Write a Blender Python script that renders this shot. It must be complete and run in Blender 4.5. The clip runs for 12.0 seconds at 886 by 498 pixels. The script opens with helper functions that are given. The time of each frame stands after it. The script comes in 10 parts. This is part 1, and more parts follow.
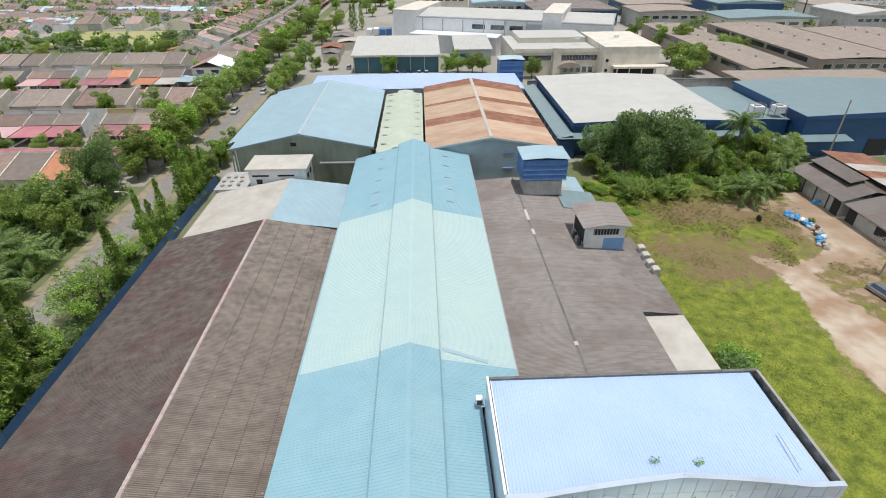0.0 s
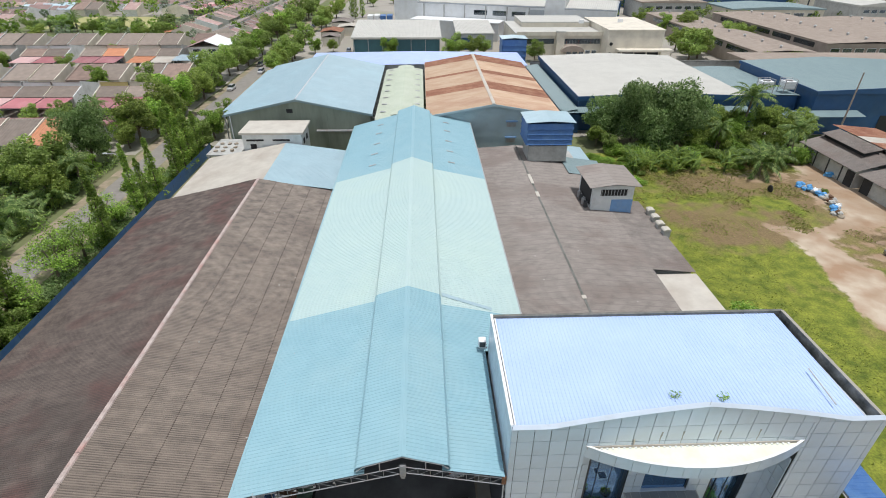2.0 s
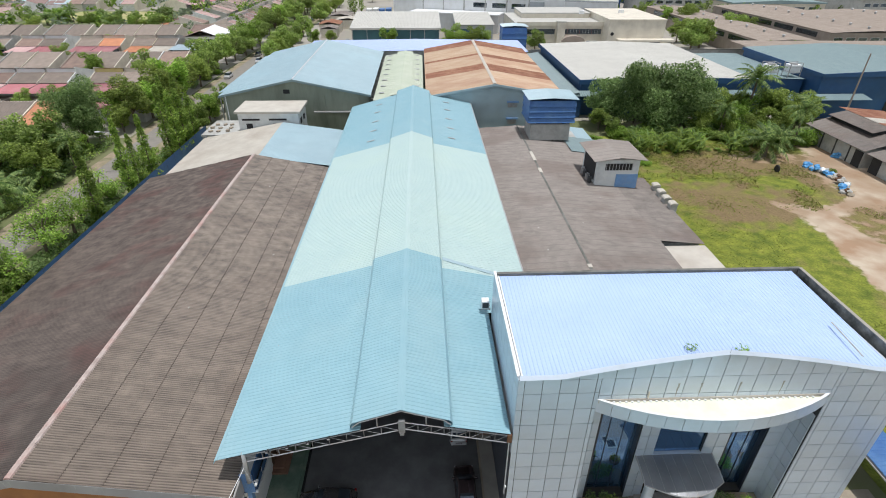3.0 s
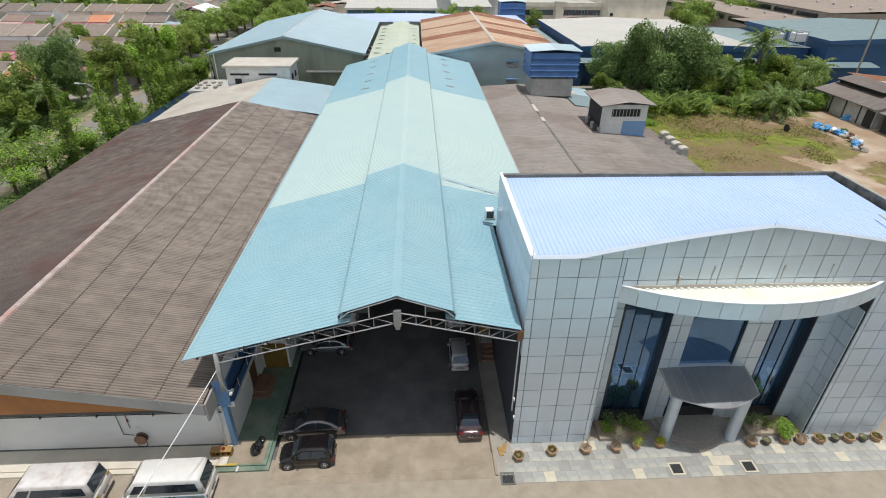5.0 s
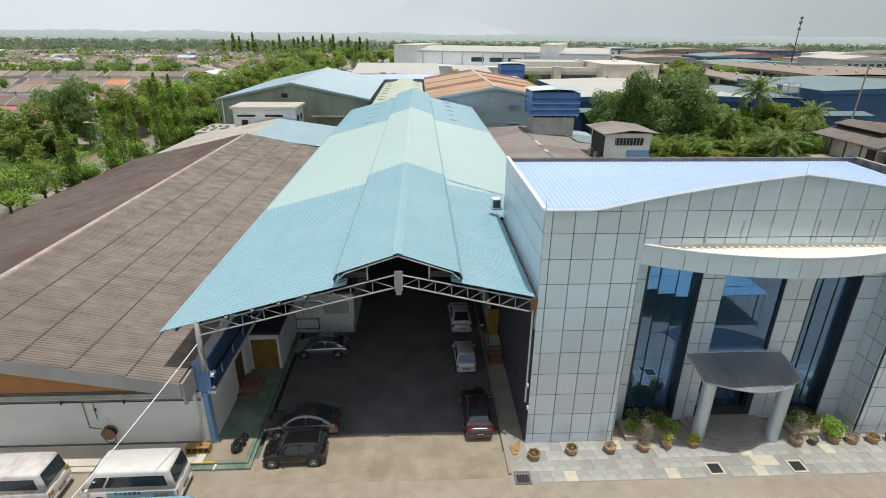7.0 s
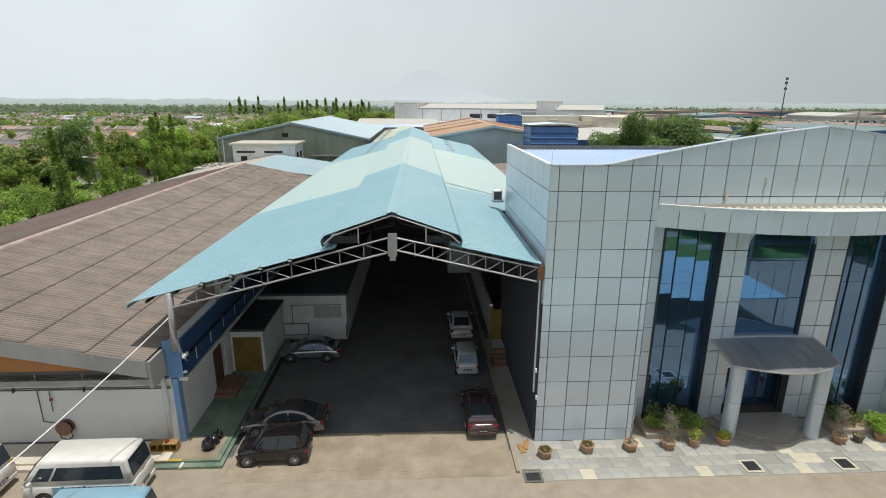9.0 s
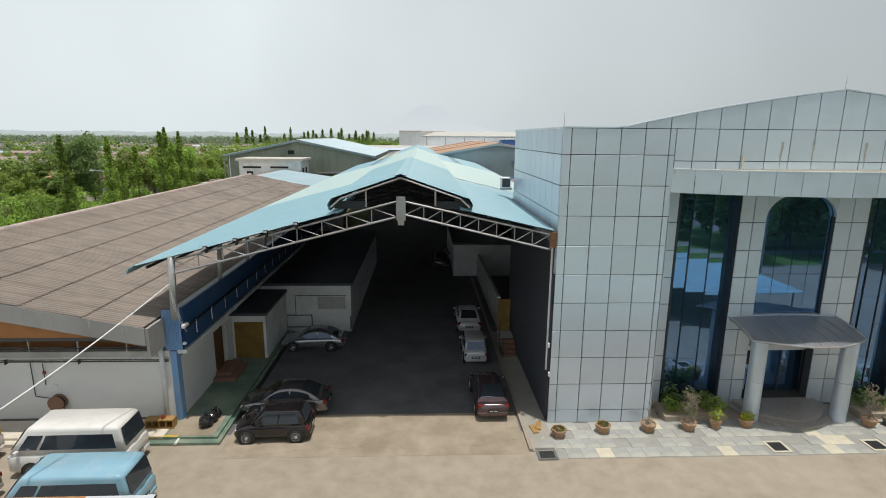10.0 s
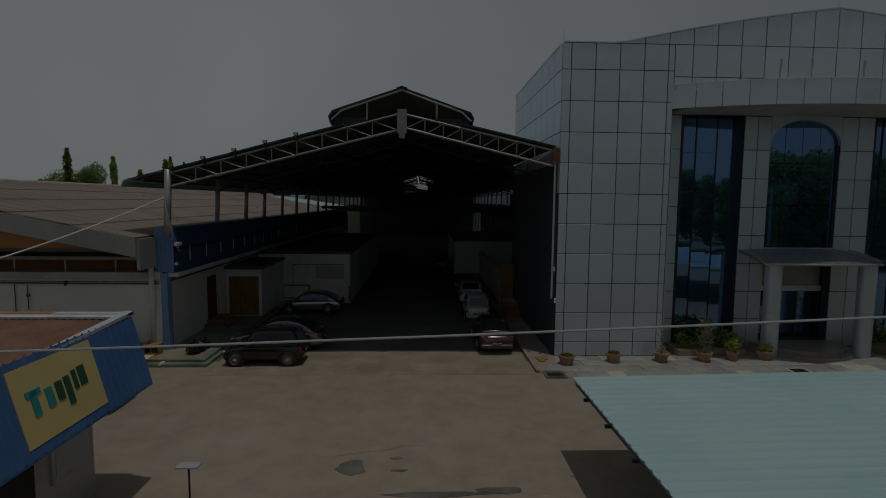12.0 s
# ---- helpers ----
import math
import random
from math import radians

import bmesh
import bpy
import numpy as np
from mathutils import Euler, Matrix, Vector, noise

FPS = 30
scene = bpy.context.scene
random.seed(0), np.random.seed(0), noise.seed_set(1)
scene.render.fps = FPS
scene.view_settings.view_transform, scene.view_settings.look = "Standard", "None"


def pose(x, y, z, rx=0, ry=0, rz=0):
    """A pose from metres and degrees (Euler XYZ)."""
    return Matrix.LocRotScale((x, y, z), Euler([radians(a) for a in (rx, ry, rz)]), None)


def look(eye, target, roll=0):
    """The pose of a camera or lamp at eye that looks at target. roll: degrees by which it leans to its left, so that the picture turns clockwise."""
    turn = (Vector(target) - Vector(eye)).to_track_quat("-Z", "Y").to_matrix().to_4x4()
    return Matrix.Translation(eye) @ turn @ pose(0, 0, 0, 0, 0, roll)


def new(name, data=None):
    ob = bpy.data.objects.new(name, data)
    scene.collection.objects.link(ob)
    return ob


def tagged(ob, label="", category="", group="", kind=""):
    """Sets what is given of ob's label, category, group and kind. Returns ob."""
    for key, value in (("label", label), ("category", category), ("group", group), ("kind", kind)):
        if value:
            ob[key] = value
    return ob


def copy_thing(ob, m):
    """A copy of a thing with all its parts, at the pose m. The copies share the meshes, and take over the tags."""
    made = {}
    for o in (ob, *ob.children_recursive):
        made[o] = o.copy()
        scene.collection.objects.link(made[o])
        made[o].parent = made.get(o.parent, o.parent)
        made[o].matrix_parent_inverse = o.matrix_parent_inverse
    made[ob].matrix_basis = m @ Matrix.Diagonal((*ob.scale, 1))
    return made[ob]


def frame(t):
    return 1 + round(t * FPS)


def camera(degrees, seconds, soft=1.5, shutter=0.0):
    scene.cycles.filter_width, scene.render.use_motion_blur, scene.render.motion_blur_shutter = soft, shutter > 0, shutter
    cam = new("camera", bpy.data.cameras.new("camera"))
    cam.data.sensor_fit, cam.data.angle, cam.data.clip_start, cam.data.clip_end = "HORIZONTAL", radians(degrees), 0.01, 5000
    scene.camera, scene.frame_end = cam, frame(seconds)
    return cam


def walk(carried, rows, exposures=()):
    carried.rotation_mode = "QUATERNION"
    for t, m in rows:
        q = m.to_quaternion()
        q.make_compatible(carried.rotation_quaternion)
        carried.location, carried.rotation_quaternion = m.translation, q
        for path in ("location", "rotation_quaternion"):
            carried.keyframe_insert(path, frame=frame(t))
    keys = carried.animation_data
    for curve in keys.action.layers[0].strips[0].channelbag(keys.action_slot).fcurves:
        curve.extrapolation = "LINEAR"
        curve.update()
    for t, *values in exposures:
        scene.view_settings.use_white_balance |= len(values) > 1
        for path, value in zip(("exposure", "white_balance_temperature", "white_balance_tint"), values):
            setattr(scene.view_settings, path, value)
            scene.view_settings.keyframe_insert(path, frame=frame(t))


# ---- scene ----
cam = camera(80.84, 12.0, soft=0.95)
# seconds, eye x y z, yaw, pitch, roll: a drone that sinks in front of the factory
PATH = [
    (0.0, -0.671, 2.284, 43.613, -2.233, -31.435, -0.225),
    (0.5, -0.665, 2.269, 42.314, -2.211, -31.430, -0.225),
    (1.0, -0.720, 2.188, 40.943, -2.321, -31.493, -0.081),
    (1.5, -0.896, 2.155, 39.175, -2.415, -31.415, 0.175),
    (2.0, -0.846, 2.024, 37.173, -2.349, -31.220, 0.318),
    (2.5, -0.863, 1.919, 35.185, -2.354, -31.065, 0.282),
    (4.5, -1.260, 1.826, 27.338, -2.930, -30.609, 0.668),
    (5.0, -1.260, 1.565, 25.483, -3.047, -30.478, 0.745),
    (5.5, -1.345, 1.516, 23.916, -3.076, -30.251, 0.684),
    (6.0, -1.317, 1.387, 22.388, -2.953, -28.955, 0.474),
    (6.5, -1.311, 1.148, 21.152, -2.792, -25.930, 0.444),
    (7.0, -1.379, 0.935, 19.863, -2.679, -22.605, 0.508),
    (9.0, -1.257, 1.351, 15.209, -2.656, -15.797, 0.333),
    (9.5, -1.443, 1.194, 13.874, -2.829, -13.846, 0.392),
    (10.0, -1.510, 1.275, 12.415, -2.298, -12.238, 0.479),
    (10.5, -1.567, 1.057, 10.983, -2.313, -10.741, 0.500),
    (11.0, -1.482, 0.900, 9.486, -2.171, -9.072, 0.509),
    (11.5, -1.428, 1.036, 8.094, -2.218, -7.244, 0.589),
    (12.0, -1.472, 0.875, 6.461, -2.103, -5.288, 0.536),
]
# the clip starts a little cool and hazy and fades out at its end
EXPOSURES = [(0.0, 0.0, 6150, 12), (2.5, 0.0, 6150, 12), (5.5, 0.0, 6350, 12), (7.0, 0.0, 6400, 11), (9.0, 0.0, 6500, 10), (10.2, 0.0, 6500, 10), (10.5, -0.25, 6500, 10), (11.0, -0.9, 6500, 10), (11.5, -1.65, 6500, 10), (12.0, -2.65, 6500, 10)]
walk(cam, [(t, pose(x, y, z, 90 + pitch, 0, yaw) @ pose(0, 0, 0, 0, 0, roll)) for t, x, y, z, yaw, pitch, roll in PATH], EXPOSURES)

# ---- world and sun ----
SUN_FROM = Vector((0.10, -0.095, 1.0)).normalized()   # midday tropical sun, almost overhead
world = bpy.data.worlds.new("hazy_sky")
scene.world = world
world.use_nodes = True
wn, wl = world.node_tree.nodes, world.node_tree.links
wn.clear()
w_out = wn.new("ShaderNodeOutputWorld")
w_bg = wn.new("ShaderNodeBackground")
w_sky = wn.new("ShaderNodeTexSky")
w_sky.sky_type = "NISHITA"
w_sky.sun_disc = False
w_sky.sun_elevation = math.asin(SUN_FROM.z)
w_sky.sun_rotation = math.atan2(SUN_FROM.x, SUN_FROM.y)
w_sky.air_density, w_sky.dust_density, w_sky.ozone_density = 1.2, 6.0, 1.0
# thin high cloud and haze: a pale veil over the clear sky, brightest low down, a little uneven
w_co = wn.new("ShaderNodeTexCoord")
w_sep = wn.new("ShaderNodeSeparateXYZ")
w_ramp = wn.new("ShaderNodeValToRGB")
w_ramp.color_ramp.elements[0].color, w_ramp.color_ramp.elements[0].position = (8.6, 9.4, 9.7, 1), 0.0
w_ramp.color_ramp.elements[1].color, w_ramp.color_ramp.elements[1].position = (5.6, 6.1, 6.5, 1), 0.9
w_ramp.color_ramp.elements.new(0.3).color = (8.5, 9.1, 9.3, 1)
w_noise = wn.new("ShaderNodeTexNoise")
w_noise.inputs["Scale"].default_value, w_noise.inputs["Detail"].default_value = 1.3, 4.0
w_soft = wn.new("ShaderNodeMapRange")
w_soft.inputs["From Min"].default_value, w_soft.inputs["From Max"].default_value = 0.3, 0.7
w_soft.inputs["To Min"].default_value, w_soft.inputs["To Max"].default_value = 0.90, 1.10
w_mul = wn.new("ShaderNodeVectorMath")
w_mul.operation = "SCALE"
w_mix = wn.new("ShaderNodeMixRGB")
w_mix.inputs["Fac"].default_value = 0.85
wl.new(w_co.outputs["Generated"], w_sep.inputs["Vector"])
wl.new(w_co.outputs["Generated"], w_noise.inputs["Vector"])
wl.new(w_sep.outputs["Z"], w_ramp.inputs["Fac"])
wl.new(w_noise.outputs["Fac"], w_soft.inputs["Value"])
wl.new(w_ramp.outputs["Color"], w_mul.inputs["Vector"])
wl.new(w_soft.outputs["Result"], w_mul.inputs["Scale"])
w_side = wn.new("ShaderNodeMapRange")          # the haze is greyer to the right
w_side.inputs["From Min"].default_value, w_side.inputs["From Max"].default_value = -0.3, 0.8
w_side.inputs["To Min"].default_value, w_side.inputs["To Max"].default_value = 1.0, 0.55
w_mul2 = wn.new("ShaderNodeVectorMath")
w_mul2.operation = "SCALE"
wl.new(w_sep.outputs["X"], w_side.inputs["Value"])
wl.new(w_mul.outputs["Vector"], w_mul2.inputs[0])
wl.new(w_side.outputs["Result"], w_mul2.inputs["Scale"])
wl.new(w_sky.outputs["Color"], w_mix.inputs["Color1"])
wl.new(w_mul2.outputs["Vector"], w_mix.inputs["Color2"])
wl.new(w_mix.outputs["Color"], w_bg.inputs["Color"])
w_bg.inputs["Strength"].default_value = 0.098
wl.new(w_bg.outputs["Background"], w_out.inputs["Surface"])
sun = new("sun", bpy.data.lights.new("sun", "SUN"))
sun.data.energy, sun.data.angle, sun.data.color = 3.2, radians(0.9), (1.0, 0.955, 0.88)
sun.matrix_world = look((0, 0, 60), Vector((0, 0, 60)) - SUN_FROM)

# ---- materials ----


def surf(name, c1, c2=None, scale=1.0, rough=0.6, metal=0.0, bump=0.0, bscale=30.0, stain=None, sscale=0.25, samt=0.5, rnd=0.0, stretch=(1, 1, 1), spec=0.5):
    """A surface with grain between two colours, larger stains, fine relief and some change from piece to piece."""
    m = bpy.data.materials.new(name)
    m.use_nodes = True
    n, l = m.node_tree.nodes, m.node_tree.links
    b = n["Principled BSDF"]
    b.inputs["Roughness"].default_value = rough
    b.inputs["Metallic"].default_value = metal
    b.inputs["Specular IOR Level"].default_value = spec
    co = n.new("ShaderNodeTexCoord")
    mp = n.new("ShaderNodeMapping")
    mp.inputs["Scale"].default_value = stretch
    l.new(co.outputs["Object"], mp.inputs["Vector"])
    c2 = c2 or tuple(x * 0.82 for x in c1)
    no = n.new("ShaderNodeTexNoise")
    no.inputs["Scale"].default_value, no.inputs["Detail"].default_value, no.inputs["Roughness"].default_value = scale, 6.0, 0.62
    l.new(mp.outputs["Vector"], no.inputs["Vector"])
    ra = n.new("ShaderNodeValToRGB")
    ra.color_ramp.elements[0].position, ra.color_ramp.elements[1].position = 0.33, 0.67
    ra.color_ramp.elements[0].color, ra.color_ramp.elements[1].color = (*c2, 1), (*c1, 1)
    l.new(no.outputs["Fac"], ra.inputs["Fac"])
    col = ra.outputs["Color"]
    if stain:
        ns = n.new("ShaderNodeTexNoise")
        ns.inputs["Scale"].default_value, ns.inputs["Detail"].default_value, ns.inputs["Roughness"].default_value = sscale, 8.0, 0.6
        l.new(mp.outputs["Vector"], ns.inputs["Vector"])
        rs = n.new("ShaderNodeValToRGB")
        rs.color_ramp.elements[0].position, rs.color_ramp.elements[1].position = 0.48, 0.68
        rs.color_ramp.elements[0].color, rs.color_ramp.elements[1].color = (0, 0, 0, 1), (samt, samt, samt, 1)
        l.new(ns.outputs["Fac"], rs.inputs["Fac"])
        mx = n.new("ShaderNodeMixRGB")
        l.new(rs.outputs["Color"], mx.inputs["Fac"])
        l.new(col, mx.inputs["Color1"])
        mx.inputs["Color2"].default_value = (*stain, 1)
        col = mx.outputs["Color"]
    if rnd:
        oi = n.new("ShaderNodeObjectInfo")
        mr = n.new("ShaderNodeMapRange")
        mr.inputs["To Min"].default_value, mr.inputs["To Max"].default_value = 1 - rnd, 1 + rnd
        l.new(oi.outputs["Random"], mr.inputs["Value"])
        hs = n.new("ShaderNodeHueSaturation")
        l.new(mr.outputs["Result"], hs.inputs["Value"])
        l.new(col, hs.inputs["Color"])
        col = hs.outputs["Color"]
    l.new(col, b.inputs["Base Color"])
    rr = n.new("ShaderNodeMapRange")
    rr.inputs["To Min"].default_value, rr.inputs["To Max"].default_value = max(0.02, rough - 0.08), min(1, rough + 0.08)
    l.new(no.outputs["Fac"], rr.inputs["Value"])
    l.new(rr.outputs["Result"], b.inputs["Roughness"])
    if bump:
        nb = n.new("ShaderNodeTexNoise")
        nb.inputs["Scale"].default_value, nb.inputs["Detail"].default_value = bscale, 4.0
        l.new(mp.outputs["Vector"], nb.inputs["Vector"])
        bp = n.new("ShaderNodeBump")
        bp.inputs["Strength"].default_value, bp.inputs["Distance"].default_value = bump, 0.02
        l.new(nb.outputs["Fac"], bp.inputs["Height"])
        l.new(bp.outputs["Normal"], b.inputs["Normal"])
    return m


def glazing(name, tint=(0.02, 0.03, 0.035), rough=0.015, mirror=0.25, tone=(0.21, 0.41, 0.80, 1)):
    """Tinted solar glass: part of the light is mirrored, part goes through into a dim room."""
    m = bpy.data.materials.new(name)
    m.use_nodes = True
    n, l = m.node_tree.nodes, m.node_tree.links
    b = n["Principled BSDF"]
    b.inputs["Base Color"].default_value = (*[min(1, c * 9) for c in tint], 1)
    b.inputs["Roughness"].default_value = rough
    b.inputs["Transmission Weight"].default_value = 0.85
    b.inputs["IOR"].default_value = 1.5
    g = n.new("ShaderNodeBsdfGlossy")
    g.inputs["Color"].default_value = tone
    g.inputs["Roughness"].default_value = rough
    mx = n.new("ShaderNodeMixShader")
    mx.inputs["Fac"].default_value = mirror
    l.new(b.outputs["BSDF"], mx.inputs[1])
    l.new(g.outputs["BSDF"], mx.inputs[2])
    l.new(mx.outputs["Shader"], n["Material Output"].inputs["Surface"])
    return m


M_BLUE = surf("blue_roof_paint", (0.27, 0.445, 0.51), (0.24, 0.41, 0.475), 0.6, 0.42, bump=0.05, stain=(0.31, 0.46, 0.50), sscale=0.12, samt=0.6)
M_PALE = surf("pale_roof_paint", (0.45, 0.57, 0.555), (0.42, 0.545, 0.54), 0.5, 0.45, bump=0.05, stain=(0.46, 0.58, 0.53), sscale=0.1, samt=0.5)
M_BLUE2 = surf("sky_blue_sheet", (0.35, 0.465, 0.515), (0.31, 0.43, 0.485), 0.4, 0.42, stain=(0.36, 0.52, 0.58), sscale=0.1, samt=0.5)
M_LAV = surf("lavender_sheet", (0.45, 0.55, 0.85), (0.40, 0.50, 0.80), 0.4, 0.4)
M_OFFROOF = surf("office_roof_sheet", (0.44, 0.56, 0.84), (0.41, 0.53, 0.81), 0.3, 0.6, bump=0.03, stain=(0.47, 0.58, 0.83), sscale=0.15, samt=0.4, spec=0.25)


def asbestos(name, light, dark, dirt, red, y0, pitch=0.18, front_dark=0.0):
    """Old corrugated cement sheet: clean crests, dirt in the valleys, side laps, streaks down the fall and rusty patches."""
    m = bpy.data.materials.new(name)
    m.use_nodes = True
    n, l = m.node_tree.nodes, m.node_tree.links
    b = n["Principled BSDF"]
    co = n.new("ShaderNodeTexCoord")
    def fac(scale, stretch, e0, e1, det=6.0, top=1.0):
        mp, no, mr = n.new("ShaderNodeMapping"), n.new("ShaderNodeTexNoise"), n.new("ShaderNodeMapRange")
        mp.inputs["Scale"].default_value = stretch
        no.inputs["Scale"].default_value, no.inputs["Detail"].default_value = scale, det
        mr.inputs["From Min"].default_value, mr.inputs["From Max"].default_value, mr.inputs["To Max"].default_value = e0, e1, top
        l.new(co.outputs["Object"], mp.inputs["Vector"])
        l.new(mp.outputs["Vector"], no.inputs["Vector"])
        l.new(no.outputs["Fac"], mr.inputs["Value"])
        return mr.outputs["Result"]
    def mix(f, a, c):
        mx = n.new("ShaderNodeMixRGB")
        l.new(f, mx.inputs["Fac"])
        if isinstance(a, tuple):
            mx.inputs["Color1"].default_value = (*a, 1)
        else:
            l.new(a, mx.inputs["Color1"])
        mx.inputs["Color2"].default_value = (*c, 1)
        return mx.outputs["Color"]
    def calc(op, a, v=None, w=None):
        k = n.new("ShaderNodeMath")
        k.operation = op
        l.new(a, k.inputs[0])
        if v is not None:
            k.inputs[1].default_value = v
        if w is not None:
            k.inputs[2].default_value = w
        return k.outputs["Value"]
    col = mix(fac(0.5, (0.8, 0.8, 1), 0.35, 0.7, 12.0, 0.35), light, dark)
    col = mix(fac(5.0, (0.12, 1.6, 1), 0.48, 0.62, 6.0, 0.4), col, dark)
    col = mix(fac(0.3, (0.45, 0.6, 1), 0.5, 0.62, 11.0, 0.85), col, red)
    sp = n.new("ShaderNodeSeparateXYZ")
    l.new(co.outputs["Object"], sp.inputs["Vector"])
    y = calc("SUBTRACT", sp.outputs["Y"], y0)
    wave = calc("MULTIPLY_ADD", calc("SINE", calc("MULTIPLY", y, 2 * math.pi / pitch)), -0.5, 0.46)
    vary = n.new("ShaderNodeMath")
    vary.operation, vary.use_clamp = "MULTIPLY", True
    l.new(wave, vary.inputs[0])
    l.new(fac(1.4, (0.6, 0.8, 1), 0.15, 0.7, 8.0, 1.05), vary.inputs[1])
    col = mix(vary.outputs["Value"], col, dirt)
    if front_dark:                                    # darker patches towards the front gable, dirt and valley shade put into one colour
        mr = n.new("ShaderNodeMapRange")
        mr.inputs["From Min"].default_value, mr.inputs["From Max"].default_value = 2.0, 26.0
        mr.inputs["To Min"].default_value, mr.inputs["To Max"].default_value = front_dark, 0.0
        l.new(y, mr.inputs["Value"])
        patch = n.new("ShaderNodeMath")
        patch.operation, patch.use_clamp = "MULTIPLY", True
        l.new(mr.outputs["Result"], patch.inputs[0])
        l.new(fac(0.35, (0.6, 0.8, 1), 0.2, 0.6, 10.0, 1.0), patch.inputs[1])
        col = mix(patch.outputs["Value"], col, dirt)
    lap = calc("MULTIPLY", calc("LESS_THAN", calc("FRACT", calc("DIVIDE", y, pitch * 6)), 0.06), 0.32)
    col = mix(lap, col, dirt)
    l.new(col, b.inputs["Base Color"])
    b.inputs["Roughness"].default_value = 0.6
    no, bp = n.new("ShaderNodeTexNoise"), n.new("ShaderNodeBump")
    no.inputs["Scale"].default_value = 14.0
    bp.inputs["Strength"].default_value, bp.inputs["Distance"].default_value = 0.3, 0.02
    l.new(co.outputs["Object"], no.inputs["Vector"])
    l.new(no.outputs["Fac"], bp.inputs["Height"])
    l.new(bp.outputs["Normal"], b.inputs["Normal"])
    return m


M_ASB = asbestos("weathered_brown_asbestos", (0.295, 0.24, 0.195), (0.205, 0.166, 0.134), (0.064, 0.051, 0.042), (0.205, 0.158, 0.126), 21.0, 51.0 / 283, 0.25)
M_ASBRED = asbestos("maroon_asbestos", (0.21, 0.166, 0.14), (0.137, 0.107, 0.092), (0.048, 0.037, 0.032), (0.155, 0.072, 0.062), 21.0, 51.0 / 283, 0.75)
M_OLDROOF = asbestos("dark_weathered_asbestos", (0.185, 0.155, 0.135), (0.13, 0.108, 0.094), (0.06, 0.05, 0.044), (0.15, 0.11, 0.09), 65.0, 0.18)
M_LAPLINE = surf("dark_lap_line", (0.13, 0.105, 0.088), (0.075, 0.06, 0.05), 3.0, 0.95)
M_GREYROOF = asbestos("weathered_grey_asbestos", (0.29, 0.255, 0.228), (0.21, 0.183, 0.165), (0.10, 0.085, 0.077), (0.20, 0.155, 0.135), 33.6, 55.4 / 308)
M_CAP = surf("pinkish_ridge_mortar", (0.50, 0.43, 0.395), (0.36, 0.285, 0.26), 2.0, 0.85, bump=0.3, stain=(0.42, 0.20, 0.17), sscale=0.4, samt=0.6)
M_WHITEROOF = surf("dusty_white_roof", (0.54, 0.51, 0.45), (0.45, 0.415, 0.365), 0.5, 0.8, stain=(0.36, 0.30, 0.25), sscale=0.15, samt=0.5)
M_RUST = surf("rusty_sheet", (0.58, 0.45, 0.33), (0.49, 0.34, 0.23), 0.5, 0.8, bump=0.1, stain=(0.36, 0.17, 0.11), sscale=0.14, samt=0.6, stretch=(0.4, 1, 1), rnd=0.2)
M_YELLOW = surf("pale_lime_sheet", (0.50, 0.545, 0.44), (0.45, 0.50, 0.40), 0.5, 0.55, stain=(0.55, 0.58, 0.50), sscale=0.2, samt=0.5)
M_CREAMROOF = surf("cream_sheet", (0.52, 0.51, 0.47), (0.46, 0.45, 0.415), 0.3, 0.6, stain=(0.55, 0.54, 0.50), sscale=0.08, samt=0.5)
M_TEALROOF = surf("teal_grey_sheet", (0.215, 0.29, 0.30), (0.185, 0.255, 0.27), 0.3, 0.5, stain=(0.24, 0.31, 0.315), sscale=0.08, samt=0.5)
M_NAVY = surf("navy_cladding", (0.025, 0.085, 0.21), (0.02, 0.07, 0.18), 1.0, 0.5, stain=(0.05, 0.11, 0.2), sscale=0.3)
M_BLUEPAINT = surf("blue_paint", (0.06, 0.155, 0.38), (0.048, 0.13, 0.33), 1.5, 0.5, stain=(0.12, 0.24, 0.42), sscale=0.5)
M_WALLWHITE = surf("white_plaster", (0.74, 0.75, 0.74), (0.64, 0.66, 0.66), 1.2, 0.85, bump=0.1, stain=(0.40, 0.40, 0.38), sscale=0.5, samt=0.5)
M_HALLWALL = surf("old_white_wash", (0.80, 0.80, 0.785), (0.70, 0.705, 0.695), 0.7, 0.88, bump=0.1, stain=(0.52, 0.51, 0.48), sscale=0.35, samt=0.6, stretch=(0.5, 1, 1))
M_WALLGREY = surf("grey_plaster", (0.48, 0.48, 0.46), (0.38, 0.38, 0.36), 1.2, 0.9, bump=0.15, stain=(0.24, 0.23, 0.21), sscale=0.5, samt=0.5)
M_WALLGREEN = surf("stained_greenish_wall", (0.33, 0.36, 0.29), (0.26, 0.29, 0.23), 0.8, 0.9, bump=0.1, stain=(0.13, 0.15, 0.12), sscale=0.4, samt=0.7, stretch=(1, 1, 0.25))
M_WALLBLUEGREY = surf("pale_blue_wall", (0.42, 0.52, 0.55), (0.36, 0.46, 0.50), 0.8, 0.85, stain=(0.26, 0.32, 0.34), sscale=0.4)
M_CREAM = surf("cream_wall", (0.70, 0.65, 0.55), (0.62, 0.57, 0.48), 0.5, 0.85, stain=(0.46, 0.42, 0.36), sscale=0.3)
M_BEIGE = surf("beige_wall", (0.37, 0.31, 0.262), (0.295, 0.245, 0.208), 0.5, 0.85, stain=(0.25, 0.205, 0.17), sscale=0.3)
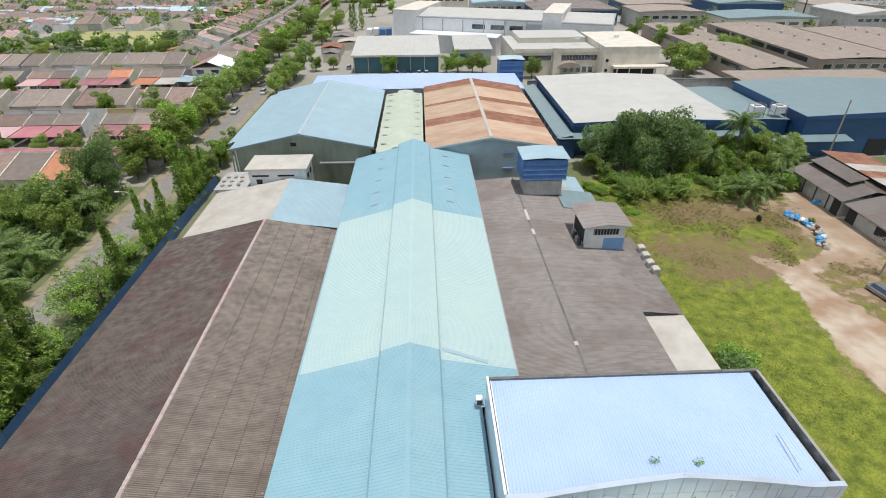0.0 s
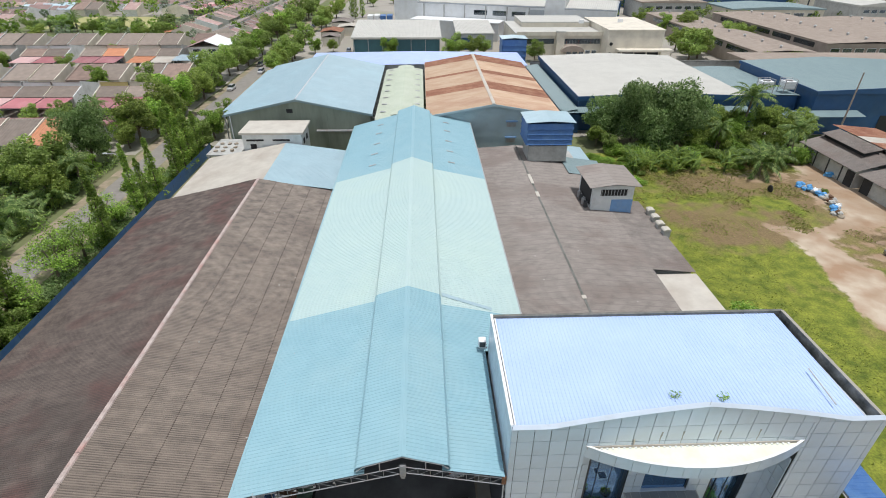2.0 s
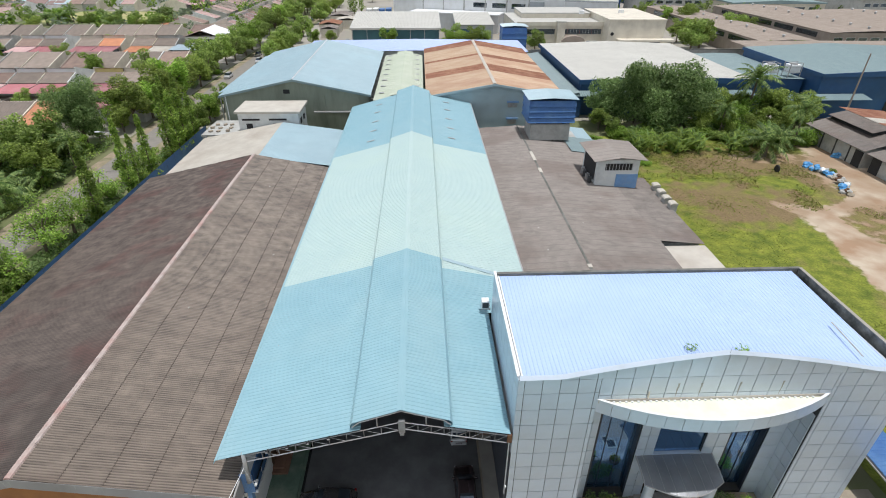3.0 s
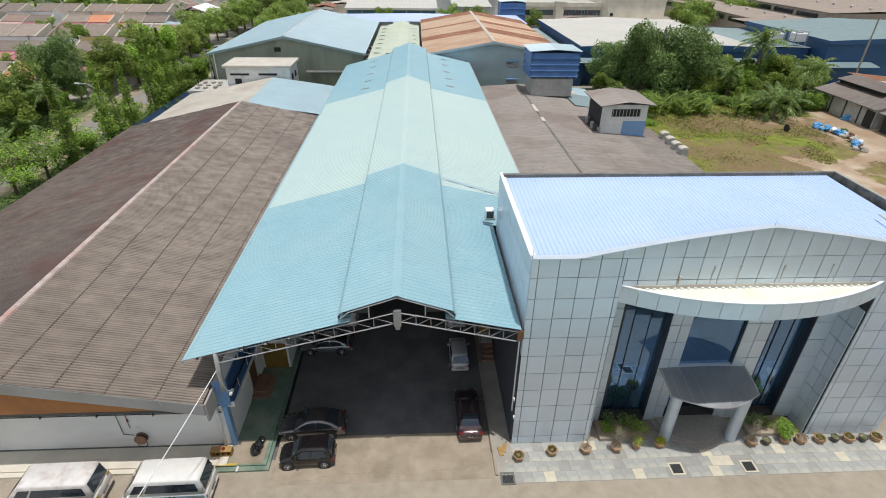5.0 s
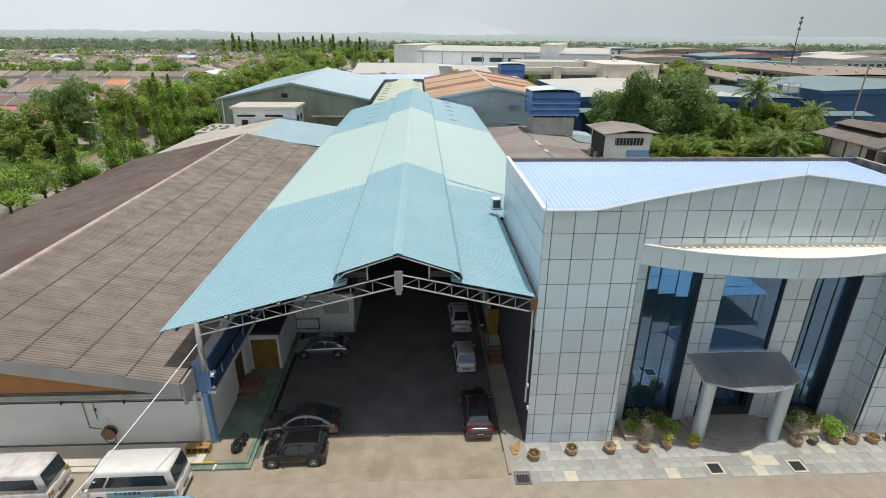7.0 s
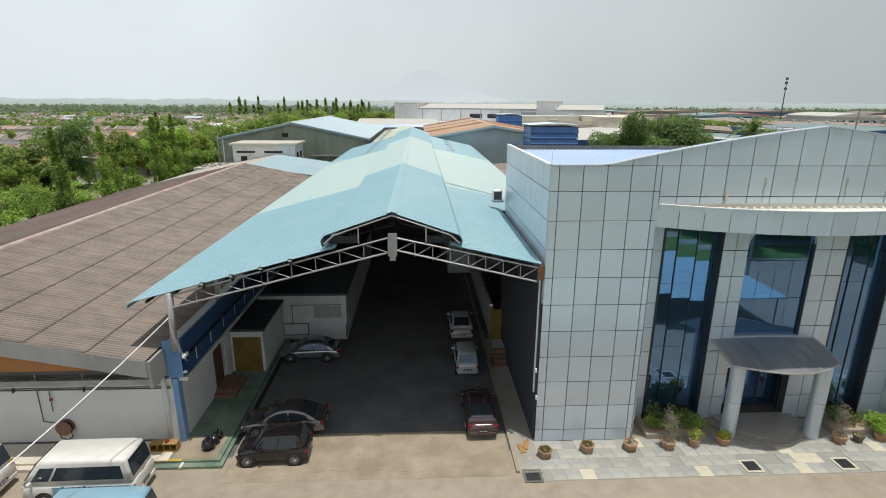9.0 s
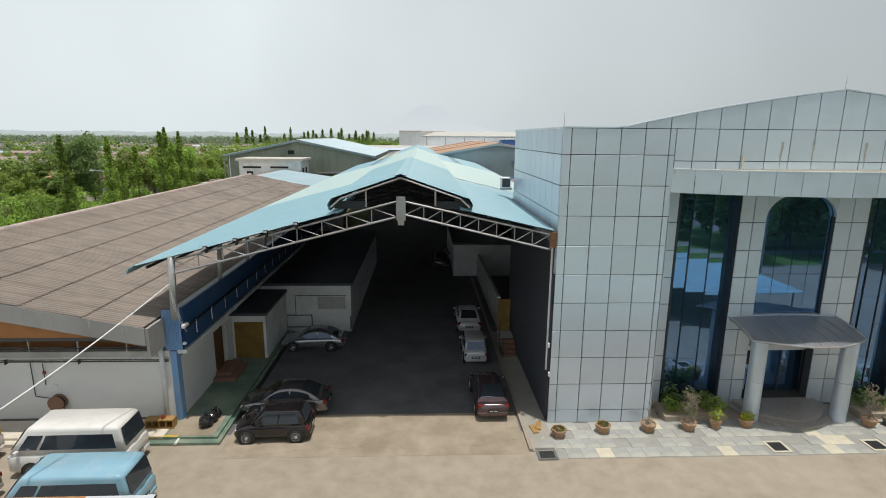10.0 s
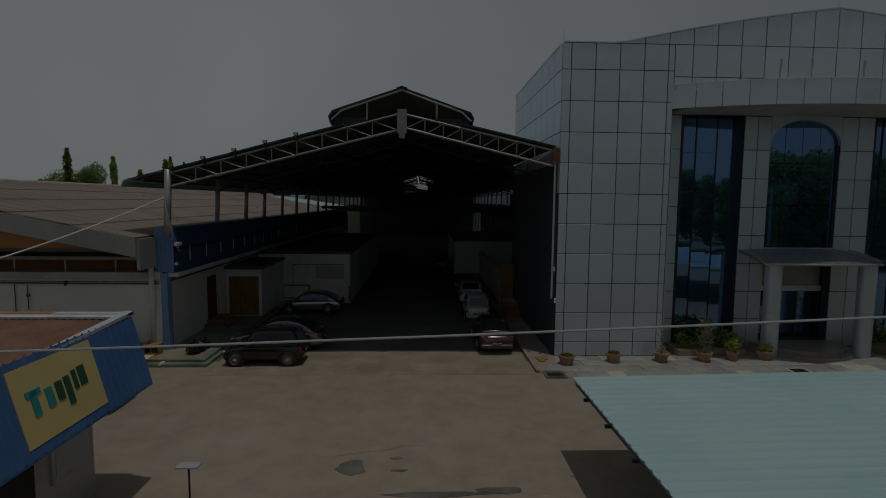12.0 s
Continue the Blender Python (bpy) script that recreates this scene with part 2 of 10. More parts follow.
M_CONC = surf("yard_concrete", (0.355, 0.305, 0.238), (0.28, 0.238, 0.185), 1.4, 0.85, bump=0.25, bscale=40, stain=(0.40, 0.355, 0.285), sscale=0.25, samt=0.6)
# the apron's concrete made darker: wear plus the roof's shade in one colour
M_SHEDFLOOR = surf("shade_dark_shed_concrete", (0.158, 0.158, 0.16), (0.11, 0.11, 0.112), 0.7, 0.8, bump=0.15, bscale=40, stain=(0.085, 0.084, 0.085), sscale=0.3, samt=0.7)
M_ASPHALT = surf("worn_asphalt", (0.27, 0.25, 0.225), (0.20, 0.185, 0.165), 0.6, 0.9, bump=0.2, bscale=60, stain=(0.26, 0.24, 0.21), sscale=0.2, samt=0.5)
M_STEEL = surf("galvanised_steel", (0.44, 0.45, 0.46), (0.34, 0.35, 0.36), 3.0, 0.45, 0.35, stain=(0.35, 0.22, 0.14), sscale=1.2, samt=0.4)
# near-black colour painted in for the shade of openings, recesses and the hall soffit
M_DARK = surf("painted_recess_shade", (0.03, 0.03, 0.032), (0.02, 0.02, 0.022), 2.0, 0.8)
M_BLACK = surf("black_rubber", (0.02, 0.02, 0.02), (0.015, 0.015, 0.015), 8.0, 0.7)
M_GLASS = glazing("blue_solar_glass", (0.010, 0.026, 0.040), mirror=0.42, tone=(0.24, 0.46, 0.85, 1))
M_SIDESHADE = surf("shade_dark_side_sheet", (0.07, 0.08, 0.102), (0.052, 0.06, 0.078), 0.8, 0.5, stain=(0.06, 0.065, 0.075), sscale=0.4)
M_NAVYFRAME = surf("dark_blue_frame", (0.022, 0.03, 0.045), (0.016, 0.022, 0.034), 2.0, 0.35)
M_PANEL = surf("silver_composite_panel", (0.585, 0.655, 0.735), (0.55, 0.62, 0.70), 0.7, 0.34, 0.35, stain=(0.45, 0.49, 0.51), sscale=0.6, samt=0.35, rnd=0.05)
M_WHITEPAINT = surf("white_paint", (0.80, 0.81, 0.82), (0.72, 0.73, 0.74), 1.0, 0.5, stain=(0.55, 0.54, 0.5), sscale=0.5, samt=0.4)
M_DIRT = surf("bare_earth", (0.46, 0.37, 0.28), (0.36, 0.26, 0.18), 0.3, 0.95, bump=0.4, bscale=20, stain=(0.40, 0.24, 0.14), sscale=0.12, samt=0.6)
M_SHOULDER = surf("dusty_earth", (0.36, 0.29, 0.215), (0.24, 0.20, 0.13), 0.7, 0.95, bump=0.4, bscale=14, stain=(0.12, 0.15, 0.05), sscale=0.25, samt=0.9)
M_DARKSTEEL = surf("dark_painted_steel", (0.07, 0.075, 0.08), (0.05, 0.052, 0.055), 3.0, 0.5, 0.2)
M_RUSTY = surf("rusted_plate", (0.20, 0.10, 0.05), (0.12, 0.055, 0.03), 4.0, 0.9)
M_LAMPGLASS = surf("lamp_lens", (0.5, 0.5, 0.5), None, 2.0, 0.15)
M_DARKROOM = surf("shade_dark_interior", (0.07, 0.065, 0.06), (0.05, 0.045, 0.04), 0.8, 0.8)
M_MOSSY = surf("mossy_concrete", (0.20, 0.20, 0.185), (0.12, 0.12, 0.11), 1.5, 0.9, bump=0.3, stain=(0.07, 0.075, 0.06), sscale=0.8, samt=0.8)
M_MOULD = surf("mould_stained_concrete", (0.30, 0.30, 0.285), (0.10, 0.105, 0.10), 1.1, 0.9, bump=0.3, stain=(0.045, 0.048, 0.045), sscale=0.7, samt=0.95)
M_DARKSHEET = surf("dark_grey_sheet", (0.062, 0.07, 0.082), (0.045, 0.052, 0.062), 0.8, 0.5, stain=(0.13, 0.13, 0.13), sscale=0.4)
M_CANOPYTOP = surf("weathered_canopy", (0.78, 0.80, 0.67), (0.71, 0.73, 0.59), 0.8, 0.8, stain=(0.50, 0.47, 0.36), sscale=0.9, samt=0.3)
M_GRANITE = surf("polished_granite", (0.33, 0.30, 0.27), (0.25, 0.23, 0.21), 6.0, 0.35)
M_ZINC = surf("grey_zinc", (0.30, 0.31, 0.33), (0.24, 0.25, 0.27), 0.8, 0.42, 0.5, stain=(0.27, 0.28, 0.29), sscale=0.6)
M_POSTER = surf("blue_poster", (0.30, 0.36, 0.62), (0.25, 0.30, 0.55), 1.0, 0.5)
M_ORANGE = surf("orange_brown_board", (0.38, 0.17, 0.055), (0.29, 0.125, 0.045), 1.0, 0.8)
M_REDPAINT = surf("red_paint", (0.35, 0.05, 0.04), (0.28, 0.04, 0.03), 2.0, 0.5)
M_LIGHTBLUE = surf("light_blue_paint", (0.20, 0.36, 0.62), (0.16, 0.31, 0.55), 1.5, 0.6, stain=(0.3, 0.38, 0.5), sscale=0.8)
M_BROWNWOOD = surf("brown_door_timber", (0.14, 0.07, 0.035), (0.10, 0.05, 0.025), 2.0, 0.6, stretch=(1, 1, 0.15))
M_GREENTILE = surf("worn_green_tile", (0.17, 0.25, 0.19), (0.11, 0.17, 0.13), 1.2, 0.6, stain=(0.28, 0.30, 0.23), sscale=0.6, samt=0.6)
M_YELLOWPAINT = surf("yellow_paint", (0.55, 0.40, 0.06), (0.45, 0.32, 0.05), 2.0, 0.7)
M_TERRACOTTA = surf("terracotta_tile", (0.26, 0.15, 0.10), (0.20, 0.11, 0.075), 1.5, 0.8)
M_YELLOWDOOR = surf("ochre_door_paint", (0.25, 0.155, 0.03), (0.17, 0.105, 0.02), 2.0, 0.6)
M_GLASSFAR = glazing("dark_window_glass", (0.02, 0.024, 0.028), 0.08, 0.12, (0.7, 0.85, 1.0, 1))
M_TEALWALL = surf("dark_teal_wall", (0.06, 0.16, 0.19), (0.05, 0.13, 0.16), 0.5, 0.7)
M_LIGHTGREY = surf("light_grey_cladding", (0.42, 0.45, 0.48), (0.37, 0.40, 0.43), 0.5, 0.6)
M_RUSTDARK = surf("dark_rust_sheet", (0.33, 0.17, 0.11), (0.24, 0.10, 0.06), 0.6, 0.85, stain=(0.42, 0.25, 0.16), sscale=0.3)
M_REDTILE = surf("faded_red_sheet", (0.42, 0.17, 0.14), (0.33, 0.12, 0.10), 0.6, 0.8, stain=(0.5, 0.34, 0.3), sscale=0.3)
M_JOINT = surf("dark_panel_joint", (0.07, 0.08, 0.085), (0.05, 0.055, 0.06), 1.0, 0.7)
M_SIGNYELLOW = surf("cream_yellow_board", (0.62, 0.52, 0.22), (0.56, 0.46, 0.19), 1.0, 0.6)
M_SIGNTEAL = surf("teal_sign_paint", (0.03, 0.30, 0.30), (0.025, 0.26, 0.26), 1.0, 0.5)
M_SIGNGREEN = surf("dark_green_sign_paint", (0.02, 0.10, 0.06), (0.016, 0.085, 0.05), 1.0, 0.5)
M_RUSTBROWN = surf("red_brown_sheet", (0.27, 0.15, 0.10), (0.19, 0.095, 0.062), 2.5, 0.85, stain=(0.12, 0.065, 0.048), sscale=0.6, samt=0.7)
M_FLASH = surf("pale_blue_flashing", (0.55, 0.58, 0.62), (0.48, 0.51, 0.55), 2.0, 0.6, rnd=0.08)
M_RUSTORANGE = surf("orange_rust", (0.45, 0.23, 0.08), (0.33, 0.15, 0.06), 3.0, 0.9, stain=(0.55, 0.45, 0.33), sscale=1.5)
M_PALEBLUE = surf("pale_carport_sheet", (0.42, 0.60, 0.62), (0.38, 0.56, 0.585), 0.5, 0.45, stain=(0.47, 0.62, 0.61), sscale=0.3)
M_OCHRE = surf("ochre_timber", (0.40, 0.25, 0.09), (0.32, 0.19, 0.06), 2.0, 0.7)
M_BAG = surf("black_plastic", (0.02, 0.02, 0.022), (0.012, 0.012, 0.014), 6.0, 0.25)
M_POT = surf("terracotta_pot", (0.44, 0.28, 0.165), (0.33, 0.19, 0.105), 4.0, 0.85, bump=0.2, rnd=0.12)
M_DARKPOT = surf("dark_glazed_pot", (0.12, 0.10, 0.08), (0.08, 0.065, 0.05), 4.0, 0.6)
M_DRYBARK = surf("dry_branch", (0.30, 0.25, 0.19), (0.22, 0.18, 0.13), 5.0, 0.9)
M_TARP = surf("blue_tarp", (0.10, 0.33, 0.62), (0.07, 0.26, 0.54), 2.0, 0.4)
M_LAWN = surf("mown_lawn", (0.13, 0.22, 0.04), (0.09, 0.17, 0.03), 0.4, 0.95, bump=0.4, bscale=12)
M_GROUT = surf("dark_bedding", (0.33, 0.325, 0.30), (0.27, 0.265, 0.245), 2.0, 0.9)
M_SLATE = surf("slate_slab", (0.38, 0.385, 0.36), (0.30, 0.305, 0.29), 1.6, 0.7, bump=0.2, stain=(0.43, 0.41, 0.34), sscale=0.9, samt=0.9, rnd=0.10)
M_PALESLAB = surf("pale_cement_patch", (0.60, 0.56, 0.44), (0.50, 0.46, 0.36), 2.0, 0.85)
M_APRON = surf("beige_concrete", (0.38, 0.322, 0.245), (0.27, 0.225, 0.165), 0.9, 0.85, bump=0.15, stain=(0.225, 0.185, 0.13), sscale=0.4, samt=0.8)
M_TRUSS = surf("dull_truss_paint", (0.33, 0.34, 0.35), (0.25, 0.26, 0.27), 3.0, 0.5, 0.2, stain=(0.26, 0.17, 0.12), sscale=1.2, samt=0.4)
M_FASCIA = surf("stained_grey_fascia", (0.36, 0.355, 0.35), (0.28, 0.275, 0.27), 1.0, 0.85, bump=0.1, stain=(0.20, 0.19, 0.175), sscale=0.5, samt=0.6, stretch=(1, 1, 0.4))
M_PALECONC = surf("pale_cement", (0.36, 0.34, 0.30), (0.30, 0.28, 0.245), 0.8, 0.85)


def field_material():
    """Grass that gives way to sandy earth where the ground is bare."""
    m = bpy.data.materials.new("field_grass_and_earth")
    m.use_nodes = True
    n, l = m.node_tree.nodes, m.node_tree.links
    b = n["Principled BSDF"]
    b.inputs["Roughness"].default_value = 0.95
    co, at = n.new("ShaderNodeTexCoord"), n.new("ShaderNodeAttribute")
    at.attribute_name = "bare"
    def tex(scale, e0, e1, c0, c1, det=6.0):
        no, ra = n.new("ShaderNodeTexNoise"), n.new("ShaderNodeValToRGB")
        no.inputs["Scale"].default_value, no.inputs["Detail"].default_value = scale, det
        l.new(co.outputs["Object"], no.inputs["Vector"])
        ra.color_ramp.elements[0].position, ra.color_ramp.elements[1].position = e0, e1
        ra.color_ramp.elements[0].color, ra.color_ramp.elements[1].color = (*c0, 1), (*c1, 1)
        l.new(no.outputs["Fac"], ra.inputs["Fac"])
        return no, ra
    _, grass = tex(0.6, 0.3, 0.7, (0.085, 0.12, 0.010), (0.25, 0.275, 0.032), 10.0)
    _, dry = tex(0.15, 0.42, 0.66, (0, 0, 0), (0.9, 0.9, 0.9), 9.0)
    _, fine = tex(5.0, 0.35, 0.65, (0.70, 0.70, 0.70), (1.15, 1.15, 1.15))
    _, earth = tex(0.22, 0.36, 0.62, (0.33, 0.215, 0.135), (0.50, 0.42, 0.325))
    nb, cut = tex(1.1, 0.3, 0.7, (0, 0, 0), (1, 1, 1), 8.0)
    ad2, dm = n.new("ShaderNodeMath"), n.new("ShaderNodeAttribute")
    dm.attribute_name = "dry"
    ad2.operation, ad2.use_clamp = "MULTIPLY_ADD", True
    l.new(dry.outputs["Color"], ad2.inputs[0])
    ad2.inputs[1].default_value = 0.72
    l.new(dm.outputs["Fac"], ad2.inputs[2])
    mx1 = n.new("ShaderNodeMixRGB")
    l.new(ad2.outputs["Value"], mx1.inputs["Fac"])
    l.new(grass.outputs["Color"], mx1.inputs["Color1"])
    mx1.inputs["Color2"].default_value = (0.20, 0.142, 0.068, 1)
    mu = n.new("ShaderNodeMixRGB")
    mu.blend_type, mu.inputs["Fac"].default_value = "MULTIPLY", 1.0
    l.new(mx1.outputs["Color"], mu.inputs["Color1"])
    l.new(fine.outputs["Color"], mu.inputs["Color2"])
    ad, mr = n.new("ShaderNodeMath"), n.new("ShaderNodeMapRange")
    ad.operation = "ADD"
    l.new(at.outputs["Fac"], ad.inputs[0])
    l.new(nb.outputs["Fac"], ad.inputs[1])
    mr.inputs["From Min"].default_value, mr.inputs["From Max"].default_value = 0.85, 1.15
    l.new(ad.outputs["Value"], mr.inputs["Value"])
    mx2 = n.new("ShaderNodeMixRGB")
    l.new(mr.outputs["Result"], mx2.inputs["Fac"])
    l.new(mu.outputs["Color"], mx2.inputs["Color1"])
    l.new(earth.outputs["Color"], mx2.inputs["Color2"])
    l.new(mx2.outputs["Color"], b.inputs["Base Color"])
    mx3, half = n.new("ShaderNodeMixRGB"), n.new("ShaderNodeMath")     # trodden brown earth away from the wheel track
    half.operation, half.use_clamp = "MULTIPLY", True
    half.inputs[1].default_value = 0.95
    l.new(dm.outputs["Fac"], half.inputs[0])
    l.new(half.outputs["Value"], mx3.inputs["Fac"])
    l.new(earth.outputs["Color"], mx3.inputs["Color1"])
    mx3.inputs["Color2"].default_value = (0.29, 0.20, 0.125, 1)
    l.new(mx3.outputs["Color"], mx2.inputs["Color2"])
    bp = n.new("ShaderNodeBump")
    bp.inputs["Strength"].default_value, bp.inputs["Distance"].default_value = 0.5, 0.06
    l.new(nb.outputs["Fac"], bp.inputs["Height"])
    l.new(bp.outputs["Normal"], b.inputs["Normal"])
    return m


M_FIELD = field_material()

# ---- mesh helpers ----


def part(name, bm, material, parent=None, label="", smooth=False):
    """Links a bmesh as one mesh object, under a thing or a part if one is given."""
    me = bpy.data.meshes.new(name)
    bm.to_mesh(me)
    bm.free()
    me.materials.append(material)
    if smooth:
        me.polygons.foreach_set("use_smooth", [True] * len(me.polygons))
    ob = new(name, me)
    if parent:
        ob.parent = parent
    if label:
        ob["label"] = label
    return ob


def piece(name, me, parent, m):
    """Another object on a mesh that is there already."""
    ob = new(name, me)
    ob.parent = parent
    ob.matrix_local = m
    return ob


def thing(name, x, y, z, label, category, group="", rz=0.0, kind=""):
    ob = new(name)
    ob.empty_display_size = 0.2
    ob.matrix_world = pose(x, y, z, 0, 0, rz)
    return tagged(ob, label, category, group, kind)


BOX = ((0, 3, 2, 1), (4, 5, 6, 7), (0, 1, 5, 4), (1, 2, 6, 5), (2, 3, 7, 6), (3, 0, 4, 7))


def box(bm, x0, x1, y0, y1, z0, z1, taper=0.0):
    """A box; taper draws its top in on all sides."""
    t = taper
    vs = [bm.verts.new(p) for p in ((x0, y0, z0), (x1, y0, z0), (x1, y1, z0), (x0, y1, z0), (x0 + t, y0 + t, z1), (x1 - t, y0 + t, z1), (x1 - t, y1 - t, z1), (x0 + t, y1 - t, z1))]
    return [bm.faces.new([vs[i] for i in f]) for f in BOX]


def boxes(*rows):
    bm = bmesh.new()
    for r in rows:
        box(bm, *r)
    return bm


def bevel(bm, w, seg=1):
    bmesh.ops.bevel(bm, geom=list(bm.edges), offset=w, segments=seg, affect="EDGES", profile=0.5)
    return bm


def prism(bm, pts, axis, a, b):
    """Sweeps a flat outline from a to b along an axis: 'y' takes (x, z) points, 'x' takes (y, z), 'z' takes (x, y)."""
    def at(p, v):
        return {"y": (p[0], v, p[1]), "x": (v, p[0], p[1]), "z": (p[0], p[1], v)}[axis]
    lo = [bm.verts.new(at(p, a)) for p in pts]
    hi = [bm.verts.new(at(p, b)) for p in pts]
    k = len(pts)
    fs = [bm.faces.new([lo[i], lo[(i + 1) % k], hi[(i + 1) % k], hi[i]]) for i in range(k)]
    fs.append(bm.faces.new(lo[::-1]))
    fs.append(bm.faces.new(hi))
    bmesh.ops.recalc_face_normals(bm, faces=fs)
    return fs


def tube(bm, a, b, r0, r1=None, seg=8, caps=True):
    """A round bar from a to b."""
    r1 = r0 if r1 is None else r1
    a, b = Vector(a), Vector(b)
    q = (b - a).to_track_quat("Z", "Y")
    rings = []
    for p, r in ((a, r0), (b, r1)):
        rings.append([bm.verts.new(p + q @ Vector((r * math.cos(2 * math.pi * i / seg), r * math.sin(2 * math.pi * i / seg), 0))) for i in range(seg)])
    for i in range(seg):
        bm.faces.new([rings[0][i], rings[0][(i + 1) % seg], rings[1][(i + 1) % seg], rings[1][i]])
    if caps:
        bm.faces.new(rings[0][::-1])
        bm.faces.new(rings[1])


def pipe(bm, pts, r, seg=6):
    for a, b in zip(pts[:-1], pts[1:]):
        tube(bm, a, b, r, seg=seg)


def strand(bm, pts, r, seg=6):
    """One unbroken round cable through the points."""
    prev = None
    pts = [Vector(p) for p in pts]
    for i, p in enumerate(pts):
        q = (pts[min(i + 1, len(pts) - 1)] - pts[max(i - 1, 0)]).to_track_quat("Z", "Y")
        row = [bm.verts.new(p + q @ Vector((r * math.cos(2 * math.pi * k / seg), r * math.sin(2 * math.pi * k / seg), 0))) for k in range(seg)]
        if prev:
            for k in range(seg):
                bm.faces.new([prev[k], prev[(k + 1) % seg], row[(k + 1) % seg], row[k]])
        prev = row


def lathe(bm, profile, seg=16, cx=0.0, cy=0.0):
    """Turns (radius, height) points round the upright axis."""
    rings = [[bm.verts.new((cx + r * math.cos(2 * math.pi * i / seg), cy + r * math.sin(2 * math.pi * i / seg), z)) for i in range(seg)] for r, z in profile]
    for a, b in zip(rings[:-1], rings[1:]):
        for i in range(seg):
            bm.faces.new([a[i], a[(i + 1) % seg], b[(i + 1) % seg], b[i]])
    bm.faces.new(rings[0][::-1])
    bm.faces.new(rings[-1])


def sheet(bm, cross, y0, y1, pitch, depth, wave=True, thick=0.03, axis="y"):
    """Profiled roofing: the cross-section (along the fall) is swept along the ridge with ribs that run down the fall."""
    n = max(2, round((y1 - y0) / pitch))
    steps = []
    for i in range(n):
        y = y0 + (y1 - y0) * i / n
        w = (y1 - y0) / n
        if wave:
            steps += [(y + w * k / 4, depth * (0.5 + 0.5 * math.sin(2 * math.pi * k / 4))) for k in range(4)]
        else:
            steps += [(y, 0.0), (y + w * 0.62, 0.0), (y + w * 0.72, depth), (y + w * 0.9, depth)]
    steps.append((y1, 0.0))
    prev = None
    def at(p, y, dz):
        return (p[0], y, p[1] + dz) if axis == "y" else (y, p[0], p[1] + dz)
    for y, dz in steps:
        row = [bm.verts.new(at(p, y, dz)) for p in cross]
        if prev:
            for k in range(len(cross) - 1):
                f = bm.faces.new([prev[k], prev[k + 1], row[k + 1], row[k]])
        prev = row
    bmesh.ops.recalc_face_normals(bm, faces=list(bm.faces))
    # a plain underside closes the sheet
    lo0 = [bm.verts.new(at(p, y0, -thick)) for p in cross]
    lo1 = [bm.verts.new(at(p, y1, -thick)) for p in cross]
    for k in range(len(cross) - 1):
        bm.faces.new([lo0[k], lo0[k + 1], lo1[k + 1], lo1[k]])
    return bm


def fall(x0, z0, x1, z1, n=1):
    return [(x0 + (x1 - x0) * i / n, z0 + (z1 - z0) * i / n) for i in range(n + 1)]


# ---- ground ----
def ground_sheet():
    bm = bmesh.new()
    xs = [-4500, -1500, -600, -300, -150, -80, -40, 0, 40, 80, 150, 300, 600, 1500, 4500]
    ys = [-600, -200, -60, 0, 40, 80, 120, 200, 300, 500, 900, 1800, 4600]
    vs = [[bm.verts.new((x, y, -0.03)) for x in xs] for y in ys]
    for j in range(len(ys) - 1):
        for i in range(len(xs) - 1):
            bm.faces.new([vs[j][i], vs[j][i + 1], vs[j + 1][i + 1], vs[j + 1][i]])
    return bm


M_GROUND = surf("scrub_and_grass", (0.10, 0.15, 0.045), (0.16, 0.16, 0.075), 0.05, 0.95, bump=0.4, bscale=3, stain=(0.26, 0.22, 0.15), sscale=0.03, samt=0.7)
tagged(part("ground", ground_sheet(), M_GROUND), "wide green and brown scrub ground reaching the horizon", "ground", kind="structure")
tagged(part("yard", boxes((-47, 60, -3.5, 21.4, -0.2, 0.0), (-40, -9, 20.6, 23, -0.2, -0.004), (2.9, 30, 20.6, 23.4, -0.2, -0.004)), M_CONC), "worn sunlit concrete yard with pale patches", "yard", kind="structure")
tagged(part("shed_floor", boxes((-10, 2.95, 21.4, 96, -0.2, 0.0), (2.95, 8, 33, 96, -0.2, 0.0)), M_SHEDFLOOR), "dusty concrete floor under the shed roof, darkened for wear and shade", "floor", kind="structure")
tagged(part("road", boxes((-54.6, -49.9, -60, 420, -0.2, 0.02)), M_ASPHALT), "narrow worn asphalt road along the fence", "road", kind="structure")

tagged(part("road_shoulder", boxes((-56.4, -54.6, -60, 420, -0.2, 0.008), (-49.9, -48.2, -60, 420, -0.2, 0.008)), M_SHOULDER), "dusty earth shoulder beside the narrow road", "verge", kind="structure")

# ---- long blue shed ----
shed = thing("factory_shed", 0, 0, 0, "long open shed with a pale blue steel sheet roof", "shed")
LEFT = fall(-13.1, 7.22, -4.7, 9.47, 2)
RIGHT_A = fall(0.0, 9.56, 3.85, 8.7, 1)
RIGHT_B = fall(0.0, 9.56, 7.7, 7.85, 1)
MON = [(-5.22, 9.52), (-5.28, 9.75), (-5.12, 9.98), (-4.8, 10.1), (-2.38, 10.92), (0.0, 10.1), (0.36, 9.98), (0.5, 9.75), (0.45, 9.52)]
for y0, y1, ma in ((21.9, 39.2, M_BLUE), (39.2, 69.8, M_PALE), (69.8, 95.0, M_BLUE)):
    part("roof_sheet", sheet(bmesh.new(), LEFT, y0, y1, 0.30, 0.035, False), ma, shed)
    part("roof_sheet", sheet(bmesh.new(), MON, y0, y1, 0.30, 0.035, False), ma, shed)
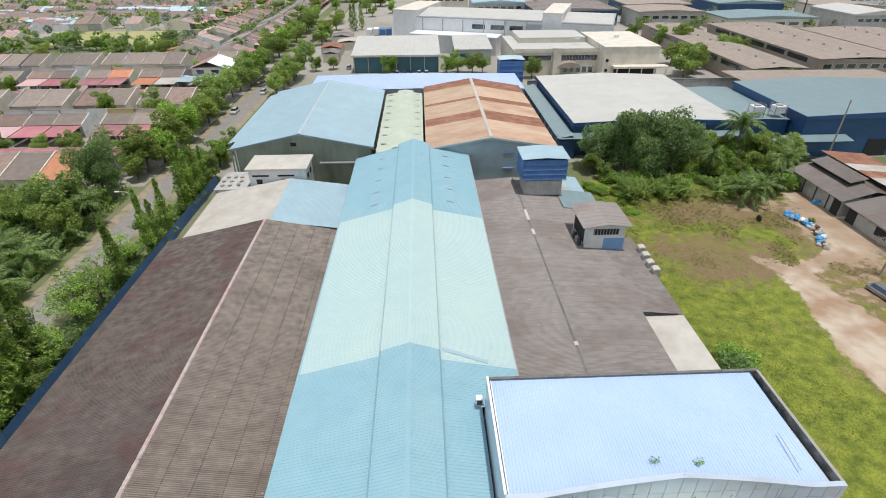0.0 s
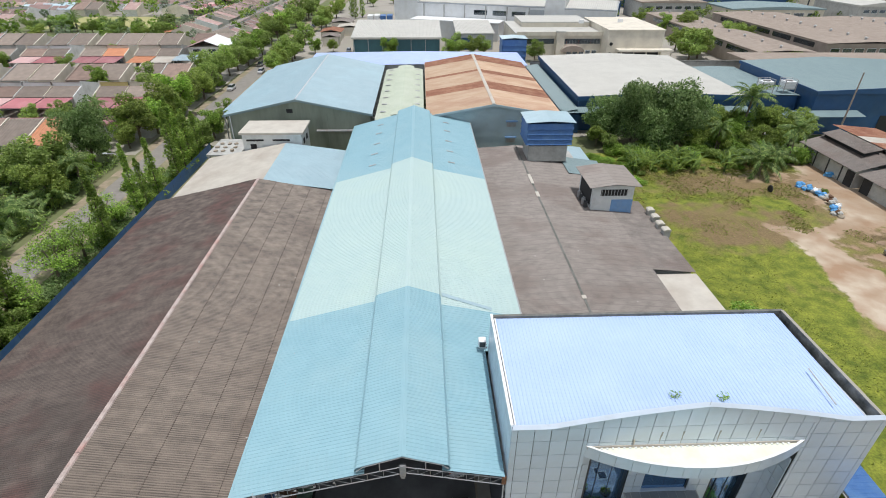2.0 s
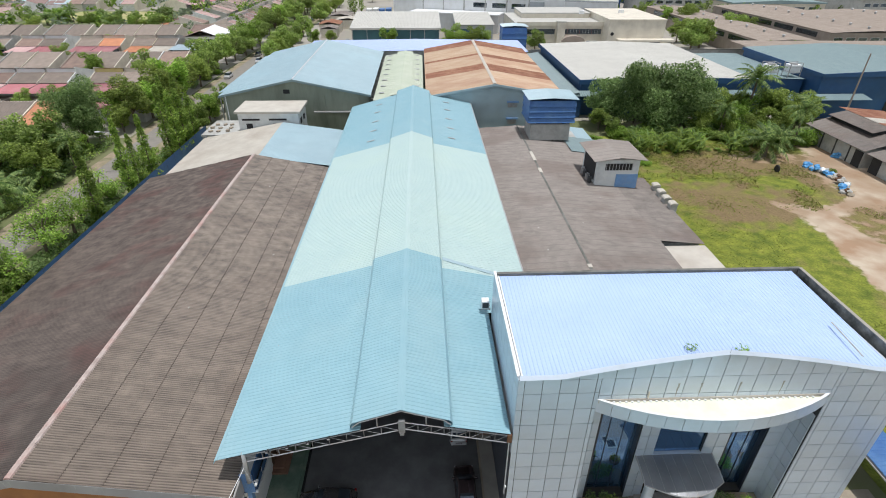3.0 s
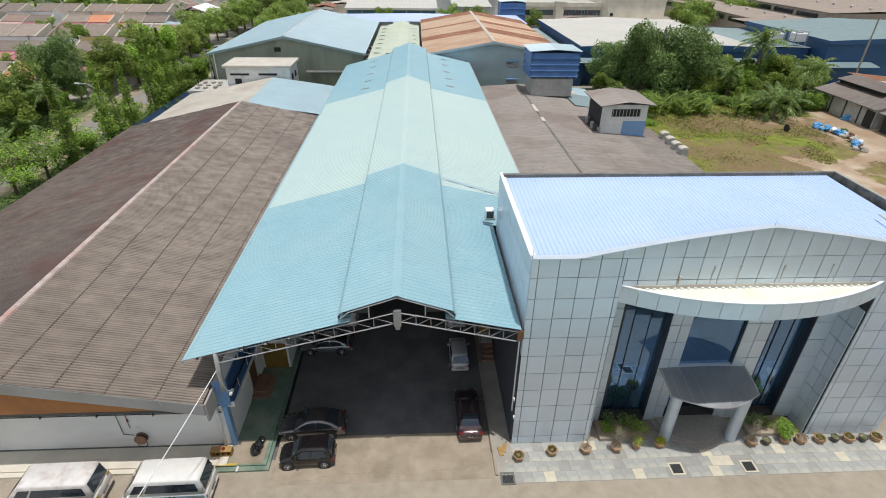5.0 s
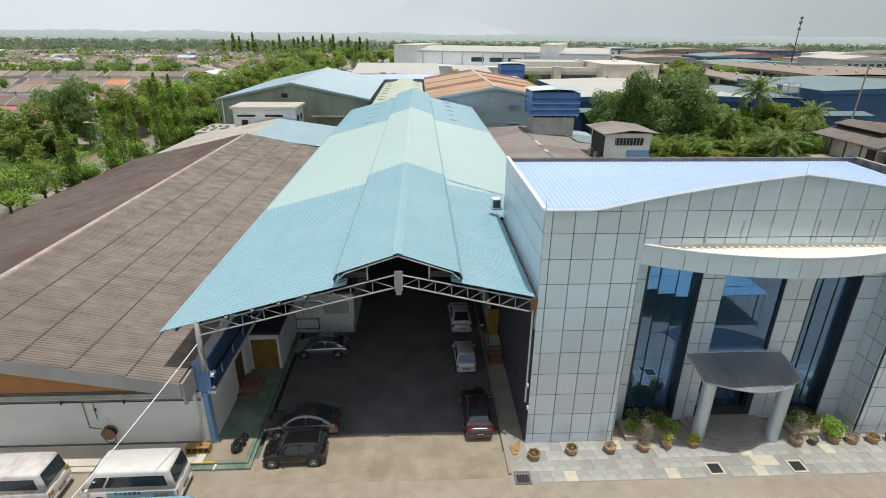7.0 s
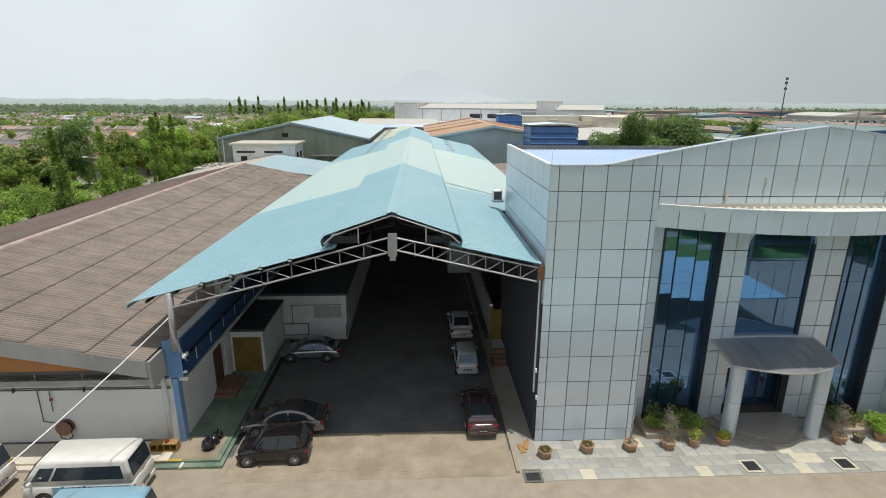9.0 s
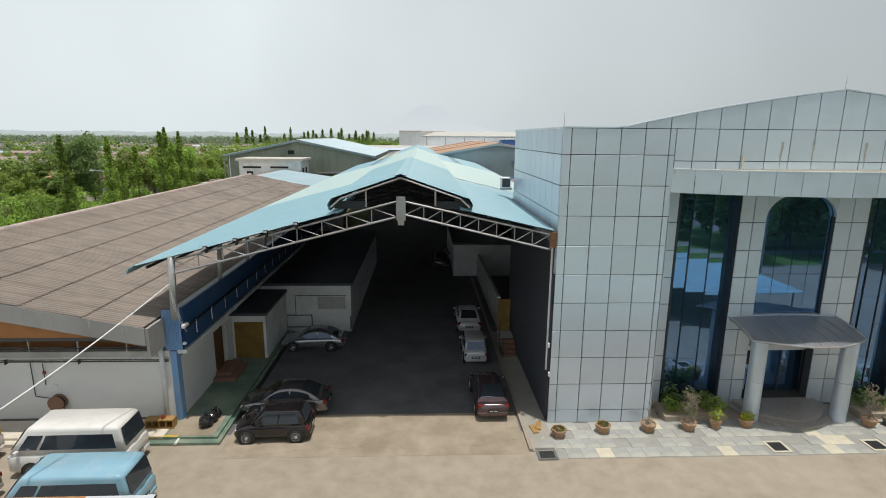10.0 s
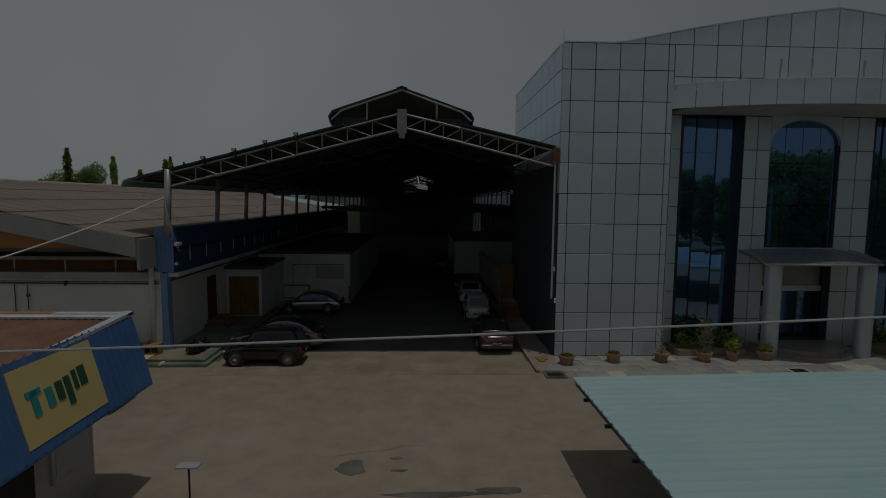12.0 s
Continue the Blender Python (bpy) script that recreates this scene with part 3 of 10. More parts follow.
for y0, y1, ma, cs in ((21.9, 33.2, M_BLUE, RIGHT_A), (33.2, 38.4, M_BLUE, RIGHT_B), (38.4, 69.0, M_PALE, RIGHT_B), (69.0, 95.0, M_BLUE, RIGHT_B)):
    part("roof_sheet", sheet(bmesh.new(), cs, y0, y1, 0.30, 0.035, False), ma, shed)
for y0, y1, ma in ((21.88, 39.2, M_BLUE), (39.2, 69.8, M_PALE), (69.8, 95.0, M_BLUE)):
    bm = bmesh.new()
    prism(bm, [(-2.6, 10.875), (-2.38, 10.95), (-2.16, 10.875), (-2.16, 10.89), (-2.38, 10.965), (-2.6, 10.89)], "y", y0, y1)
    part("ridge_cap", bm, ma, shed)
# added dark layer under the sheets, it cuts bounced light inside the shed
M_LINING = surf("dark_bounce_blocker", (0.105, 0.11, 0.122), (0.075, 0.08, 0.09), 0.6, 0.7)
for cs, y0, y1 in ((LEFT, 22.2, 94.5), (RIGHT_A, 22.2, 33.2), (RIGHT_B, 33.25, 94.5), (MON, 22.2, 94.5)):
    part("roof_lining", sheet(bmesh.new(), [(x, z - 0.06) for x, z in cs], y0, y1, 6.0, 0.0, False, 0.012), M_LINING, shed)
# curled eave on the low side
bm = bmesh.new()
prism(bm, [(-13.1, 7.24), (-13.32, 7.14), (-13.4, 6.92), (-13.36, 6.9), (-13.28, 7.1), (-13.1, 7.18)], "y", 21.9, 95.0)
part("eave_trim", bm, M_BLUE, shed)
for x in (-8.2, 3.2):
    for y in (72.5, 77.0, 81.5, 86.5, 91.0):
        za, zb = [(7.22 + 0.268 * (v + 13.1) if x < 0 else 9.56 - 0.222 * v) + 0.04 for v in (x - 0.5, x + 0.5)]
        bm = bmesh.new()
        prism(bm, [(x - 0.5, za), (x + 0.5, zb), (x + 0.5, zb + 0.07), (x - 0.5, za + 0.07)], "y", y, y + 0.3)
        part("roof_vent", bm, M_STEEL, shed)
# patched dark strip on the pale bay
bm = bmesh.new()
prism(bm, [(0.6, 39.6), (5.0, 38.6), (5.1, 39.0), (0.6, 40.1)], "z", 8.3, 8.32)
for v in bm.verts:
    v.co.z += 9.56 - 0.222 * v.co.x + 0.04 - 8.3
part("roof_patch", bm, M_BLUE2, shed, "faded patch of darker sheet")


def roof_z(x):
    """Underside of the shed roof."""
    return 10.0 - 0.268 * (-2.4 - x) if x < -2.4 else 10.0 - 0.225 * (x + 2.4)


def truss(y, mat, x0=-11.5, x1=3.7, front=False):
    """A roof truss: two chords and a zig-zag of struts, apart on each side of the middle."""
    low, bm = 0.62, bmesh.new()
    for a, b, n in ((x0, -2.55, 9), (-2.2, x1, 8)):
        xs = [a + (b - a) * i / n for i in range(n + 1)]
        up = [(x, y, roof_z(x) - 0.1) for x in xs]
        dn = [(x, y, roof_z(x) - 0.1 - low * (1.0 if i else 0.85)) for i, x in enumerate(xs)]
        bars = [("chord", up[0], up[-1], 0.04), ("chord", dn[0], dn[-1], 0.045)]
        for i in range(n + 1):
            bars.append(("strut", up[i], dn[i], 0.024))
            if i < n:
                bars.append(("strut", dn[i + 1] if a < -3 else up[i + 1], up[i] if a < -3 else dn[i], 0.02))
        for name, p, q, r in bars:
            if front:
                bm2 = bmesh.new()
                tube(bm2, p, q, r, seg=4)
                part("truss_" + name, bm2, mat, shed)
            else:
                tube(bm, p, q, r, seg=4)
    if front:
        bm.free()
    else:
        tagged(part("truss", bm, mat, shed), kind="stuff")


truss(21.95, M_TRUSS, front=True)
for y in (27.0, 31.2, 35.4, 39.6, 43.8, 48.0, 52.2, 56.4, 60.6, 64.8, 69.0, 73.2, 77.4, 81.6, 85.8, 90.0):
    truss(y, M_DARKSTEEL, x1=3.7 if y < 33 else 7.4)
part("truss_plate", boxes((-2.55, -2.19, 21.85, 22.05, 9.1, 10.05)), M_TRUSS, shed)
part("truss_plate", boxes((-2.49, -2.25, 21.83, 22.07, 8.92, 9.1)), M_TRUSS, shed)
part("truss_plate", boxes((3.68, 3.95, 21.86, 22.0, 8.0, 8.62)), M_RUSTY, shed)
# frame of the raised ridge vent
bm = bmesh.new()
pipe(bm, [(-5.15, 21.93, 9.62), (-4.75, 21.93, 9.98), (-2.38, 21.93, 10.8), (0.0, 21.93, 9.98), (0.38, 21.93, 9.62)], 0.04, 4)
for x in (-3.75, -1.0):
    tube(bm, (x, 21.93, roof_z(x)), (x, 21.93, roof_z(x) + 0.72), 0.035, seg=4)
part("vent_frame", bm, M_STEEL, shed)
for x0, x1 in ((-5.1, -3.8), (-0.95, 0.35)):
    part("vent_louvre", boxes((x0, x1, 22.5, 22.56, 9.5, 9.8)), M_NAVYFRAME, shed)
for y in (25.0, 28.5, 32, 36, 40, 45, 50, 55, 60, 65, 70, 75, 80, 85, 90):
    bm = bmesh.new()
    for x in (-4.9, 0.15):
        tube(bm, (x, y, 9.3), (x, y, 10.0), 0.03, seg=4)
    part("vent_post", bm, M_DARKSTEEL, shed)
# purlins under the sheets
for x in [-12.6 + 1.1 * i for i in range(8)] + [0.6 + 1.15 * i for i in range(3)]:
    part("purlin", boxes((x - 0.04, x + 0.04, 22.0, 94.8, roof_z(x) - 0.16, roof_z(x) - 0.06)), M_DARKSTEEL, shed)
for i, y in enumerate([22.0, 27.0, 31.2, 34.6, 38.8, 43.0, 47.2, 51.4, 55.6, 59.8, 64.0, 68.2, 72.4, 76.6, 80.8, 85.0, 89.2, 93.4]):
    bm = bmesh.new()
    tube(bm, (-11.72, y, 4.95), (-11.6, y, 7.6), 0.135 if i == 0 else 0.11, seg=12)
    part("post", bm, M_STEEL, shed, smooth=True)
    if y > 34:
        bm = bmesh.new()
        tube(bm, (7.3, y, 0.0), (7.3, y, 7.85), 0.12, seg=10)
        part("post", bm, M_STEEL, shed, smooth=True)
part("gutter", boxes((7.62, 7.84, 33.2, 95, 7.68, 7.84)), M_STEEL, shed)
bm = bmesh.new()
prism(bm, [(-13, 0), (7.6, 0), (7.6, 7.8), (-0.9, 9.6), (-0.9, 7.95), (-4.9, 7.9), (-4.9, 9.3), (-13, 7.15)], "y", 94.6, 94.8)
part("end_wall", bm, M_DARKSHEET, shed)
part("side_sheet", boxes((7.42, 7.5, 34, 55, 4.6, 7.2), (7.42, 7.5, 55, 94.6, 4.6, 6.1)), M_DARKSHEET, shed)
# dark cross beams deep in the shed
for y, z in ((52, 5.6), (60, 5.2), (68, 5.0)):
    part("cross_beam", boxes((-11.4, 7.2, y, y + 0.25, z, z + 0.3)), M_DARKSTEEL, shed)


def floodlight(x, z):
    t = thing("floodlight", x, 21.78, z, "small black floodlight clipped to the roof edge", "light", "floodlights on the shed roof")
    part("bracket", boxes((-0.03, 0.03, -0.03, 0.16, -0.16, 0.05)), M_BLACK, t)
    part("lamp_head", bevel(boxes((-0.09, 0.09, -0.15, -0.03, 0.03, 0.15)), 0.02), M_BLACK, t)
    part("lens", boxes((-0.07, 0.07, -0.16, -0.151, 0.05, 0.13)), M_LAMPGLASS, t)


for x in (-10.1, -8.9, -7.7, -6.5):
    floodlight(x, roof_z(x) + 0.02)

# ---- silver office ----
CX, OX0, OX1, OY0, OY1, YW = 15.2, 4.0, 26.4, 22.0, 32.7, 23.4
office = thing("office_block", 0, 0, 0, "modern office block clad in silver panels with dark blue glass", "building")
part("wall", boxes((OX0 + 0.06, 8.55, OY0 + 0.06, OY1, 0, 12.0)), M_JOINT, office)
part("wall", boxes((21.85, OX1 - 0.06, OY0 + 0.06, OY1, 0, 12.0)), M_JOINT, office)
part("wall", boxes((8.55, 21.85, 29.0, OY1, 0, 12.0)), M_JOINT, office)
part("wall", boxes((8.55, 21.85, OY0 + 0.06, 23.3, 11.0, 12.0)), M_JOINT, office)
part("ceiling_slab", boxes((8.55, 21.85, 23.3, 29.0, 10.6, 12.0)), M_WALLGREY, office)
# added unseen rooms, coloured dark in place of indoor shade
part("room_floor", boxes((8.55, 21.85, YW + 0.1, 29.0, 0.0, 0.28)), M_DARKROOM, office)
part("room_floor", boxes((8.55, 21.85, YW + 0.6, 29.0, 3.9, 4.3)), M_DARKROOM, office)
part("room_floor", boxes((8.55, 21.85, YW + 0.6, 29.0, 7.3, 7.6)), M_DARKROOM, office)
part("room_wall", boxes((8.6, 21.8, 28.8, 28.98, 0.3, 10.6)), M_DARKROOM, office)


def parapet(x):
    u = abs(x - CX)
    return max(12.8, 14.33 - 0.115 * u - 0.0065 * u * u)


# parapet body behind the panels, with a white coping
bm = bmesh.new()
xs = [OX0 + 0.06 + (OX1 - OX0 - 0.12) * i / 44 for i in range(45)]
prism(bm, [(x, parapet(x) - 0.02) for x in xs] + [(OX1 - 0.06, 11.9), (OX0 + 0.06, 11.9)], "y", OY0 + 0.062, OY0 + 0.3)
part("parapet", bm, M_JOINT, office)
bm = bmesh.new()
prism(bm, [(x, parapet(x) + 0.03) for x in xs] + [(x, parapet(x) - 0.02) for x in xs[::-1]], "y", OY0 - 0.03, OY0 + 0.34)
part("coping", bm, M_PANEL, office)
part("coping", boxes((OX0 - 0.03, OX0 + 0.16, OY0 + 0.34, OY1, 12.74, 12.82)), M_WHITEPAINT, office)
part("parapet", boxes((OX0 + 0.06, OX1, OY1 - 0.22, OY1 + 0.02, 12.0, 12.72)), M_MOSSY, office, "dark weathered rear parapet")
part("parapet", boxes((OX1 - 0.2, OX1 - 0.03, OY0 + 0.34, OY1 - 0.22, 12.0, 12.74)), M_MOULD, office, "mould-blackened concrete side parapet")
part("coping", boxes((OX1 - 0.23, OX1 - 0.0, OY0 + 0.34, OY1 - 0.22, 12.74, 12.79)), M_PALECONC, office)
part("roof_edge", boxes((25.72, 25.86, OY0 + 0.36, OY1 - 0.24, 12.0, 12.24)), M_FLASH, office)
part("roof", sheet(bmesh.new(), [(22.3, 12.22), (32.5, 12.5)], 4.26, 25.72, 0.25, 0.03, False, axis="x"), M_OFFROOF, office)
part("gutter", boxes((4.26, 4.36, 22.34, 32.48, 12.3, 12.56)), M_WHITEPAINT, office)
bm = bmesh.new()
tube(bm, (24.2, 23.4, 12.62), (24.4, 26.4, 12.7), 0.04, seg=6)
part("roof_pipe", bm, M_WALLGREY, office)

# panels of the cladding, one mesh for the alike ones
GAP = 0.034
ROWS_Z = [0.03, 0.63] + [0.63 + 1.235 * k for k in range(1, 10)]
COLS_X = [4.36 + 0.985 * k for k in range(0, 23)]


def panel_mesh(w, h, t=0.05):
    bm = bmesh.new()
    box(bm, -w / 2, w / 2, -t, 0.0, -h / 2, h / 2)
    bevel(bm, 0.004)
    me = bpy.data.meshes.new("panel")
    bm.to_mesh(me)
    bm.free()
    me.materials.append(M_PANEL)
    return me


PANELS = {}


def panel(x0, x1, z0, z1, y=OY0 + 0.05, turn=0, at=None):
    w, h = round(x1 - x0 - GAP, 3), round(z1 - z0 - GAP, 3)
    if (w, h) not in PANELS:
        PANELS[(w, h)] = panel_mesh(w, h)
    m = pose(0, y, (z0 + z1) / 2) if at is None else at
    piece("panel", PANELS[(w, h)], office, (pose((x0 + x1) / 2, y, (z0 + z1) / 2, random.uniform(-0.15, 0.15), 0, random.uniform(-0.15, 0.15)) if at is None else at))


tops = ROWS_Z + [12.78]
for z0, z1 in zip(tops[:-1], tops[1:]):
    for cols in ([OX0] + COLS_X[:5] + [8.55], [21.85] + COLS_X[18:] + [OX1]):
        for x0, x1 in zip(cols[:-1], cols[1:]):
            if x1 - x0 > 0.15:
                panel(x0, x1, z0, z1)
# upper band with the bowed top
for x0, x1 in zip(COLS_X[:-1], COLS_X[1:]):
    if 8.2 < x0 and x1 < 22.3:
        a, b = max(x0, 8.55), min(x1, 21.85)
        panel(a, b, 11.2, 11.52)
        panel(a, b, 11.52, 12.78)
    za, zb = parapet(x0) - 0.03, parapet(x1) - 0.03
    if max(za, zb) > 12.9:
        bm = bmesh.new()
        g = GAP / 2
        pts = [(x0 + g, 12.79), (x1 - g, 12.79), (x1 - g, max(zb, 12.8)), (x0 + g, max(za, 12.8))]
        prism(bm, pts, "y", OY0, OY0 + 0.05)
        part("panel", bm, M_PANEL, office)
# side towards the shed: narrow panels above the shed roof, dark sheet below it
for z0, z1 in zip(tops[6:-1], tops[7:]):
    for k in range(9):
        y0, y1 = OY0 + 0.06 + 1.18 * k, OY0 + 0.06 + 1.18 * (k + 1)
        w, h = round(1.18 - GAP, 3), round(z1 - z0 - GAP, 3)
        if (w, h) not in PANELS:
            PANELS[(w, h)] = panel_mesh(w, h)
        piece("panel", PANELS[(w, h)], office, pose(OX0 + 0.05, (y0 + y1) / 2, (z0 + z1) / 2, 0, 0, -90))
# cladding tone is darkened to carry the shade below the shed roof
part("side_cladding", boxes((OX0 - 0.04, OX0 + 0.05, OY0 + 0.3, OY1, 0.0, 8.0)), M_SIDESHADE, office, "dark grey sheet cladding, its shade put into the colour")
part("downpipe", boxes((OX0 - 0.12, OX0 - 0.05, OY0 + 0.35, OY0 + 0.42, 2.4, 8.2)), M_WHITEPAINT, office)
# returns of the recess
for x0, x1, s in ((8.5, 8.56, 0), (21.84, 21.9, 1)):
    for z0, z1 in zip(ROWS_Z[:-3], ROWS_Z[1:-2]):
        for y0, y1 in ((22.07, 22.75), (22.75, YW)):
            w, h = round(y1 - y0 - GAP, 3), round(z1 - z0 - GAP, 3)
            if (w, h) not in PANELS:
                PANELS[(w, h)] = panel_mesh(w, h)
            piece("panel", PANELS[(w, h)], office, pose(8.6 if s == 0 else 21.8, (y0 + y1) / 2, (z0 + z1) / 2, 0, 0, 90 if s == 0 else -90))
# pillars of the recess
PZ = [0.05, 1.3, 2.55, 3.8, 5.05, 6.3, 7.55, 8.8, 10.25]
for cols in ((8.6, 9.65), (12.45, 13.05, 13.65), (16.8, 17.55, 18.3), (20.7, 21.8)):
    part("pillar", boxes((cols[0] + 0.03, cols[-1] - 0.03, YW + 0.06, YW + 0.5, 0, 10.4)), M_JOINT, office)
    for x0, x1 in zip(cols[:-1], cols[1:]):
        for z0, z1 in zip(PZ[:-1], PZ[1:]):
            panel(x0, x1, z0, z1, YW + 0.05)
# glass: tall windows either side, an arched one in the middle
for x0, x1 in ((9.65, 12.45), (18.3, 20.7)):
    w = thing("window", 0, 0, 0, "tall dark blue glass window of the office", "window", "tall office windows")
    part("reveal", boxes((x0 - 0.02, x0 + 0.16, YW + 0.10, YW + 0.62, 0.4, 10.4)), M_NAVYFRAME, w)
    part("reveal", boxes((x1 - 0.05, x1 + 0.02, YW + 0.10, YW + 0.62, 0.4, 10.4)), M_NAVYFRAME, w)
    for x in (x0 + (x1 - x0) / 3, x0 + 2 * (x1 - x0) / 3):
        part("mullion", boxes((x - 0.012, x + 0.012, YW + 0.46, YW + 0.56, 0.5, 10.4)), M_NAVYFRAME, w)
    for i, (tilt, turn) in enumerate(((0.5, 1.6), (0.0, 0.0), (-0.3, -1.4))):
        a, b = x0 + (x1 - x0) * i / 3 + 0.014, x0 + (x1 - x0) * (i + 1) / 3 - 0.014
        for k in range(6):
            z0, z1 = 0.55 + 1.63 * k, 0.55 + 1.63 * (k + 1)
            bm = boxes(((a - b) / 2, (b - a) / 2, 0, 0.012, -(z1 - z0) / 2 + 0.006, (z1 - z0) / 2 - 0.006))
            p = part("pane", bm, M_GLASS, w)
            p.matrix_local = pose((a + b) / 2, YW + 0.5, (z0 + z1) / 2, tilt + random.uniform(-0.04, 0.04), 0, turn + random.uniform(-0.06, 0.06))
            p.visible_shadow = False
ARCH_S, ARCH_T = 9.05, 10.12
w = thing("arched_window", 0, 0, 0, "dark blue glass window with an arched top", "window")
for i in range(4):
    for k in range(3):
        a, b, c, d = 13.65 + 0.7875 * i, 13.65 + 0.7875 * (i + 1), 4.55 + 1.85 * k, 4.55 + 1.85 * (k + 1)
        part("pane", boxes((a + 0.012, b - 0.012, YW + 0.2, YW + 0.212, c + 0.012, d - 0.012)), M_GLASS, w).visible_shadow = False
for s in (-1, 1):
    out = [(15.225 + s * 1.575 * math.cos(a), ARCH_S + (ARCH_T - ARCH_S) * math.sin(a)) for a in [math.pi / 2 * i / 10 for i in range(11)]]
    bm = bmesh.new()
    prism(bm, out + [(15.225, 10.3), (15.225 + s * 1.575, 10.3)], "y", YW + 0.0, YW + 0.16)
    part("arch_spandrel", bm, M_PANEL, w)
part("sill", boxes((13.6, 16.85, YW - 0.02, YW + 0.3, 4.3, 4.52)), M_PANEL, w)
# bowed canopy over the recess
R = (6.75 ** 2 + 1.75 ** 2) / (2 * 1.75)
ARC = [(CX + R * math.sin(a), 20.3 + R - R * math.cos(a)) for a in [math.asin(6.75 / R) * (i / 15 * 2 - 1) for i in range(16)]]
for p, q in zip(ARC[:-1], ARC[1:]):
    d = (Vector((q[0], q[1])) - Vector((p[0], p[1]))).normalized() * 0.011
    n = Vector((-d.y, d.x)).normalized() * 0.06
    bm = bmesh.new()
    prism(bm, [(p[0] + d.x, p[1] + d.y), (q[0] - d.x, q[1] - d.y), (q[0] - d.x + n.x, q[1] - d.y + n.y), (p[0] + d.x + n.x, p[1] + d.y + n.y)], "z", 10.26, 11.2)
    part("fascia_panel", bm, M_PANEL, office)
inner = [(x, y + 0.08) for x, y in ARC[1:-1]]
bm = bmesh.new()
prism(bm, inner + [(ARC[-1][0] - 0.35, 22.0), (ARC[0][0] + 0.35, 22.0)], "z", 10.95, 11.02)
part("canopy_top", bm, M_CANOPYTOP, office, "pale yellow weathered canopy top")
bm = bmesh.new()
prism(bm, inner + [(21.8, 23.4), (8.6, 23.4)], "z", 10.27, 10.33)
part("canopy_soffit", bm, M_WALLGREY, office)
bm = bmesh.new()
prism(bm, [(x, y - 0.01) for x, y in ARC] + [(x, y + 0.14) for x, y in ARC[::-1]], "z", 11.2, 11.23)
part("coping", bm, M_WHITEPAINT, office)
for i in range(34):
    x = 9.4 + 0.345 * i
    part("rib_end", boxes((x, x + 0.12, 21.86, 21.99, 11.02, 11.1)), M_WHITEPAINT, office)
part("canopy_flashing", boxes((8.6, 21.8, 21.955, 22.03, 10.97, 11.215)), M_WHITEROOF, office)
bm = boxes((11.3, 11.36, 21.9, 21.99, 11.3, 11.75))
part("overflow_pipe", bm, M_CREAM, office)
# entrance: steps, round columns, zinc porch roof, sliding doors
for k, (r, z0, z1) in enumerate(((2.35, 0.0, 0.15), (2.02, 0.15, 0.3))):
    bm = bmesh.new()
    prism(bm, [(CX + r * math.cos(a), YW + 0.1 - r * math.sin(a)) for a in [math.pi * i / 24 for i in range(25)]], "z", z0, z1)
    part("step", bm, M_GRANITE, office)
for x, y in ((13.3, 22.15), (17.22, 21.95)):
    for z0, z1 in ((0.0, 1.9), (1.915, 4.06)):
        bm = bmesh.new()
        tube(bm, (x, y, z0), (x, y, z1), 0.33, seg=28)
        part("column", bm, M_PANEL, office, smooth=False)
PX0, PX1, N = 12.55, 17.55, 24


def porch_at(u, v):
    """A point of the porch roof: u across, v from the wall to the bowed front edge."""
    x = PX0 + (PX1 - PX0) * u
    front = 21.6 - 1.0 * math.sin(math.pi * u)
    return (x, YW + (front - YW) * v, 4.50 - 0.36 * v ** 1.6 - 0.10 * (2 * u - 1) ** 2)


bm = bmesh.new()
rows = [[bm.verts.new(porch_at(i / N, k / 8)) for i in range(N + 1)] for k in range(9)]
for a, b in zip(rows[:-1], rows[1:]):
    for i in range(N):
        bm.faces.new([a[i], b[i], b[i + 1], a[i + 1]])
part("porch_roof", bm, M_ZINC, office, "grey zinc porch roof with standing seams", smooth=True)
bm = bmesh.new()
rows = [[bm.verts.new(Vector(porch_at(i / N, k / 4)) + Vector((0, 0, -0.1))) for i in range(N + 1)] for k in range(5)]
for a, b in zip(rows[:-1], rows[1:]):
    for i in range(N):
        bm.faces.new([a[i], a[i + 1], b[i + 1], b[i]])
part("porch_soffit", bm, M_WALLGREY, office)
bm = bmesh.new()
strand(bm, [porch_at(0, k / 6) for k in range(6)] + [Vector(porch_at(i / N, 1)) + Vector((0, 0, -0.05)) for i in range(N + 1)] + [porch_at(1, 1 - k / 6) for k in range(1, 7)], 0.055, 6)
part("porch_edge", bm, M_STEEL, office)
for i in range(2, N - 1, 3):
    bm = bmesh.new()
    strand(bm, [Vector(porch_at(i / N, k / 8)) + Vector((0, 0, 0.012)) for k in range(9)], 0.016, 5)
    part("seam", bm, M_STEEL, office)
part("porch_back", boxes((13.4, 17.0, 24.3, 24.4, 2.55, 4.3)), M_WALLGREY, office)
door = thing("entrance_door", 0, 0, 0, "glass sliding door under the porch", "door")
part("door_header", boxes((13.5, 17.0, 24.15, 24.32, 2.45, 2.7)), M_WHITEPAINT, door)
for x in (13.55, 14.7, 15.85, 16.95):
    part("door_frame", boxes((x - 0.03, x + 0.03, 24.15, 24.28, 0.3, 2.45)), M_DARKSTEEL, door)
for x0, x1 in ((13.6, 14.66), (14.74, 15.8), (15.9, 16.9)):
    part("pane", boxes((x0, x1, 24.2, 24.215, 0.34, 2.42)), M_GLASS, door).visible_shadow = False
part("notice", boxes((13.65, 14.3, 24.13, 24.15, 1.75, 2.4)), M_BLACK, door)
part("poster", boxes((13.65, 14.2, 24.13, 24.15, 0.45, 1.35)), M_POSTER, door)
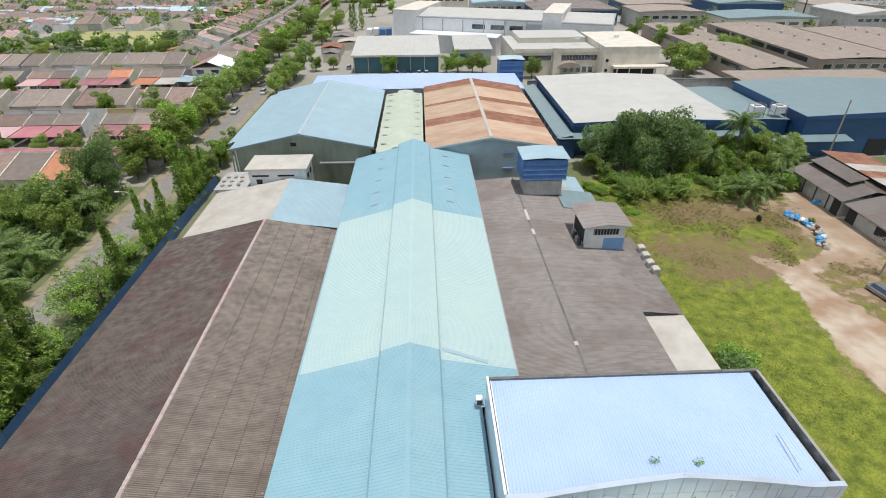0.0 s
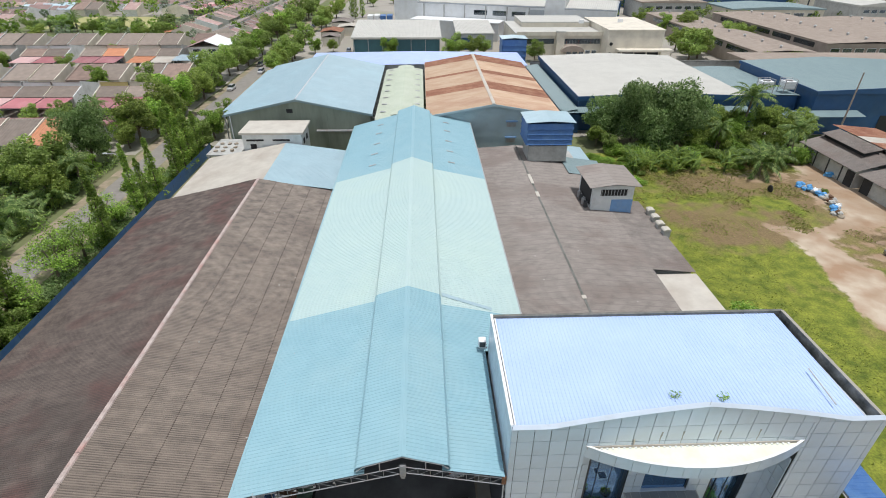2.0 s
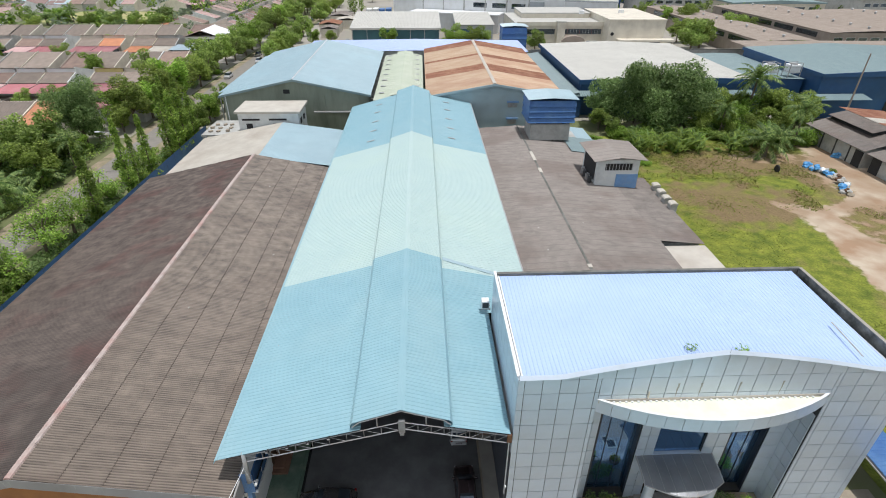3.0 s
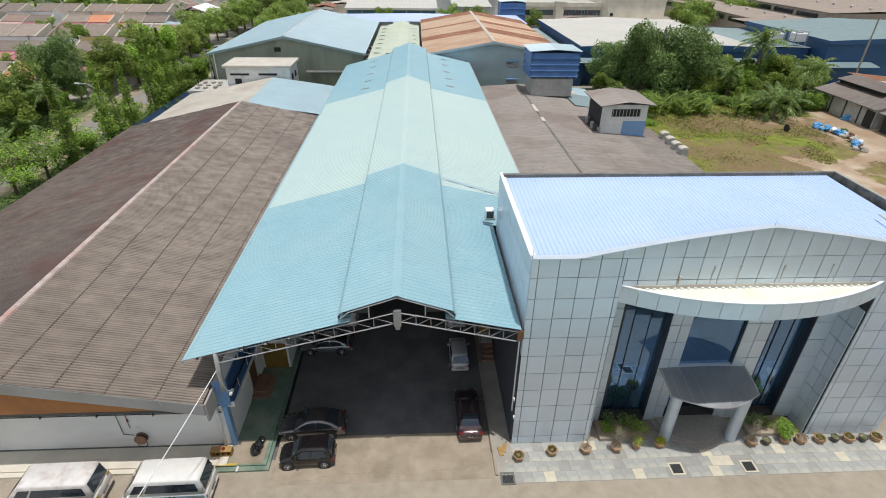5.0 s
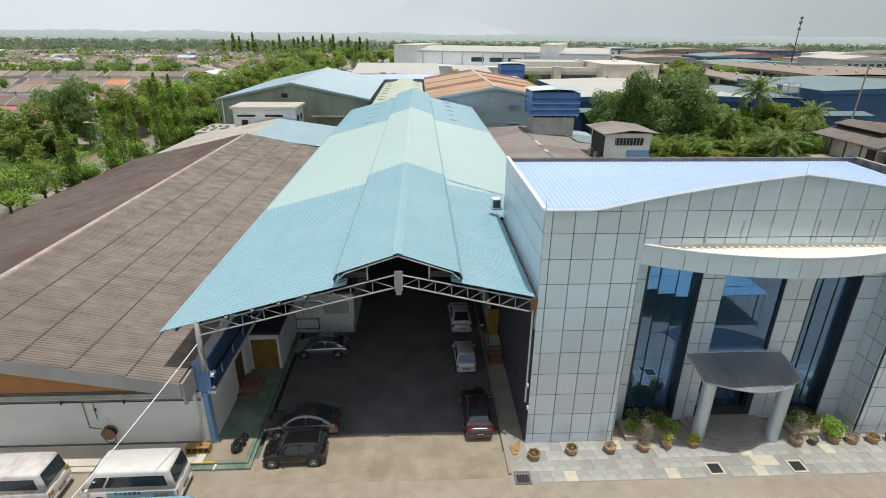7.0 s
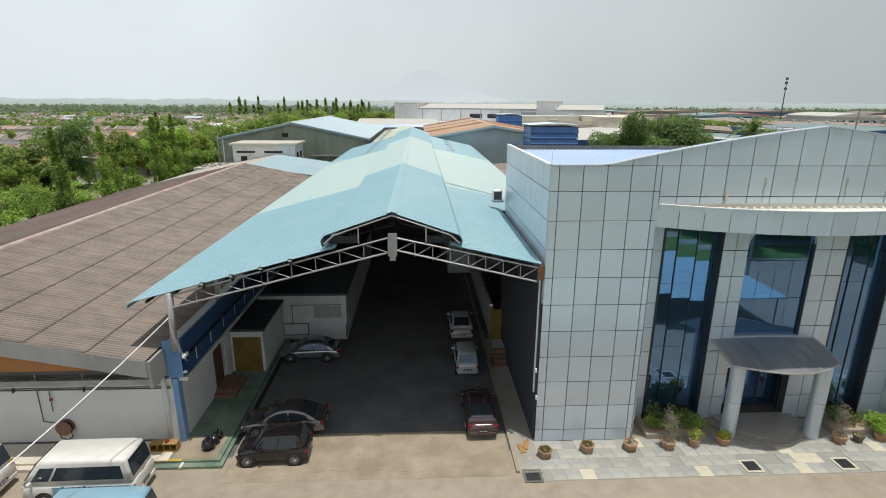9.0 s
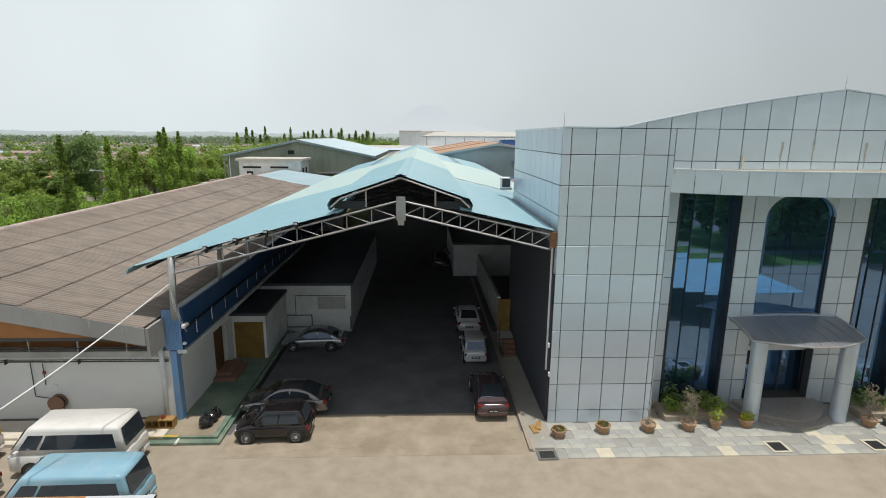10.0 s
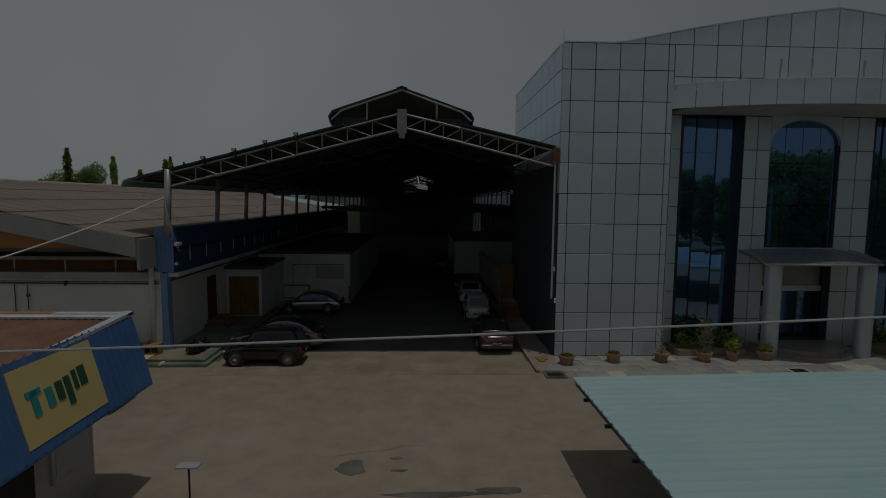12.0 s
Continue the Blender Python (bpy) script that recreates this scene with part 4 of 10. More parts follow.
# planting beds beside the entrance
for x0, x1 in ((9.3, 12.15), (18.4, 21.2)):
    t = thing("planter", 0, 0, 0, "low rendered planting bed against the office", "planter", "planting beds")
    part("curb", boxes((x0, x1, 21.95, 22.1, 0, 0.28)), M_CONC, t)
    part("curb", boxes((x0, x0 + 0.12, 22.1, 23.3, 0, 0.28)), M_CONC, t)
    part("curb", boxes((x1 - 0.12, x1, 22.1, 23.3, 0, 0.28)), M_CONC, t)
    part("soil", boxes((x0 + 0.12, x1 - 0.12, 22.1, 23.35, 0, 0.22)), M_DIRT, t)
ac = thing("condenser_unit", 3.55, 33.0, 9.25, "white outdoor air conditioner unit beside the wall", "air conditioner")
part("casing", bevel(boxes((-0.28, 0.28, -0.2, 0.4, 0.1, 0.75)), 0.02), M_WHITEPAINT, ac)
part("grille", boxes((-0.23, 0.23, -0.22, -0.202, 0.18, 0.68)), M_DARKSTEEL, ac)
part("bracket", boxes((-0.3, 0.4, -0.15, -0.05, 0, 0.1)), M_STEEL, ac)
part("bracket", boxes((-0.3, 0.4, 0.25, 0.35, 0, 0.1)), M_STEEL, ac)

# ---- brown roofed factory hall ----
hall = thing("brown_roof_hall", 0, 0, 0, "low factory hall with a weathered brown corrugated roof", "building")
HY0, HY1, HRX, HRZ = 21.0, 71.4, -24.3, 7.3
for k in range(6):
    xa, xb = HRX - 14.9 * k / 6, HRX - 14.9 * (k + 1) / 6
    za, zb = HRZ - 3.35 * k / 6, HRZ - 3.35 * (k + 1) / 6
    part("roof_sheet", sheet(bmesh.new(), [(xa, za - 0.04 * (k > 0)), (xb - 0.1, zb - 0.02)], HY0, HY1, 0.18, 0.065), M_ASBRED, hall)
for k in range(5):
    xa, xb = HRX + 11.8 * k / 5, HRX + 11.8 * (k + 1) / 5
    za, zb = HRZ - 2.36 * k / 5, HRZ - 2.36 * (k + 1) / 5
    part("roof_sheet", sheet(bmesh.new(), [(xa, za - 0.04 * (k > 0)), (xb + (0.1 if k < 4 else 0), zb - 0.02)], HY0, HY1, 0.18, 0.065), M_ASB, hall)
    if k < 4:
        # added dark strip: lap dirt and the sheet edge's shadow as one colour
        bm = bmesh.new()
        prism(bm, [(xb + 0.09, zb - 0.04), (xb + 0.14, zb - 0.05), (xb + 0.14, zb - 0.012), (xb + 0.09, zb - 0.002)], "y", HY0 + 0.05, HY1 - 0.05)
        part("lap_line", bm, M_LAPLINE, hall)
for k in range(22):
    y0, y1 = HY0 + (HY1 - HY0) * k / 22, HY0 + (HY1 - HY0) * (k + 1) / 22
    bm = bmesh.new()
    prism(bm, [(HRX - 0.22, HRZ - 0.03), (HRX + 0.22, HRZ - 0.03), (HRX + 0.16, HRZ + 0.08), (HRX, HRZ + 0.13), (HRX - 0.16, HRZ + 0.08)], "y", y0, y1 + 0.05)
    part("ridge_tile", bm, M_CAP, hall)
# front: sloping fascia, recess, wall, pipes
part("wall", boxes((-38.6, -12.2, 22.4, 71.1, 0, 3.2)), M_HALLWALL, hall)
bm = bmesh.new()
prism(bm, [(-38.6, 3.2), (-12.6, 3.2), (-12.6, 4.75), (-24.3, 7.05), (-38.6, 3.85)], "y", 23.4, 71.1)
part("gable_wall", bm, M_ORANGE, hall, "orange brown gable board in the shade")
bm = bmesh.new()
prism(bm, [(-12.45, 4.93), (-12.45, 4.2), (-24.3, 6.54), (-24.3, 7.26)], "y", 20.98, 21.06)
part("fascia", bm, M_FASCIA, hall)
bm = bmesh.new()
prism(bm, [(-14.2, 4.53), (-24.3, 6.58), (-33.8, 4.53)], "y", 21.1, 21.16)
part("gable_board", bm, M_ORANGE, hall, "orange brown board under the fascia")
part("beam", boxes((-34.5, -13.6, 21.08, 21.22, 4.40, 4.53)), M_DARKSTEEL, hall)
# soffit coloured near black, the shade under the fascia is in its colour
bm = bmesh.new()
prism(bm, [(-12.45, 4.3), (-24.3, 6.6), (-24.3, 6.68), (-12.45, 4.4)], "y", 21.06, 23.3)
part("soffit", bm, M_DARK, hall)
bm = bmesh.new()
prism(bm, [(-24.3, 7.26), (-24.3, 6.6), (-39.1, 3.3), (-39.1, 3.92)], "y", 20.98, 21.06)
part("fascia", bm, M_FASCIA, hall)
part("return_wall", boxes((-12.45, -12.33, 21.06, 22.3, 3.7, 4.9)), M_FASCIA, hall)
for x0, x1, z0, z1, y0, y1, mt in ((-38.6, -12.2, 3.2, 3.45, 22.25, 22.4, M_WALLGREY), (-38.6, -12.6, 3.92, 4.06, 22.5, 23.4, M_WALLGREY), (-38.6, -12.2, 0.0, 0.32, 22.36, 22.4, M_MOSSY)):
    part("ledge", boxes((x0, x1, y0, y1, z0, z1)), mt, hall)
for z, r in ((2.98, 0.03), (3.06, 0.018), (3.55, 0.02)):
    bm = bmesh.new()
    pipe(bm, [(-38, 22.3, z + 0.05), (-30, 22.3, z), (-22, 22.28, z + 0.03), (-12.3, 22.3, z)], r, 6)
    part("pipe", bm, M_DARKSTEEL, hall)
for x in range(-37, -13, 3):
    part("bracket", boxes((x, x + 0.03, 22.2, 22.36, 2.9, 3.1)), M_DARKSTEEL, hall)
for x in range(-36, -12, 2):
    part("strut", boxes((x, x + 0.05, 22.3, 22.36, 3.45, 3.95)), M_STEEL, hall)
bm = bmesh.new()
pipe(bm, [(-18.05, 22.34, 2.95), (-18.05, 22.34, 1.4), (-17.5, 22.34, 1.3)], 0.02)
pipe(bm, [(-17.55, 22.34, 2.9), (-17.55, 22.34, 1.9)], 0.02)
part("pipe", bm, M_DARKSTEEL, hall)
part("junction_box", boxes((-17.6, -17.5, 22.32, 22.4, 2.42, 2.54)), M_REDPAINT, hall)
part("junction_box", boxes((-17.25, -17.1, 22.34, 22.4, 1.8, 1.92)), M_WHITEPAINT, hall)
bm = bmesh.new()
tube(bm, (-12.55, 22.25, 0.25), (-12.55, 22.25, 4.2), 0.1, seg=10)
part("downpipe", bm, M_WALLWHITE, hall, smooth=True)
# side towards the shed: white wall, blue column, door, blue sheet fascia
part("side_wall", boxes((-12.2, -12.05, 22.4, 70, 0.2, 3.2)), M_HALLWALL, hall)
part("corner_column", boxes((-12.22, -11.96, 22.33, 22.7, 0.2, 3.4)), M_LIGHTBLUE, hall)
part("corner_column", boxes((-12.1, -11.85, 29.0, 29.4, 0.2, 3.4)), M_LIGHTBLUE, hall)
part("door_leaf", boxes((-12.06, -12.0, 26.4, 27.4, 0.55, 2.65)), M_BROWNWOOD, hall)
part("door_leaf", boxes((-12.06, -12.0, 27.9, 28.7, 0.25, 2.5)), M_WHITEPAINT, hall)
# blue fascia in navy: the shade along it is put into the colour
part("blue_fascia", sheet(bmesh.new(), [(-11.72, 3.45), (-11.7, 5.3)], 22.45, 70, 0.22, 0.0, False), M_NAVY, hall)
part("corner_sheet", sheet(bmesh.new(), [(22.33, 3.5), (22.34, 5.25)], -12.4, -11.66, 0.11, 0.0, False, axis="x"), M_LIGHTBLUE, hall, "light blue ribbed corner sheet")
for k in range(8):
    x = -12.4 + 0.1 * k
    part("sheet_rib", boxes((x, x + 0.03, 22.305, 22.325, 3.5, 5.25)), M_LIGHTBLUE, hall)
bm = bmesh.new()
pipe(bm, [(-11.52, 22.3, 4.4), (-11.5, 40.0, 4.4)], 0.05, 6)
part("pipe", bm, M_BLACK, hall)
part("blue_fascia", boxes((-11.7, -11.6, 22.5, 70, 3.5, 5.3)), M_NAVY, hall)
part("box_gutter", boxes((-12.5, -11.7, 22.5, 70, 4.85, 4.95)), M_WALLGREY, hall)
part("ledge", boxes((-12.05, -11.55, 22.45, 70, 3.25, 3.42)), M_WALLWHITE, hall)
for k in range(14):
    y = 23.4 + 1.7 * k
    part("stub_post", boxes((-11.5, -11.47, y, y + 0.03, 3.85, 4.45)), M_WHITEPAINT, hall)
for z in (3.05, 3.16, 3.3):
    bm = bmesh.new()
    pipe(bm, [(-12.0, 22.5, z), (-11.95, 40, z), (-11.95, 60, z)], 0.035, 5)
    part("pipe", bm, M_DARKSTEEL, hall)
# raised green porch and kerbs
tagged(part("porch_floor", boxes((-12.2, -9.98, 20.95, 33.0, 0, 0.22)), M_GREENTILE), "raised walkway floor of worn green tiles", "floor", kind="structure")
# paler slab paints sunlight onto the front of the green walkway floor
tagged(part("sunlit_floor", boxes((-12.1, -10.2, 21.05, 22.7, 0.215, 0.226)), M_APRON), "pale stretch of the walkway floor, painted for the sun on it", "floor", kind="structure")
tagged(part("porch_step", boxes((-12.8, -9.8, 20.68, 20.95, 0, 0.12), (-9.98, -9.8, 20.95, 33.2, 0, 0.12)), M_GREENTILE), "narrow worn green step round the walkway", "step", kind="structure")
tagged(part("drain_edge", boxes((-9.8, -9.62, 22.3, 33.2, 0.0, 0.035)), M_BLACK), "black painted edge along the walkway", "kerb", kind="structure")
tagged(part("kerb", boxes((-40, -12.8, 20.72, 21.0, 0, 0.14), (-40, -12.2, 21.0, 22.4, 0, 0.24)), M_CREAM), "beige kerb along the hall wall", "kerb", kind="structure")
tagged(part("yellow_kerb", boxes((-12.8, -11.6, 20.96, 21.1, 0.22, 0.235)), M_YELLOWPAINT), "yellow painted strip on the step", "kerb", kind="structure")
st = thing("door_steps", -11.5, 26.9, 0.22, "terracotta tiled steps at the brown door", "steps")
part("tread", boxes((-0.55, 0.55, -1.0, 0.9, 0, 0.17)), M_TERRACOTTA, st)
part("tread", boxes((-0.55, 0.25, -0.65, 0.9, 0.17, 0.33)), M_TERRACOTTA, st)
# rooms under the shed roof
booth = thing("yellow_door_cubicle", 0, 0, 0, "small white room with a yellow door and dark roof", "room")
part("wall", boxes((-12.0, -10.15, 28.75, 33.1, 0.2, 2.75)), M_WALLWHITE, booth)
part("roof", boxes((-12.05, -10.05, 28.6, 33.15, 2.75, 2.9)), M_DARKSHEET, booth)
part("door_leaf", boxes((-11.85, -10.3, 28.7, 28.75, 0.25, 2.35)), M_YELLOWDOOR, booth)
for k in range(6):
    part("door_rib", boxes((-11.82 + 0.26 * k, -11.78 + 0.26 * k, 28.68, 28.7, 0.28, 2.32)), M_YELLOWDOOR, booth)
room = thing("site_office", 0, 0, 0, "white single storey room with a flat dark roof", "room")
part("wall", boxes((-11.7, -6.1, 33.3, 52, 0, 3.1)), M_WALLWHITE, room)
part("roof", boxes((-11.8, -6.0, 33.2, 52.1, 3.1, 3.26)), M_DARKSHEET, room)
for x0, x1, z0, z1 in ((-10.2, -8.6, 0.35, 1.15),):
    bm = bmesh.new()
    pipe(bm, [(x0, 33.24, z0), (x1, 33.24, z0), (x1, 33.24, z1), (x0, 33.24, z1), (x0, 33.24, z0)], 0.03, 4)
    part("pipe_frame", bm, M_BLACK, room)
part("board", boxes((-8.2, -6.45, 33.26, 33.3, 1.55, 2.35)), M_WALLGREY, room)
bm = bmesh.new()
pipe(bm, [(-9.6, 33.24, 1.2), (-9.6, 33.24, 2.45), (-6.4, 33.24, 2.45)], 0.02, 5)
part("pipe", bm, M_DARKSTEEL, room)
part("pipe_bracket", boxes((-6.15, -6.1, 33.1, 33.25, 0.2, 1.1)), M_DARKSTEEL, room)
part("window_frame", boxes((-10.9, -10.3, 33.24, 33.3, 1.6, 2.6)), M_DARKSTEEL, room)
part("pane", boxes((-10.85, -10.35, 33.22, 33.24, 1.65, 2.55)), M_GLASS, room)
# stair and yellow door on the office side
stair = thing("side_stair", 0, 0, 0, "short timber stair up to a yellow side door", "stair")
for k in range(4):
    part("tread", boxes((3.05, 3.9, 29.0 + 0.3 * k, 29.3 + 0.3 * k, 0, 0.18 * (k + 1))), M_TERRACOTTA, stair)
part("landing", boxes((3.05, 3.9, 30.2, 31.4, 0, 0.74)), M_WALLGREY, stair)
part("door_leaf", boxes((3.1, 3.85, 31.4, 31.46, 0.74, 2.75)), M_YELLOWDOOR, stair)
part("rail_post", boxes((3.05, 3.1, 29.0, 29.05, 0.1, 1.1)), M_DARKSTEEL, stair)
part("rail_post", boxes((3.05, 3.1, 30.3, 30.35, 0.74, 1.8)), M_DARKSTEEL, stair)
tagged(part("side_kerb", boxes((2.80, 2.95, 19.9, 46, 0, 0.12)), M_CONC), "concrete kerb beside the office wall", "kerb", kind="structure")
tagged(part("side_strip", boxes((2.95, 3.96, 19.9, 33.0, -0.1, 0.03)), M_PALECONC), "narrow concrete strip beside the office wall", "pavement", kind="structure")
back_room = thing("inner_store", 0, 0, 0, "white partition wall of a store deep in the shed", "room")
part("wall", boxes((1.3, 6.9, 47, 60, 0, 2.9)), M_WALLWHITE, back_room)
part("wall", boxes((3.4, 3.6, 33.4, 46.5, 0, 2.1)), M_WALLGREY, back_room)
part("roof", boxes((1.2, 7.0, 46.9, 60.1, 2.9, 3.05)), M_DARKSHEET, back_room)
# ---- white and blue roofed bay behind it ----
bay = thing("rear_bay", 0, 0, 0, "rear bay with a dusty white and blue roof", "building")
part("roof_sheet", sheet(bmesh.new(), fall(-37.2, 4.3, -23.9, 6.9), 71.5, 87.2, 0.3, 0.04, False), M_WHITEROOF, bay)
part("roof_sheet", sheet(bmesh.new(), fall(-23.9, 6.9, -13.6, 5.4), 71.5, 87.2, 0.3, 0.04, False), M_BLUE2, bay)
part("wall", boxes((-36.8, -14, 71.7, 87, 0, 4.1)), M_WALLGREY, bay)

# ---- grey roofed hall ----
grey = thing("grey_roof_hall", 0, 0, 0, "low hall with a weathered grey corrugated roof", "building")
for xa, za, xb, zb, y0, y1 in ((7.2, 4.95, 11.3, 5.25, 33.6, 89), (11.2, 5.2, 15.3, 5.5, 33.6, 89), (15.3, 5.5, 20.2, 5.05, 33.6, 89), (20.1, 5.08, 25.1, 4.6, 33.6, 82), (25.0, 4.63, 30.2, 4.1, 50.5, 69)):
    part("roof_sheet", sheet(bmesh.new(), [(xa, za), (xb, zb)], y0, y1, 0.18, 0.05), M_GREYROOF, grey)
part("wall", boxes((8.2, 24.8, 34, 88.8, 0, 4.5), (24.8, 29.9, 51, 68.8, 0, 4.0)), M_WALLGREY, grey)

# ---- big halls behind ----


def gable_hall(name, label, x0, x1, y0, y1, zl, zr, xr, zridge, roofmats, wallmat, over=0.5, pitch=0.4, wave=False):
    t = thing(name, 0, 0, 0, label, "building")
    part("roof_sheet", sheet(bmesh.new(), fall(x0 - over, zl - over * (zridge - zl) / (xr - x0), xr, zridge), y0 - over, y1, pitch, 0.05, wave), roofmats[0], t)
    part("roof_sheet", sheet(bmesh.new(), fall(xr, zridge, x1 + over, zr - over * (zridge - zr) / (x1 - xr)), y0 - over, y1, pitch, 0.05, wave), roofmats[-1], t)
    bm = bmesh.new()
    prism(bm, [(x0, 0), (x1, 0), (x1, zr - 0.15), (xr, zridge - 0.15), (x0, zl - 0.15)], "y", y0, y1 - 0.1)
    part("wall", bm, wallmat, t)
    return t



# ---- more of the factory estate ----
def flat_hall(name, label, x0, x1, y0, y1, z, roofmat, wallmat, fascia=None, fh=0.7, over=0.3, rise=0.4, pitch=0.5):
    """A low hall whose roof falls gently to both sides."""
    t = thing(name, 0, 0, 0, label, "building")
    xm = (x0 + x1) / 2
    part("wall", boxes((x0, x1, y0, y1, 0, z - 0.1)), wallmat, t)
    part("roof_sheet", sheet(bmesh.new(), fall(x0 - over, z, xm, z + rise), y0 - over, y1 + over, pitch, 0.05, False), roofmat, t)
    part("roof_sheet", sheet(bmesh.new(), fall(xm, z + rise, x1 + over, z), y0 - over, y1 + over, pitch, 0.05, False), roofmat, t)
    if fascia:
        part("fascia", boxes((x0 - over - 0.12, x0 - over, y0 - over, y1 + over, z - fh, z + 0.08)), fascia, t)
        bm = bmesh.new()
        prism(bm, [(x0 - over, z - fh), (x1 + over, z - fh), (x1 + over, z + 0.05), (xm, z + rise + 0.05), (x0 - over, z + 0.05)], "y", y0 - over - 0.12, y0 - over)
        part("fascia", bm, fascia, t)
    return t


def windows_on(t, y, x0, x1, n, z0, z1, name="window"):
    """A row of framed windows in a wall that faces the camera."""
    w = (x1 - x0) / n
    for i in range(n):
        a, b = x0 + w * (i + 0.15), x0 + w * (i + 0.85)
        fr = part(name, boxes((a - 0.08, b + 0.08, y - 0.06, y, z0 - 0.08, z1 + 0.08)), M_WHITEPAINT, t)
        part("pane", boxes((a, b, y - 0.08, y - 0.065, z0, z1)), M_GLASSFAR, fr)


white = flat_hall("white_roof_factory", "wide factory with a cream white roof and blue fascia", 33, 69.5, 113.4, 156, 7.5, M_CREAMROOF, M_NAVY, M_NAVY, 0.9, 0.5, 0.7)
part("side_roof", sheet(bmesh.new(), fall(28.8, 4.8, 32.4, 5.4), 111, 156, 0.5, 0.05, False), M_TEALROOF, white)
part("front_roof", sheet(bmesh.new(), [(110.6, 4.7), (112.9, 5.3)], 29, 70, 0.5, 0.05, False, axis="x"), M_TEALROOF, white)
part("side_wall", boxes((29.4, 33, 111.6, 157, 0, 4.0)), M_NAVY, white)
for y in range(113, 158, 4):
    part("post", boxes((28.9, 29.1, y, y + 0.2, 0, 4.2)), M_STEEL, white)
teal = flat_hall("teal_roof_hall", "hall with a flat blue green roof", 70.2, 81.6, 114, 142, 7.3, M_TEALROOF, M_NAVY, None, rise=0.2)
navy = flat_hall("navy_factory", "factory with navy walls and a blue green roof", 82.3, 125, 109.5, 140, 9.3, M_TEALROOF, M_NAVY, M_NAVY, 0.6, 0.3, 0.9)
part("front_roof", sheet(bmesh.new(), [(106.0, 4.8), (109.1, 5.3)], 72, 92, 0.5, 0.05, False, axis="x"), M_TEALROOF, navy)
part("opening", boxes((98, 103, 109.38, 109.46, 0.1, 4.0)), M_DARK, navy)
for i, x in enumerate((74.5, 79.5)):
    t = thing("cooling_unit", x, 112.2, 7.42, "white rooftop cooling unit in a steel frame", "cooling unit", "rooftop cooling units")
    t.location.y = 115.6
    part("casing", bevel(boxes((-1.2, 1.2, -1.0, 1.0, 0.9, 2.6)), 0.06), M_WHITEPAINT, t)
    bm = bmesh.new()
    tube(bm, (0, 0, 2.6), (0, 0, 2.85), 0.8, seg=16)
    part("fan_ring", bm, M_STEEL, t)
    for dx in (-1.3, 1.3):
        for dy in (-1.1, 1.1):
            part("leg", boxes((dx - 0.06, dx + 0.06, dy - 0.06, dy + 0.06, 0, 3.0)), M_STEEL, t)
    for z in (1.2, 2.2, 3.0):
        bm = bmesh.new()
        pipe(bm, [(-1.3, -1.1, z), (1.3, -1.1, z), (1.3, 1.1, z), (-1.3, 1.1, z), (-1.3, -1.1, z)], 0.04, 4)
        part("rail", bm, M_STEEL, t)
wall_far = thing("boundary_wall", 0, 0, 0, "long grey concrete wall behind the factories", "wall")
part("wall", boxes((31, 130, 160, 160.4, 0, 5.2)), M_WALLGREY, wall_far)
part("coping", boxes((31, 130, 159.9, 160.5, 5.2, 5.35)), M_MOSSY, wall_far)
part("roof_sheet", sheet(bmesh.new(), fall(88, 8.0, 135, 7.8), 141, 158, 0.5, 0.05, False), M_BEIGE, wall_far)
# details on the halls straight behind
hall_b = gable_hall("blue_roof_hall", "tall hall with a pale blue roof and stained walls", -36.6, -10.6, 97.4, 138, 8.9, 8.9, -23.8, 11.6, [M_BLUE2], M_WALLGREEN)
bm = bmesh.new()
prism(bm, [(-37.2, 8.4), (-23.8, 11.22), (-10.0, 8.4), (-10.0, 8.76), (-23.8, 11.6), (-37.2, 8.76)], "y", 96.74, 96.86)
part("bargeboard", bm, M_TEALROOF, hall_b)
bm = bmesh.new()
prism(bm, [(-23.96, 11.58), (-23.8, 11.64), (-23.64, 11.58), (-23.64, 11.63), (-23.8, 11.7), (-23.96, 11.63)], "y", 96.9, 138)
part("ridge_cap", bm, M_FLASH, hall_b)
part("vent_opening", boxes((-25.7, -24.6, 97.28, 97.38, 9.0, 9.7)), M_DARK, hall_b)
for x in (-36.2, -18.6, -12.4):
    part("downpipe", boxes((x, x + 0.16, 97.2, 97.36, 0, 8.6)), M_WALLGREEN if x > -30 else M_WHITEPAINT, hall_b)
part("lean_to_roof", sheet(bmesh.new(), fall(-39.4, 7.7, -37.3, 8.3), 103, 138, 0.5, 0.05, False), M_BLUE2, hall_b)
for y in range(103, 138, 6):
    part("post", boxes((-39.3, -39.1, y, y + 0.2, 0, 7.7)), M_STEEL, hall_b)
for y in range(98, 138, 4):
    bm = bmesh.new()
    pipe(bm, [(-10.1, y, 8.7), (-9.2, y, 7.8), (-10.1, y, 7.8)], 0.05, 4)
    part("bracket", bm, M_STEEL, hall_b)
part("pipe_rack", boxes((-20.5, -11, 96.4, 97.2, 5.7, 5.9)), M_STEEL, hall_b)
rust = gable_hall("rusty_roof_hall", "hall with a rust streaked roof and pale blue walls", 0.3, 24.0, 94.7, 139, 9.3, 9.3, 11.9, 11.3, [M_RUST], M_WALLBLUEGREY)
bm = bmesh.new()
prism(bm, [(-0.2, 8.85), (11.9, 10.9), (24.5, 8.85), (24.5, 9.2), (11.9, 11.28), (-0.2, 9.2)], "y", 94.04, 94.16)
part("bargeboard", bm, M_WALLBLUEGREY, rust)
bm = bmesh.new()
prism(bm, [(11.6, 11.3), (11.9, 11.36), (12.2, 11.3), (12.2, 11.36), (11.9, 11.43), (11.6, 11.36)], "y", 94.2, 139)
